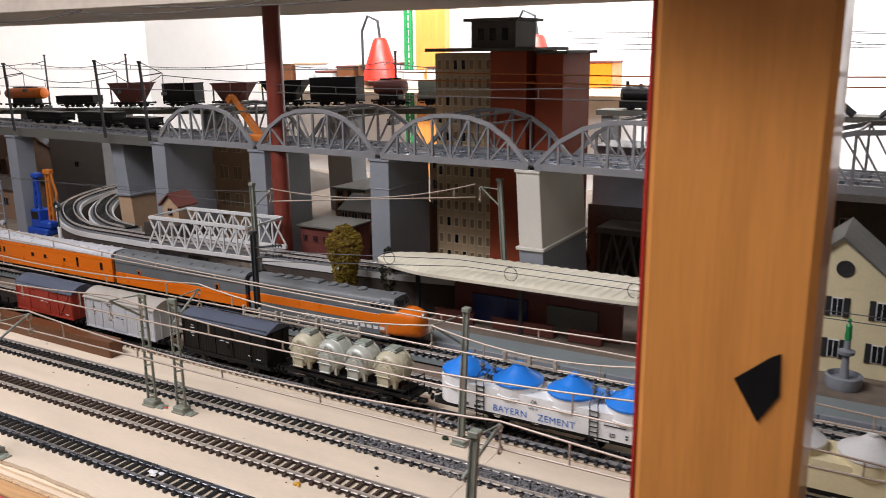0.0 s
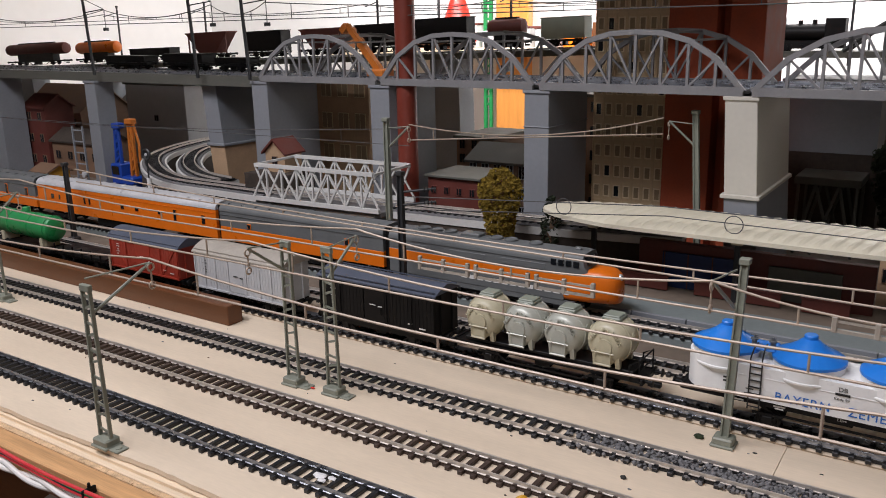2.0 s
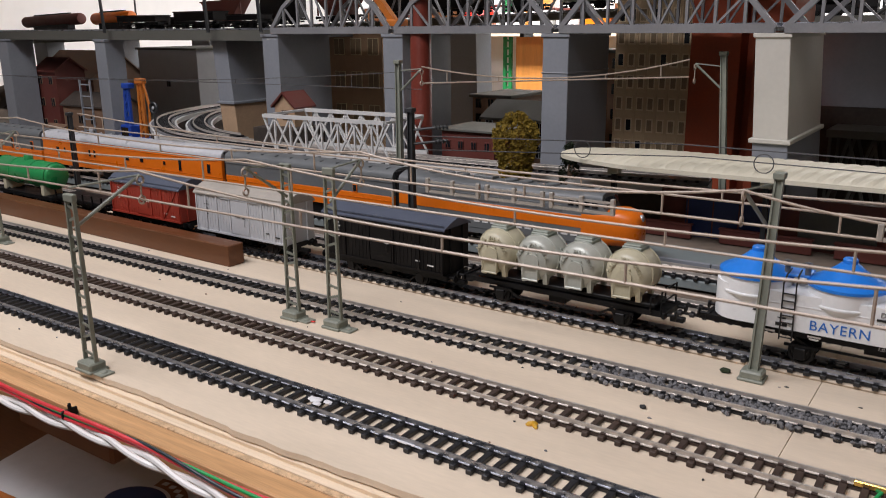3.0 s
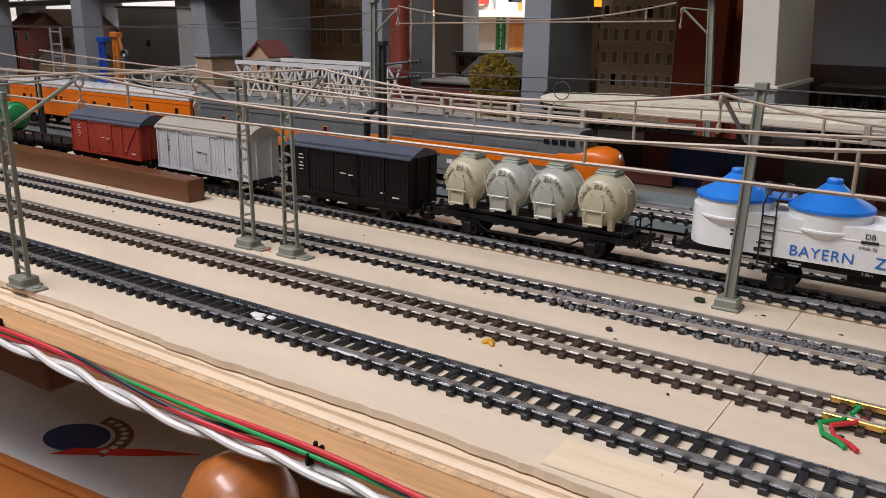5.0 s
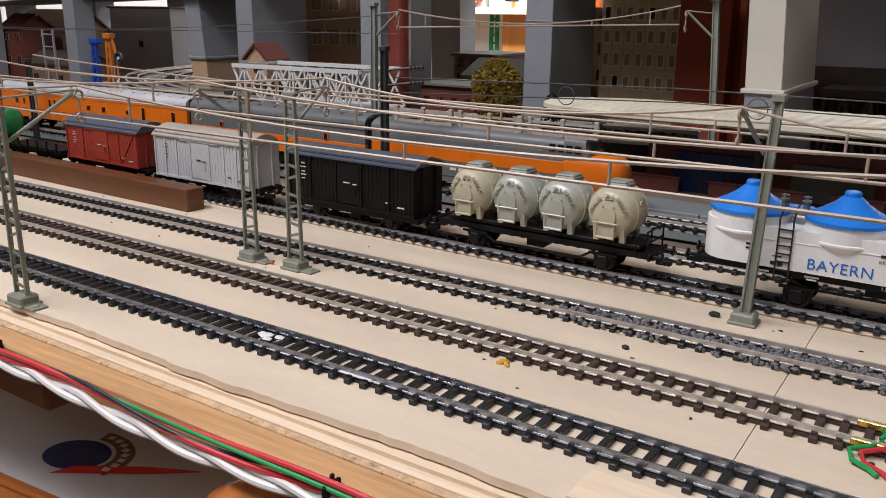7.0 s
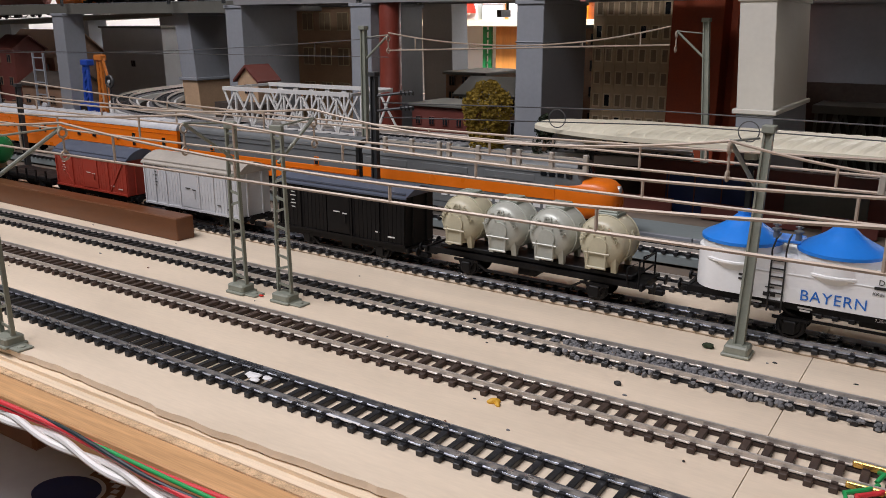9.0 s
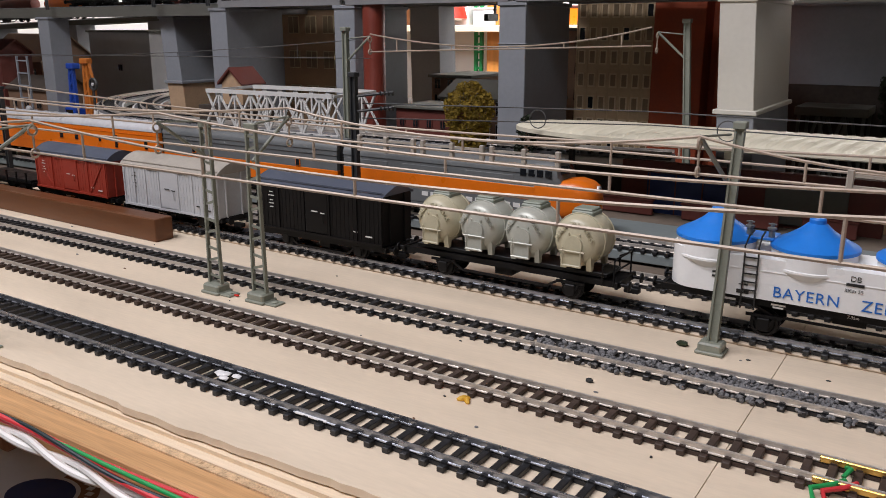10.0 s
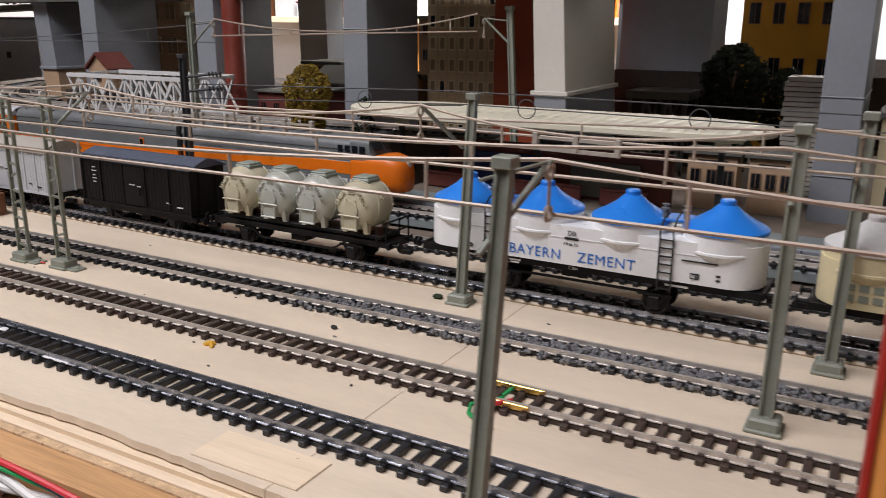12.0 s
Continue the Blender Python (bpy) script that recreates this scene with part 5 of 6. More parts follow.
e = base("viaduct_deck", pose(-0.610, VIA(-0.610) - 0.512, 0, 0, 0, VIA_TURN) @ pose(0.610, 0, 0) @ pose(0, 0.022, 0), "flat grey viaduct deck carrying tracks on piers", "viaduct")
part("deck_slab", box(bmesh.new(), -2.2, -0.610, 0.500, 0.640, 0.182, 0.190, bevel=0.0006), M["bridge_grey"], e)
part("parapet", box(bmesh.new(), -2.2, -0.610, 0.497, 0.500, 0.179, 0.1935), M["tower_dark"], e)
for yy in (0.535, 0.600):
    for o in (-0.0087, 0.0087):
        bm = bmesh.new()
        extrude_profile(bm, [(yy + o + a, b + 0.190) for a, b in rail_profile()], -2.2, -0.610)
        part("rail", bm, M["rail_dark"], e)


def arch_span(xa, xb2):
    e = base("arched_truss_bridge", pose((xa + xb2) / 2, VIA((xa + xb2) / 2), 0.188, 0, 0, VIA_TURN), "grey arched truss bridge span carrying two tracks", "bridge", "arched bridge spans")
    L = (xb2 - xa) / 2 - 0.004
    n = 8
    xs = [-L + 2 * L * i / n for i in range(n + 1)]
    zt = [0.006 + 0.052 * (1 - abs(-1 + 2 * i / n) ** 2.6) for i in range(n + 1)]
    zt[0] = zt[-1] = 0.004
    part("deck", box(bmesh.new(), -L, L, 0.004, 0.106, 0.0015, 0.0045), M["bridge_grey"], e)
    for yy in (0.030, 0.080):
        for o in (-0.0087, 0.0087):
            bm = bmesh.new()
            extrude_profile(bm, [(yy + o + a, b + 0.0030) for a, b in rail_profile()], -L, L)
            part("rail", bm, M["rail_dark"], e)
    for y in (0.0, 0.110):
        bm = bmesh.new()
        beam(bm, (-L, y, 0.004), (L, y, 0.004), 0.0040, 0.0080)
        part("bottom_chord", bm, M["bridge_grey"], e)
        bm = bmesh.new()
        bent_bar(bm, [(xs[i], y, zt[i]) for i in range(n + 1)], 0.0042, 0.0050)
        part("arch_chord", bm, M["bridge_grey"], e)
        for i in range(1, n):
            bm = bmesh.new()
            beam(bm, (xs[i], y, 0.004), (xs[i], y, zt[i]), 0.0026, 0.0030)
            part("hanger", bm, M["bridge_grey"], e)
        for i in range(1, n - 1):
            bm = bmesh.new()
            a, b = ((i, i + 1) if i < n / 2 else (i + 1, i))
            beam(bm, (xs[a], y, zt[a]), (xs[b], y, 0.006), 0.0020, 0.0022, (0, 1, 0))
            part("diagonal", bm, M["bridge_grey"], e)
    for i in range(2, n - 1):
        bm = bmesh.new()
        beam(bm, (xs[i], 0, zt[i]), (xs[i], 0.110, zt[i]), 0.0022, 0.0022)
        part("cross_beam", bm, M["bridge_grey"], e)


for a, b in zip(PX, PX[1:]):
    arch_span(a, b)

# black masts standing on the viaduct, with wires
for x, h in ((-0.606, 0.120), (-0.716, 0.122), (-0.975, 0.118), (-1.35, 0.118)):
    e = plain_mast(pose(x, VIA(x) - 0.006, 0.190), h, "thin black mast on the viaduct", mat="mast_dark", w=0.0030, foot=False, group="viaduct masts", lean=(-0.008, 0))
    bm = bmesh.new()
    tube(bm, [(-0.006, 0, h * 0.82), (0.026, 0.012, h * 0.86)], 0.0008)
    tube(bm, [(-0.008, 0, h), (0.026, 0.012, h * 0.86)], 0.0006)
    box(bm, 0.024, 0.030, 0.009, 0.015, h * 0.58, h * 0.62)
    tube(bm, [(0.027, 0.012, h * 0.62), (0.027, 0.012, h * 0.86)], 0.0006)
    part("bracket_arm", bm, M["mast_dark"], e)
for a, b in ((-2.0, -1.33), (-1.33, -0.948), (-0.948, -0.69), (-0.69, -0.58), (-0.58, 0.30)):
    wire("thin dark wire over the viaduct", (a, VIA(a) + 0.006, 0.268), (b, VIA(b) + 0.006, 0.268), 0.014, 0.022, r=0.0006, mat="wire_dark", droppers=max(2, int((b - a) / 0.09)))

# ---- tower block and houses behind the viaduct ----
e = base("tower_block", pose(0.010, 0, -0.002), "tall tower with beige windowed front and red brick core", "tower")
part("front_wall", box(bmesh.new(), -0.167, -0.0785, 0.622, 0.715, 0, 0.320), M["tower_beige"], e)
part("brick_core", box(bmesh.new(), -0.0782, -0.026, 0.612, 0.715, 0, 0.322, bevel=0.0006), M["tower_brick"], e)
part("recess", box(bmesh.new(), -0.026, -0.014, 0.640, 0.715, 0, 0.318), M["tower_brick"], e)
part("brick_core", box(bmesh.new(), -0.014, 0.022, 0.618, 0.715, 0, 0.318, bevel=0.0006), M["tower_brick"], e)
part("roof", box(bmesh.new(), -0.174, -0.012, 0.604, 0.722, 0.322, 0.3265, bevel=0.0006), M["tower_dark"], e)
part("roof", box(bmesh.new(), -0.0115, 0.030, 0.610, 0.722, 0.318, 0.3215, bevel=0.0006), M["tower_dark"], e)
ph = part("penthouse", box(bmesh.new(), -0.108, -0.043, 0.615, 0.680, 0.3265, 0.360, bevel=0.0006), M["tower_dark"], e)
part("penthouse_roof", box(bmesh.new(), -0.115, -0.036, 0.606, 0.690, 0.360, 0.3640, bevel=0.0006), M["tower_dark"], ph)
for x in (-0.093, -0.076, -0.058):
    part("penthouse_window", box(bmesh.new(), x - 0.004, x + 0.004, 0.6135, 0.6152, 0.336, 0.351), M["glass"], ph)
def shared_mesh(name, bm, mat):
    me = bpy.data.meshes.new(name)
    bm.to_mesh(me)
    bm.free()
    me.materials.append(mat)
    return me


wf = bmesh.new()
for x0, x1, z0, z1 in ((-0.0040, -0.0029, -0.0075, 0.0075), (0.0029, 0.0040, -0.0075, 0.0075), (-0.0029, 0.0029, 0.0062, 0.0075), (-0.0029, 0.0029, -0.0075, -0.0060)):
    box(wf, x0, x1, -0.0012, 0.0004, z0, z1)
wme = shared_mesh("window", wf, M["tower_frame"])
pme = shared_mesh("pane", box(bmesh.new(), -0.0029, 0.0029, -0.0004, 0.0002, -0.0060, 0.0062), M["tower_pane"])
pmd = shared_mesh("pane", box(bmesh.new(), -0.0029, 0.0029, -0.0004, 0.0002, -0.0060, 0.0062), M["glass"])
COLS, ROWS2 = 7, 13
for i in range(ROWS2):
    for j in range(COLS):
        w = shared("window", wme, e, pose(-0.1605 + j * 0.01245, 0.622, 0.014 + i * 0.0242))
        shared("pane", pmd if random.random() < 0.15 else pme, w, pose(0, 0, 0))
for j in range(COLS + 1):
    x = -0.1664 + j * 0.01245
    part("pilaster", box(bmesh.new(), x - 0.0006, x + 0.0006, 0.6207, 0.6224, 0, 0.319), M["tower_beige"], e)
for i in range(ROWS2):
    z = 0.002 + i * 0.0242
    part("sill_course", box(bmesh.new(), -0.1665, -0.0790, 0.6213, 0.6224, z - 0.0005, z + 0.0005), M["tower_beige"], e)

house("apartment_house", "tan apartment house with rows of windows and balconies", -0.655, -0.527, 0.660, 0.740, -0.002, 0.187, "house_tan", "tower_dark", 0.004, 4, 4, 0.018, 0.022, frame="house_cream", flat=True, pane="tower_pane")
house("small_house", "small tan house with a dark red pitched roof", -0.556, -0.522, 0.474, 0.506, 0.074, 0.099, "house_tan", "maroon", 0.016, 1, 1, 0.008, 0.010, ridge="y", frame="house_brown")
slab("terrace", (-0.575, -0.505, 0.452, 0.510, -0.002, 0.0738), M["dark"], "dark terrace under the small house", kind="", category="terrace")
house("station_house", "low brown station house with white windows and dark roof", -0.345, -0.215, 0.640, 0.720, -0.002, 0.080, "house_brown", "tower_dark", 0.018, 3, 7, 0.009, 0.016, frame="wagon_grey")
house("warehouse", "dark red warehouse with a flat roof", -0.335, -0.262, 0.530, 0.600, -0.002, 0.076, "maroon", "tower_dark", 0.003, 2, 4, 0.006, 0.008, frame="maroon", flat=True)
house("dark_house", "dark brown house beside the tower", -0.240, -0.150, 0.740, 0.820, -0.002, 0.160, "house_brown", "tower_dark", 0.004, 5, 4, 0.009, 0.013, frame="house_brown", flat=True)
house("brown_house", "dark brown low house between the piers", -0.400, -0.340, 0.70, 0.80, -0.002, 0.100, "house_brown", "tower_dark", 0.004, 5, 3, 0.008, 0.012, frame="house_brown", flat=True)
house("grey_block", "large grey windowless building", -1.215, -1.040, 0.750, 0.90, -0.002, 0.156, "wagon_grey", "tower_dark", 0.004, 1, 1, 0.010, 0.010, frame="pier", flat=True)
house("old_house", "dark brown house with a pitched roof", -1.50, -1.30, 0.70, 0.82, -0.002, 0.10, "house_brown", "house_brown", 0.05, 2, 4, 0.012, 0.016, frame="house_brown")
house("brick_house", "narrow red-brown house with a hipped dark roof", -1.330, -1.262, 0.60, 0.66, -0.002, 0.120, "maroon", "maroon", 0.022, 3, 2, 0.010, 0.014, frame="house_brown")
house("shed", "long dark brown shed under the viaduct", -1.250, -1.100, 0.60, 0.66, -0.002, 0.060, "house_brown", "dark", 0.020, 1, 4, 0.014, 0.014, frame="house_brown")
house("small_hut", "small ochre hut beside the coaches", -1.090, -1.045, 0.46, 0.50, -0.002, 0.034, "house_yellow", "house_brown", 0.010, 1, 2, 0.008, 0.010, frame="house_brown")
house("workshop", "dark grey workshop behind the curve", -0.830, -0.670, 0.70, 0.78, -0.002, 0.150, "house_brown", "tower_dark", 0.004, 3, 4, 0.012, 0.014, frame="house_brown", flat=True)
# added dark filler, blocks the bright lower wall seen between the piers
house("dark_filler_shed", "added long dark shed hiding the bright wall behind the viaduct", 0.020, 0.60, 1.000, 1.060, -0.002, 0.090, "dark", "dark", 0.020, 1, 8, 0.016, 0.020, frame="house_brown")
house("yellow_house", "yellow house with dark arched windows", 0.138, 0.250, 0.900, 0.98, -0.002, 0.196, "house_yellow", "tower_dark", 0.004, 3, 4, 0.012, 0.024, frame="house_brown", flat=True)
house("grey_tower", "grey concrete block behind the viaduct", 0.034, 0.136, 0.735, 0.810, 0.1050, 0.186, "pier", "pier", 0.003, 0, 0, 0.01, 0.01, flat=True)
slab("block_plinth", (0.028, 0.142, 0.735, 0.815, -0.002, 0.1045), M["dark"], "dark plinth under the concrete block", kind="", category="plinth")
e = house("cream_house", "cream gabled house with dark shutters and a round attic window", 0.318, 0.438, 0.500, 0.60, -0.002, 0.086, "house_cream", "tower_dark", 0.052, 2, 3, 0.009, 0.017, ridge="y", frame="bridge_white")
for i in range(2):
    for j in range(3):
        x = 0.318 + 0.120 * (j + 0.5) / 3
        for s in (-1, 1):
            part("shutter", box(bmesh.new(), x + s * 0.0085 - 0.0028, x + s * 0.0085 + 0.0028, 0.4985, 0.5, 0.088 * (i + 0.6) / 2 - 0.012, 0.088 * (i + 0.6) / 2 + 0.008), M["ink"], e)
bm = bmesh.new()
ring(bm, (0.382, 0.4995, 0.108), 0.0075, 0.0010, "y", 20)
lathe(bm, [(0.0072, 0), (0.0072, 0.0008), (0, 0.0008)], pose(0.382, 0.4998, 0.108, 90, 0, 0), 20)
part("attic_window", bm, M["ink"], e)
# fountain in front of the cream house
e = base("fountain", pose(0.394, 0.432, 0.011), "grey stone fountain with a green figure on a column", "fountain")
bm = bmesh.new()
lathe(bm, [(0.0150, 0), (0.0165, 0.004), (0.0165, 0.012), (0.0140, 0.013), (0.0125, 0.008), (0, 0.008)], None, 24)
part("basin", bm, M["pier"], e, smooth=True)
bm = bmesh.new()
lathe(bm, [(0.0050, 0.008), (0.0040, 0.012), (0.0030, 0.030), (0.0070, 0.033), (0.0075, 0.036), (0.0030, 0.038), (0.0028, 0.046), (0, 0.046)], None, 20)
part("column", bm, M["pier"], e, smooth=True)
bm = bmesh.new()
lathe(bm, [(0.0026, 0.046), (0.0034, 0.050), (0.0026, 0.056), (0.0030, 0.060), (0.0012, 0.063), (0.0018, 0.066), (0, 0.068)], None, 14)
part("figure", bm, M["tank_green"], e, smooth=True)
# stack of slates beside the platform end
e = base("slate_stack", pose(0.256, 0.600, -0.002), "tall stack of grey slate strips", "stack")
for i in range(26):
    w = 0.020 + random.uniform(-0.0015, 0.0015)
    part("slate", box(bmesh.new(), -w, w, -0.02, 0.02, i * 0.0044, i * 0.0044 + 0.0036), M["roof_tan"], e)
# steel trestle
e = base("steel_trestle", pose(0.098, 0.70, -0.002), "small grey steel trestle in the shade of the viaduct", "trestle")
part("top", box(bmesh.new(), -0.034, 0.034, -0.03, 0.03, 0.080, 0.0885, bevel=0.0006), M["tower_dark"], e)
for y in (-0.026, 0.026):
    for xa, xb2 in ((-0.030, -0.012), (-0.012, 0.012), (0.012, -0.012), (0.030, 0.012), (-0.030, -0.030), (0.030, 0.030)):
        bm = bmesh.new()
        beam(bm, (xa, y, 0), (xb2, y, 0.080), 0.0030)
        part("strut", bm, M["tower_dark"], e)

# blue and orange crane by the curve
e = base("yard_crane", pose(-0.965, 0.552, -0.002), "blue yard crane with an orange jib", "crane")
part("base", box(bmesh.new(), -0.034, 0.030, -0.02, 0.02, 0, 0.012, bevel=0.002), M["crane_blue"], e)
part("ballast_box", box(bmesh.new(), 0.004, 0.034, -0.016, 0.016, 0.012, 0.026, bevel=0.003), M["crane_blue"], e)
part("cab", box(bmesh.new(), -0.022, 0.004, -0.014, 0.014, 0.012, 0.046, bevel=0.002), M["crane_blue"], e)
part("cab_window", box(bmesh.new(), -0.018, 0.000, -0.0148, -0.0138, 0.028, 0.042, bevel=0.0004), M["glass"], e)
for x in (-0.014, 0.000):
    bm = bmesh.new()
    beam(bm, (x, -0.006, 0.044), (x * 0.5 - 0.004, -0.004, 0.108), 0.0045, 0.0045)
    part("mast", bm, M["crane_blue"], e)
for k in range(4):
    bm = bmesh.new()
    beam(bm, (-0.013, -0.006, 0.050 + k * 0.014), (-0.002, -0.006, 0.060 + k * 0.014), 0.003, 0.003)
    part("mast_brace", bm, M["crane_blue"], e)
part("mast_head", box(bmesh.new(), -0.014, 0.004, -0.010, 0.004, 0.104, 0.113, bevel=0.0015), M["crane_blue"], e)
for x in (0.016, 0.028):
    bm = bmesh.new()
    beam(bm, (x, 0, 0.026), (x * 0.6 + 0.010, 0, 0.116), 0.0045, 0.0045)
    part("jib", bm, M["crane_orange"], e)
for k in range(5):
    bm = bmesh.new()
    beam(bm, (0.018, 0, 0.034 + k * 0.016), (0.027, 0, 0.044 + k * 0.016), 0.003, 0.003)
    part("jib_brace", bm, M["crane_orange"], e)
part("jib_head", box(bmesh.new(), 0.016, 0.034, -0.006, 0.006, 0.112, 0.121, bevel=0.0015), M["crane_orange"], e)
bm = bmesh.new()
tube(bm, [(0.032, 0, 0.114), (0.042, 0, 0.080), (0.040, 0, 0.050)], 0.0022)
part("bucket_arm", bm, M["crane_orange"], e)
# round disc signal
e = base("disc_signal", pose(-0.704, 0.400, -0.002), "small dark disc signal on a white post", "signal")
bm = bmesh.new()
tube(bm, [(0, 0, 0), (0, 0, 0.066)], 0.0030)
part("post", bm, M["white"], e)
bm = bmesh.new()
tube(bm, [(0, 0, 0.066), (0, 0, 0.092)], 0.0012)
part("rod", bm, M["mast_dark"], e)
bm = bmesh.new()
ring(bm, (0, 0, 0.098), 0.0068, 0.0016, "y", 24)
lathe(bm, [(0.0062, -0.0005), (0.0062, 0.0005), (0, 0.0005)], pose(0, 0.001, 0.098, 90, 0, 0), 20)
part("disc", bm, M["mast_dark"], e)
bm = bmesh.new()
lathe(bm, [(0.0022, 0), (0.0020, 0.0012), (0, 0.0014)], pose(0, -0.0005, 0.098, 90, 0, 0), 14)
part("lens", bm, M["car_roof"], e, smooth=True)
# signal frames at the far left
e = base("signal_gantry", pose(-0.845, 0.395, -0.002), "grey lattice signal gantry with small lamps", "signal")
for x in (-0.012, 0.012):
    bm = bmesh.new()
    beam(bm, (x, 0, 0), (x, 0, 0.130), 0.0022)
    part("post", bm, M["pier"], e)
for i in range(8):
    bm = bmesh.new()
    beam(bm, (-0.012, 0, 0.012 + i * 0.016), (0.012, 0, 0.012 + i * 0.016), 0.0015)
    part("rung", bm, M["pier"], e)
for z in (0.045, 0.062, 0.030):
    bm = bmesh.new()
    lathe(bm, [(0, -0.004), (0.004, 0), (0.0045, 0.003), (0, 0.0035)], pose(0.010, -0.003, z, 90, 0, 0), 12)
    part("lamp", bm, M["car_roof"], e)

# dark wooded rise and low clutter of buildings under the viaduct
t = bmesh.new()
nx, ny = 60, 16
grid = [[t.verts.new((-2.3 + 1.5 * i / nx, 0.85 + 0.5 * j / ny, -0.002 + max(0, 0.115 * math.sin(math.pi * j / ny) * math.sin(math.pi * i / nx) ** 0.5 * (1 + 0.5 * noise.noise((i * 0.25, j * 0.4, 0))) + 0.012 * noise.noise((i * 0.9, j * 0.9, 5))))) for j in range(ny + 1)] for i in range(nx + 1)]
for i in range(nx):
    for j in range(ny):
        t.faces.new((grid[i][j], grid[i + 1][j], grid[i + 1][j + 1], grid[i][j + 1]))
tagged(obj("hill", t, M["dark"], smooth=True), "dark brown model hillside", "hill", kind="structure")

# red-brown supporting pole up to the shelf
bm = bmesh.new()
lathe(bm, [(0.0135, -0.002), (0.0135, 0.03), (0.0122, 0.034), (0.0122, 0.385)], pose(-0.3510, 0.5120, 0), 28)
e = base("support_pole", pose(0, 0, 0), "red-brown painted round pole holding up the shelf", "pole")
part("shaft", bm, M["pole"], e, smooth=True)

# ---- upper line at the back with its goods train ----
UP = pose(-1.0, 1.0, 0.197, 0, 0, 0) @ pose(0, 0, 0, 0, -1.6, 0)
e = base("upper_viaduct", UP, "dark raised line at the back on grey supports", "viaduct")
part("deck", box(bmesh.new(), -1.3, 0.80, -0.030, 0.030, -0.010, 0.0), M["tower_dark"], e)
for o in (-0.0087, 0.0087):
    bm = bmesh.new()
    extrude_profile(bm, [(o + a, b - 0.002) for a, b in rail_profile()], -1.3, 0.80)
    part("rail", bm, M["rail_dark"], e)
for x in (-0.95, -0.62, -0.30, 0.05, 0.40):
    part("support", box(bmesh.new(), x - 0.03, x + 0.03, -0.025, 0.025, -0.26, -0.010), M["pier"], e)


def hopper(x0, x1, label, mat, h, kind="hopper", m=None, group="wagons of the upper train"):
    m = m or UP @ pose((x0 + x1) / 2 + 1.03, 0, -0.0005)
    e = base("goods_wagon", m, label, "goods wagon", group)
    L = (x1 - x0) * 0.94
    underframe(e, L * 0.92, z=0.0165)
    for x in (-L * 0.28, L * 0.28):
        wheels(e, (x,), r=0.006)
    if kind == "hopper":
        bm = bmesh.new()
        prof = [(-L / 2, h), (-L * 0.20, 0.018), (L * 0.20, 0.018), (L / 2, h)]
        t = bmesh.new()
        a = [t.verts.new((p, -0.015, z)) for p, z in prof]
        b = [t.verts.new((p, 0.015, z)) for p, z in prof]
        for i in range(4):
            t.faces.new((a[i], a[(i + 1) % 4], b[(i + 1) % 4], b[i]))
        t.faces.new(a[::-1])
        t.faces.new(b)
        bmesh.ops.recalc_face_normals(t, faces=t.faces[:])
        part("hopper_body", t, M[mat], e)
        for x in (-L * 0.45, L * 0.45):
            bm = bmesh.new()
            beam(bm, (x, -0.013, 0.018), (x, -0.013, h), 0.0025)
            part("end_post", bm, M[mat], e)
        part("rim", box(bmesh.new(), -L / 2 - 0.001, L / 2 + 0.001, -0.0162, 0.0162, h - 0.001, h + 0.0015), M[mat], e)
    elif kind == "tank":
        bm = bmesh.new()
        lathe(bm, [(0, -L / 2), (0.013, -L / 2 + 0.004), (0.0145, -L / 2 + 0.01), (0.0145, L / 2 - 0.01), (0.013, L / 2 - 0.004), (0, L / 2)], pose(0, 0, h - 0.0150, 0, 90, 0), 24)
        part("tank", bm, M[mat], e, smooth=True)
        part("saddle", box(bmesh.new(), -L * 0.3, L * 0.3, -0.010, 0.010, 0.0165, h - 0.0265), M["black"], e)
        part("walkway", box(bmesh.new(), -L * 0.3, L * 0.3, -0.004, 0.004, h - 0.0008, h + 0.002), M["black"], e)
    else:
        part("body", box(bmesh.new(), -L / 2, L / 2, -0.0155, 0.0155, 0.018, h, bevel=0.0008), M[mat], e)
        part("rim", box(bmesh.new(), -L / 2 - 0.0008, L / 2 + 0.0008, -0.0163, 0.0163, h, h + 0.0015), M[mat], e)
    return e


hopper(-2.090, -1.800, "long dark brown tank wagon on the upper line", "maroon", 0.062, "tank")
hopper(-1.765, -1.592, "orange tank wagon on the upper line", "orange", 0.058, "tank")
hopper(-1.541, -1.386, "low black open wagon on the upper line", "wagon_black", 0.034, "open")
hopper(-1.334, -1.193, "dark red-brown hopper wagon on the upper line", "maroon", 0.062)
hopper(-1.145, -1.034, "black open wagon on the upper line", "wagon_black", 0.058, "open")
hopper(-0.989, -0.870, "dark red-brown hopper wagon with an orange load", "maroon", 0.056)
hopper(-0.844, -0.718, "black hopper wagon on the upper line", "wagon_black", 0.058)
hopper(-0.707, -0.582, "black high-sided wagon on the upper line", "wagon_black", 0.062, "open")
hopper(-0.551, -0.472, "dark red tank wagon on the upper line", "maroon", 0.056, "tank")
hopper(-0.442, -0.358, "grey-green open wagon on the upper line", "green_grey", 0.052, "open")
for xa, xb2, hh in ((-1.060, -0.950, 0.027), (-0.900, -0.800, 0.031), (-0.770, -0.700, 0.025)):
    hopper(xa, xb2, "low black wagon standing on the viaduct", "wagon_black", hh, "open", pose((xa + xb2) / 2, VIA((xa + xb2) / 2) + 0.088, 0.1890), "wagons on the viaduct")
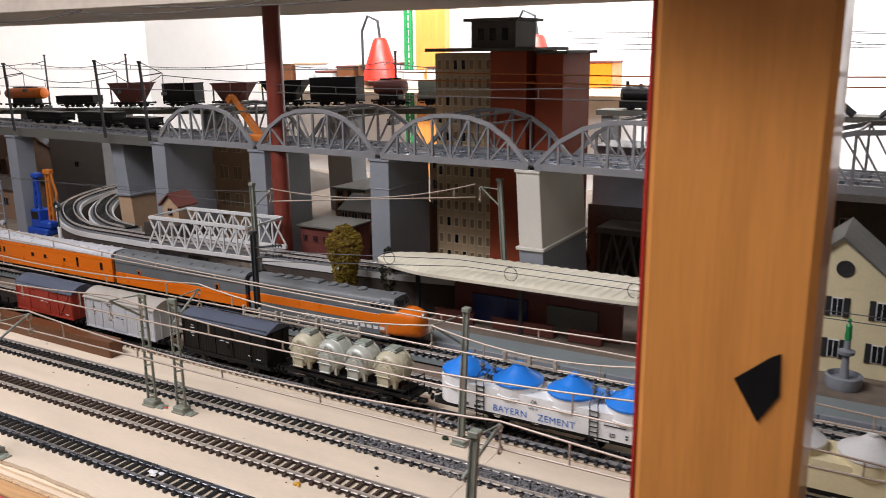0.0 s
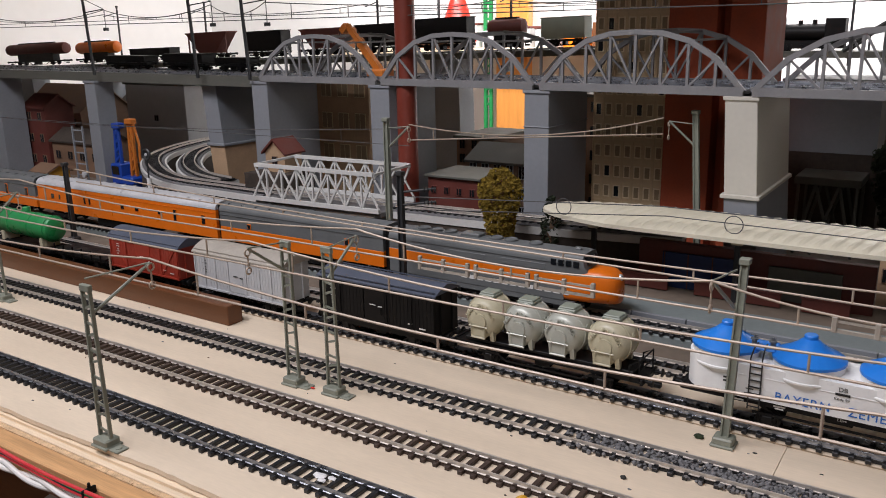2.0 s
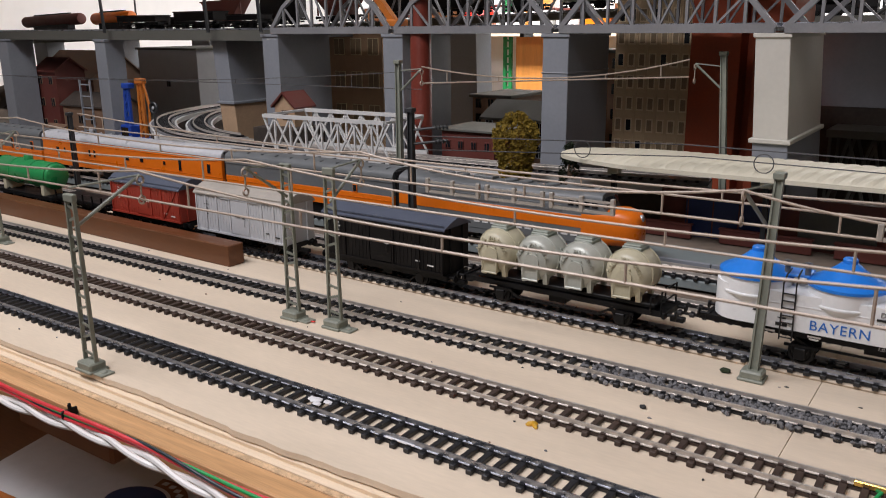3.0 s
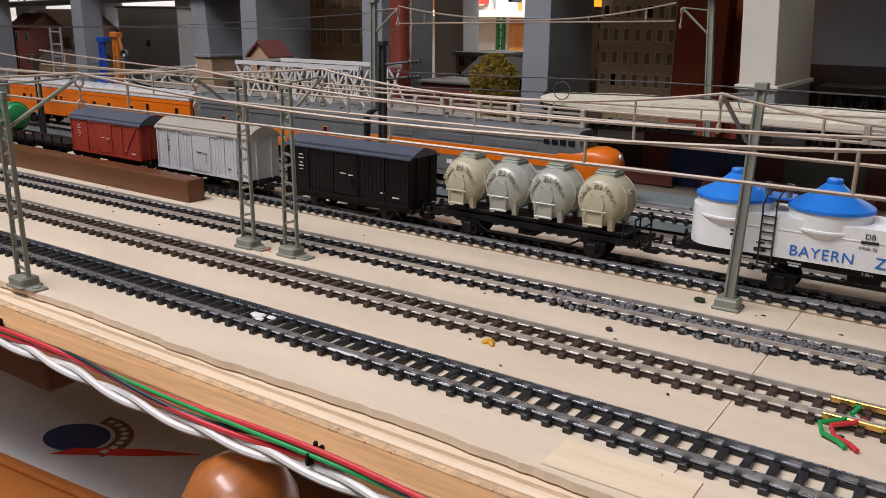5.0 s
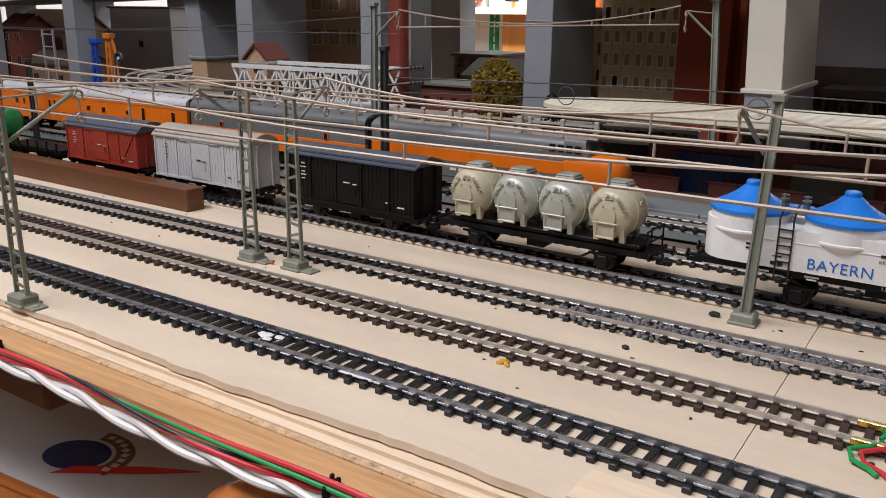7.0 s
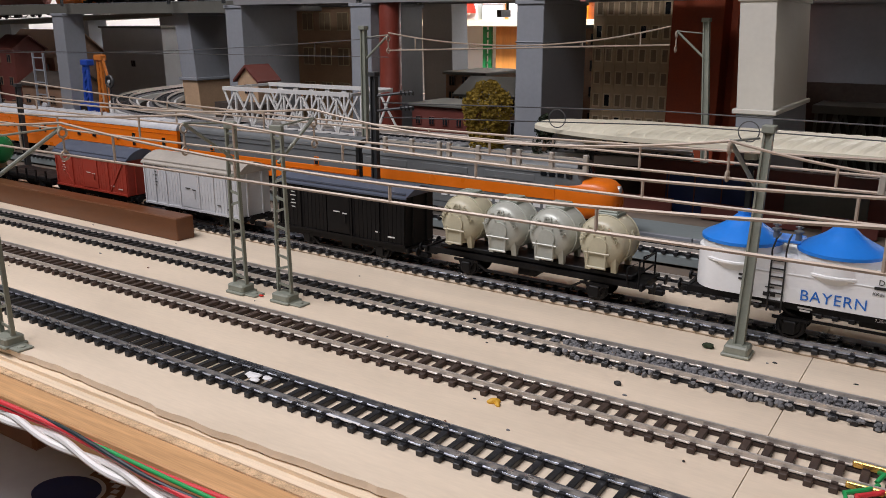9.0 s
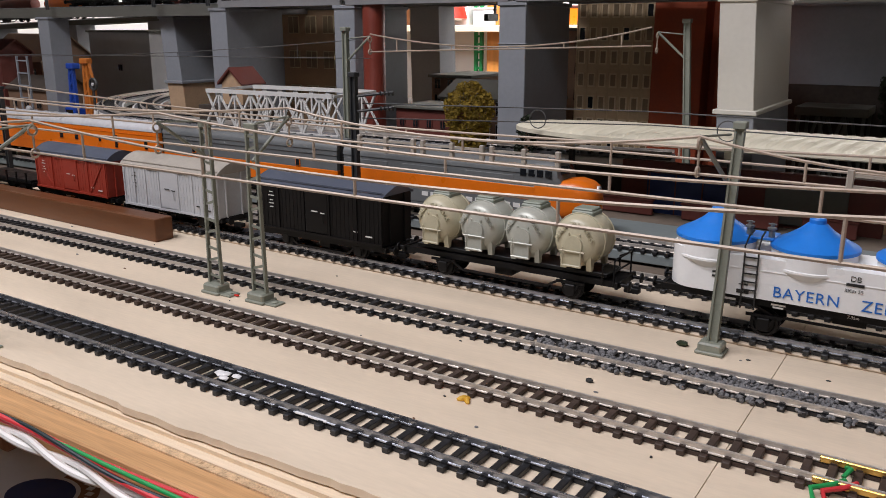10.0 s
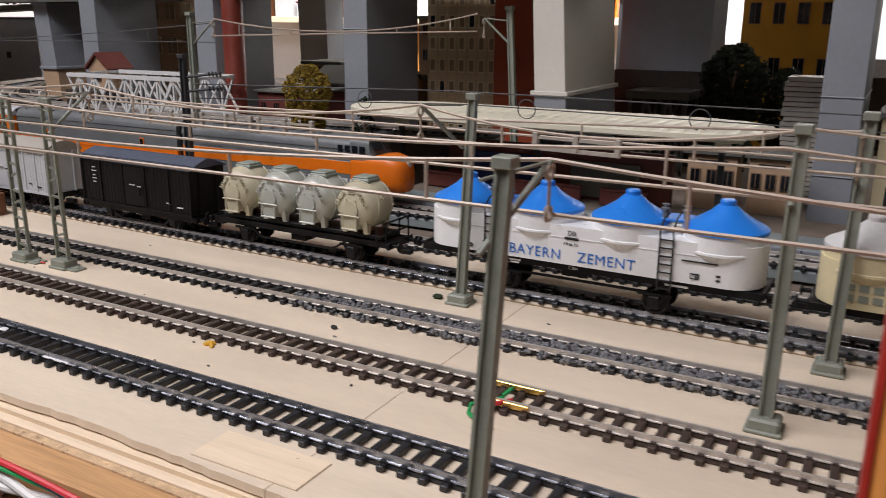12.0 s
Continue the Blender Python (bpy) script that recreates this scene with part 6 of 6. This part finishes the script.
# orange excavator arm standing on the viaduct span
e = base("excavator_arm", pose(-0.415, 0.545, 0.1925), "orange excavator with a raised bent arm on the bridge", "excavator")
part("base", box(bmesh.new(), -0.014, 0.014, -0.012, 0.012, 0, 0.012, bevel=0.002), M["crane_orange"], e)
bm = bmesh.new()
beam(bm, (0.0, 0, 0.010), (-0.030, 0, 0.044), 0.009, 0.008)
part("boom", bm, M["crane_orange"], e)
bm = bmesh.new()
beam(bm, (-0.030, 0, 0.044), (-0.050, 0, 0.066), 0.007, 0.006)
beam(bm, (-0.050, 0, 0.066), (-0.058, 0, 0.058), 0.010, 0.008)
part("stick", bm, M["crane_orange"], e)
# masts of the upper line
for x in (-1.62, -1.30, -0.80, -0.50):
    e = plain_mast(pose(x, 1.045, 0.175), 0.145, "thin dark mast of the upper line", mat="mast_dark", w=0.003, foot=False, group="upper line masts")
    bm = bmesh.new()
    tube(bm, [(0, 0, 0.13), (0.0, -0.04, 0.12)], 0.001)
    part("bracket_arm", bm, M["mast_dark"], e)
    part("bracket", box(bmesh.new(), -0.004, 0.004, -0.030, 0.004, 0, 0.012), M["mast_dark"], e)
# far black arched bridge, steam engine and masts to the right
e = base("far_bridge", pose(0.30, 1.20, 0.205), "black arched bridge on tall legs at the back", "bridge")
part("deck", box(bmesh.new(), -0.42, 0.60, -0.03, 0.03, -0.010, 0.0), M["tower_dark"], e)
for x in (-0.40, -0.20, 0.15, 0.50):
    part("leg", box(bmesh.new(), x - 0.012, x + 0.012, -0.02, 0.02, -0.207, -0.010), M["pier"], e)
for y in (-0.028, 0.028):
    for c0 in (-0.12, 0.22):
        bm = bmesh.new()
        pts = [(c0 - 0.15 + 0.30 * i / 10, y, 0.070 * (1 - (-1 + i / 5) ** 2)) for i in range(11)]
        tube(bm, pts, 0.004, 6)
        part("arch", bm, M["mast_dark"], e)
        for i in range(1, 10):
            bm = bmesh.new()
            beam(bm, (pts[i][0], y, 0), pts[i], 0.003)
            part("hanger", bm, M["mast_dark"], e)
e = base("steam_engine", pose(-0.03, 1.20, 0.205), "small black steam engine on the far bridge", "locomotive")
bm = bmesh.new()
lathe(bm, [(0, -0.05), (0.013, -0.048), (0.0135, 0.03), (0, 0.03)], pose(0, 0, 0.030, 0, 90, 0), 20)
part("boiler", bm, M["wagon_black"], e, smooth=True)
part("cab", box(bmesh.new(), 0.028, 0.058, -0.015, 0.015, 0.012, 0.052, bevel=0.001), M["wagon_black"], e)
bm = bmesh.new()
for x, h in ((-0.038, 0.054), (-0.012, 0.049), (0.010, 0.050)):
    lathe(bm, [(0.004, 0.040), (0.0035, h), (0.0045, h), (0, h)], pose(x, 0, 0), 12)
part("chimney", bm, M["wagon_black"], e)
part("chassis", box(bmesh.new(), -0.05, 0.058, -0.012, 0.012, 0.004, 0.017), M["wagon_black"], e)
wheels(e, (-0.03, 0.0, 0.03), z=-0.001)
for x in (0.03, 0.30, 0.50):
    e = plain_mast(pose(x, 1.24, 0.18), 0.185, "thin dark mast at the far bridge", mat="mast_dark", w=0.003, foot=False, group="upper line masts")
    part("bracket", box(bmesh.new(), -0.004, 0.004, -0.014, 0.004, 0.012, 0.024), M["mast_dark"], e)
    bm = bmesh.new()
    tube(bm, [(0, 0, 0.15), (0.03, -0.03, 0.145)], 0.001)
    part("bracket_arm", bm, M["mast_dark"], e)
for z, yy in ((0.318, 1.21), (0.340, 1.21)):
    wire("thin wire of the far upper line", (-0.2, yy, z), (0.9, yy, z), 0.010, 0.014, r=0.0008, mat="wire_dark", droppers=10)
for a, b in ((-2.2, -1.62), (-1.62, -1.30), (-1.30, -0.80), (-0.80, -0.50), (-0.50, -0.2)):
    wire("thin wire of the upper goods line", (a, 1.005, 0.285), (b, 1.005, 0.285), 0.012, 0.015, r=0.0008, mat="wire_dark", droppers=4)
for y, z in ((0.585, 0.290), (0.575, 0.280)):
    e = base("overhead_wire", pose(-0.2, y, z), "thin orange-brown wire strung past the tower", "overhead wire", "overhead wires")
    bm = bmesh.new()
    tube(bm, [(0, 0, 0.004), (0.4, 0, -0.001), (1.0, 0, 0.004)], 0.0008, 6)
    part("contact_wire", bm, M["crane_orange"], e)

# ---- things by the far white wall ----
e = base("wooden_upright", pose(-1.335, 2.60, R["z0"]), "yellow pine upright by the far wall with green trellis", "upright")
part("board", box(bmesh.new(), -0.070, 0.070, -0.02, 0.02, 0, R["z1"] - R["z0"], bevel=0.003), M["post"], e)
for x in (-0.125, -0.100):
    part("trellis_rail", box(bmesh.new(), x - 0.006, x + 0.006, -0.012, 0.0, 0, R["z1"] - R["z0"]), M["tank_green"], e)
for i in range(40):
    part("trellis_rung", box(bmesh.new(), -0.125, -0.100, -0.010, -0.002, 0.9 + i * 0.03, 0.908 + i * 0.03), M["tank_green"], e)
for x, y, z in ((-1.560, 2.55, 0.20), (-0.85, 2.55, 0.20)):
    e = base("hanging_lamp", pose(x, y, z), "red conical lamp shade hanging by the far wall", "lamp", "red lamps")
    bm = bmesh.new()
    lathe(bm, [(0.080, 0.0), (0.078, 0.012), (0.030, 0.16), (0.022, 0.17), (0.0, 0.172)], None, 28)
    part("shade", bm, M["red"], e, smooth=True)
    bm = bmesh.new()
    tube(bm, [(0, 0, 0.17), (-0.01, 0, 0.24), (-0.06, 0, 0.26), (-0.09, 0, 0.20), (-0.09, 0, 0.05), (-0.06, 0.10, 0.02), (-0.06, 0.20, 0.02)], 0.006)
    part("bracket", bm, M["mast_dark"], e)
    bm = bmesh.new()
    lathe(bm, [(0, -0.012), (0.055, -0.006), (0.060, 0.002), (0, 0.004)], None, 20)
    part("bulb_cover", bm, M["white"], e, smooth=True)
slab("wall_shelf", (-2.2, -0.5, 2.50, 2.75, 0.150, 0.175), M["palewood"], "", bevel=0.002)
for k in range(14):
    x = -2.1 + k * 0.115
    e = base("storage_box", pose(x, 2.62, 0.175), "small storage box on the wall shelf", "box", "boxes on the wall shelf")
    hh = random.uniform(0.05, 0.10)
    part("body", box(bmesh.new(), -0.045, 0.045, -0.06, 0.06, 0, hh, bevel=0.002), M[random.choice(("paper", "house_tan", "brown", "wagon_grey", "orange"))], e)
    part("lid", box(bmesh.new(), -0.048, 0.048, -0.063, 0.063, hh, hh + 0.008, bevel=0.002), M[random.choice(("paper", "house_tan", "maroon"))], e)

# loose wires hanging along the front of the shelf
for k, (xa, xb2, z, sag) in enumerate(((-0.95, -0.62, 0.383, 0.012), (-0.66, -0.28, 0.383, 0.009), (-0.50, -0.02, 0.384, 0.006), (-0.25, 0.30, 0.384, 0.005))):
    bm = bmesh.new()
    tube(bm, [(xa + (xb2 - xa) * i / 24, 0.4185 + 0.002 * math.sin(i * 0.9 + k), z - 4 * sag * (i / 24) * (1 - i / 24) + 0.0012 * noise.noise((i * 0.5, k * 7, 0))) for i in range(25)], 0.0008, 6)
    tagged(obj("loose_wire", bm, M["wire_dark"]), "thin dark wire sagging under the shelf edge", "wire", "wires under the shelf")
# ---- pine post that holds the shelf's front ----
e = base("shelf_post", pose(0, 0, 0), "varnished pine post with a red-painted side", "post")
PXA, PXB, PYA, PYB = 0.3375, 0.4045, -0.050, -0.004
part("post", box(bmesh.new(), PXA, PXB, PYA, PYB, R["z0"], 0.384, bevel=0.003), M["post"], e)
part("red_side", box(bmesh.new(), PXA - 0.0016, PXA - 0.0002, PYA + 0.002, PYB - 0.002, -0.2, 0.384), M["redpaint"], e)
t = bmesh.new()
out = [(0.3772, 0.1930), (0.3905, 0.2045), (0.3940, 0.2065), (0.3948, 0.1890), (0.3872, 0.1762)]
a = [t.verts.new((x, PYA - 0.0008, z)) for x, z in out]
b = [t.verts.new((x, PYA + 0.0002, z)) for x, z in out]
t.faces.new(a)
for i in range(5):
    t.faces.new((a[(i + 1) % 5], a[i], b[i], b[(i + 1) % 5]))
bmesh.ops.recalc_face_normals(t, faces=t.faces[:])
part("tape_patch", t, M["black"], e, "black tape patch")
slab("shelf_bearer", (0.30, 0.45, -0.10, 0.42, 0.386, 0.405), M["ceil"])

# ---- cables and clutter at the board's front edge ----
e = base("cable_bundle", pose(0, 0, 0), "bundle of white, red, green and black cables along the board edge", "cables")
for name, mat, r, dy, dz, ph in (("cable", "cable_white", 0.0017, -0.0026, -0.0052, 0.0), ("cable", "cable_white", 0.0017, -0.0026, -0.0052, 3.14), ("cable", "cable_red", 0.0013, -0.0005, 0.0022, 1.0), ("cable", "cable_red", 0.0013, -0.0010, -0.0004, 4.0), ("cable", "cable_green", 0.0009, -0.0010, 0.0018, 2.2), ("cable", "cable_black", 0.0009, -0.0012, 0.0014, 5.2)):
    bm = bmesh.new()
    pts = []
    for i in range(520):
        x = -1.2 + i * 0.0036
        sag = 0.0035 * math.sin((x + 0.14) / 0.20 * math.pi) ** 2
        w = 78 if mat == "cable_white" else 17 + 5 * ph
        amp = 0.0018 if mat == "cable_white" else 0.0013
        pts.append((x, -0.0575 + dy + amp * math.cos(w * x + ph) - 0.001 * (mat != "cable_white"), -0.0060 + dz - sag + amp * math.sin(w * x + ph)))
    tube(bm, pts, r, 8)
    part(name, bm, M[mat], e, smooth=True)
for x in (-0.179, 0.043, 0.25, -0.40):
    bm = box(bmesh.new(), x - 0.0010, x + 0.0010, -0.0622, -0.0530, -0.0090, -0.0040, bevel=0.0005)
    box(bm, x - 0.0009, x + 0.0009, -0.0582, -0.0562, -0.0045, -0.0008, bevel=0.0006)
    part("cable_clip", bm, M["black"], e)

# red and green feeder wires at the second track
e = base("feeder_wires", pose(0.2000, 0.064, 0), "red and green feeder wires looping to a rail", "wires")
for mat, o in (("cable_red", 0.0), ("cable_green", -0.004)):
    bm = bmesh.new()
    tube(bm, [(0.006 + o, 0.006, 0.004), (0.003 + o, 0.0, 0.0045), (-0.004 + o, -0.004, 0.003), (-0.002 + o, -0.010, 0.002), (0.004 + o, -0.013, 0.0016), (0.007 + o, -0.016, 0.0012)], 0.0010, 8)
    part("wire", bm, M[mat], e, smooth=True)
bm = bmesh.new()
tube(bm, [(0.001, 0.018, 0.003), (0.003, 0.012, 0.006), (0.001, 0.008, 0.004)], 0.0009, 8)
part("wire", bm, M["cable_green"], e, smooth=True)
for y in (0.075 - 0.0087, 0.075 + 0.0087):
    e = base("rail_joiner", pose(0.2035, y, 0.0024), "brass rail joiner on the second track", "rail joiner", "rail joiners")
    part("joiner", box(bmesh.new(), -0.012, 0.012, -0.0013, 0.0013, 0, 0.0026, bevel=0.0003), M["brass"], e)


def crumb(name, m, mat, label, r, stretch=1.0, flat=1.0):
    t = bmesh.new()
    bmesh.ops.create_icosphere(t, subdivisions=2, radius=r)
    for v in t.verts:
        v.co *= 1 + 0.35 * noise.noise(v.co * 900 + Vector((r * 1e4, 0, 0)))
        v.co.x *= stretch
        v.co.z = max(v.co.z * flat, -r * 0.6)
    ob = tagged(obj(name, t, M[mat]), label, "debris", "debris on the board")
    ob.matrix_world = m
    return ob


crumb("foam_crumb", pose(0.046, 0.0585, 0.0009, 0, 0, 40), "yellow", "yellow crumb of foam lying by the second track", 0.0015, 2.0)
crumb("foam_crumb", pose(0.0485, 0.0575, 0.0008, 0, 0, -50), "yellow", "yellow crumb of foam lying by the second track", 0.0013, 1.8)
crumb("stone", pose(0.086, 0.108, 0.0009), "ink", "small black stone lying on the board", 0.0014, 1.4)
crumb("stone", pose(0.195, 0.0555, 0.0005), "ink", "small dark speck lying on the board", 0.0009, 1.3)
crumb("stone", pose(0.200, 0.058, 0.0005), "ink", "small dark speck lying on the board", 0.0008, 1.5)
crumb("stone", pose(0.135, 0.0545, 0.0004), "ink", "small dark speck lying on the board", 0.0006)
for i in range(26):
    crumb("dust_speck", pose(random.uniform(-0.5, 0.3), random.choice((random.uniform(0.031, 0.058), random.uniform(0.092, 0.12), random.uniform(0.155, 0.18), random.uniform(-0.02, -0.004))), 0.0002), random.choice(("ink", "brown", "gravel")), "tiny dark speck of dust on the board", random.uniform(0.0003, 0.0006), random.uniform(1, 3))
crumb("moss_tuft", pose(0.1085, 0.179, 0.0012), "leaf_dark", "small green moss tuft at the mast's foot", 0.0026, 1.3, 0.6)
crumb("red_scrap", pose(-0.152, 0.108, 0.001), "red", "small red scrap between the mast feet", 0.0010, 2.0, 0.5)
for x, y, w, d in ((-0.063, 0.0150, 0.0045, 0.003), (-0.055, 0.0165, 0.003, 0.0028), (-0.059, 0.0120, 0.003, 0.002)):
    crumb("paint_blob", pose(x, y, 0.0030), "chalk", "dried white paint blob between the rails", w * 0.7, 1.5, 0.3)
for x, y in ((0.0056, 0.0243), (0.0035, 0.0040)):
    tagged(slab("paint_smear", (x - 0.009, x + 0.009, y - 0.0011, y + 0.0011, 0.0027, 0.0036), M["chalk"], "white paint smear along the rail foot", kind="", category="paint", bevel=0.0003), group="paint marks")
slab("paper_patch", (0.118, 0.168, -0.0245, -0.004, 0.0002, 0.0006), M["palewood"], "torn paper patch glued to the board", kind="", category="patch")

# ---- under the board ----
e = base("cabinet", pose(0, 0, 0), "orange-brown varnished cabinet below the layout board", "cabinet")
part("body", box(bmesh.new(), -0.90, -0.02, -0.045, 0.26, R["z0"], -0.135, bevel=0.002), M["shade_wood"], e)
bm = box(bmesh.new(), -0.42, 0.42, -0.016, 0.016, -0.016, 0.016, bevel=0.004)
o = part("front_rail", bm, M["furniture"], e)
o.matrix_basis = pose(-0.46, -0.052, -0.150, 0, -3, 2)
bm = box(bmesh.new(), -0.42, 0.42, -0.004, 0.004, -0.005, 0.005, bevel=0.002)
o = part("moulding", bm, M["furniture"], e)
o.matrix_basis = pose(-0.46, -0.034, -0.137, 0, -3, 2)
e = base("printed_carton", pose(-0.245, 0.025, -0.134, 0, 0, 14), "white printed carton lying under the board", "carton")
part("carton", box(bmesh.new(), -0.150, 0.115, -0.070, 0.10, 0, 0.004, bevel=0.0008), M["paper"], e)
t = bmesh.new()
a = [t.verts.new((-0.010 + 0.024 * math.cos(k * math.tau / 28), 0.0 + 0.018 * math.sin(k * math.tau / 28), 0.0043)) for k in range(28)]
t.faces.new(a)
part("printed_oval", t, M["navy"], e)
t = bmesh.new()
o2 = [(math.cos(radians(k)), math.sin(radians(k))) for k in range(-30, 100, 10)]
a = [t.verts.new((-0.010 + 0.040 * c, 0.031 * s, 0.0044)) for c, s in o2]
b = [t.verts.new((-0.010 + 0.027 * c, 0.0205 * s, 0.0044)) for c, s in o2]
for i in range(len(a) - 1):
    t.faces.new((a[i], a[i + 1], b[i + 1], b[i]))
part("printed_band", t, M["shade_wood"], e)
for k in range(-20, 90, 14):
    c, s = math.cos(radians(k)), math.sin(radians(k))
    part("lettering_bar", box(bmesh.new(), -0.010 + 0.0335 * c - 0.0024, -0.010 + 0.0335 * c + 0.0024, 0.0258 * s - 0.0020, 0.0258 * s + 0.0020, 0.0045, 0.0047), M["paper"], e)
t = bmesh.new()
a = [t.verts.new(p) for p in ((-0.01, -0.025, 0.0045), (0.05, -0.004, 0.0045), (0.085, 0.012, 0.0045), (0.045, 0.004, 0.0045), (0.0, -0.012, 0.0045))]
t.faces.new(a)
part("printed_flash", t, M["red"], e)
e = base("bed_post", pose(-0.001, -0.056, 0.024), "turned orange-brown wooden post knob below the board", "knob")
bm = bmesh.new()
lathe(bm, [(0.012, R["z0"]), (0.012, -0.125), (0.018, -0.120), (0.0205, -0.112), (0.0240, -0.098), (0.0250, -0.080), (0.0235, -0.064), (0.018, -0.053), (0.009, -0.048), (0, -0.047)], None, 32)
part("turned_post", bm, M["furniture"], e, smooth=True)
e = base("wood_block", pose(-0.265, 0.005, 0.013), "rough brown wooden block under the board", "block")
part("block", box(bmesh.new(), -0.06, 0.05, -0.02, 0.06, -0.085, -0.0305, bevel=0.002), M["shade_wood"], e)
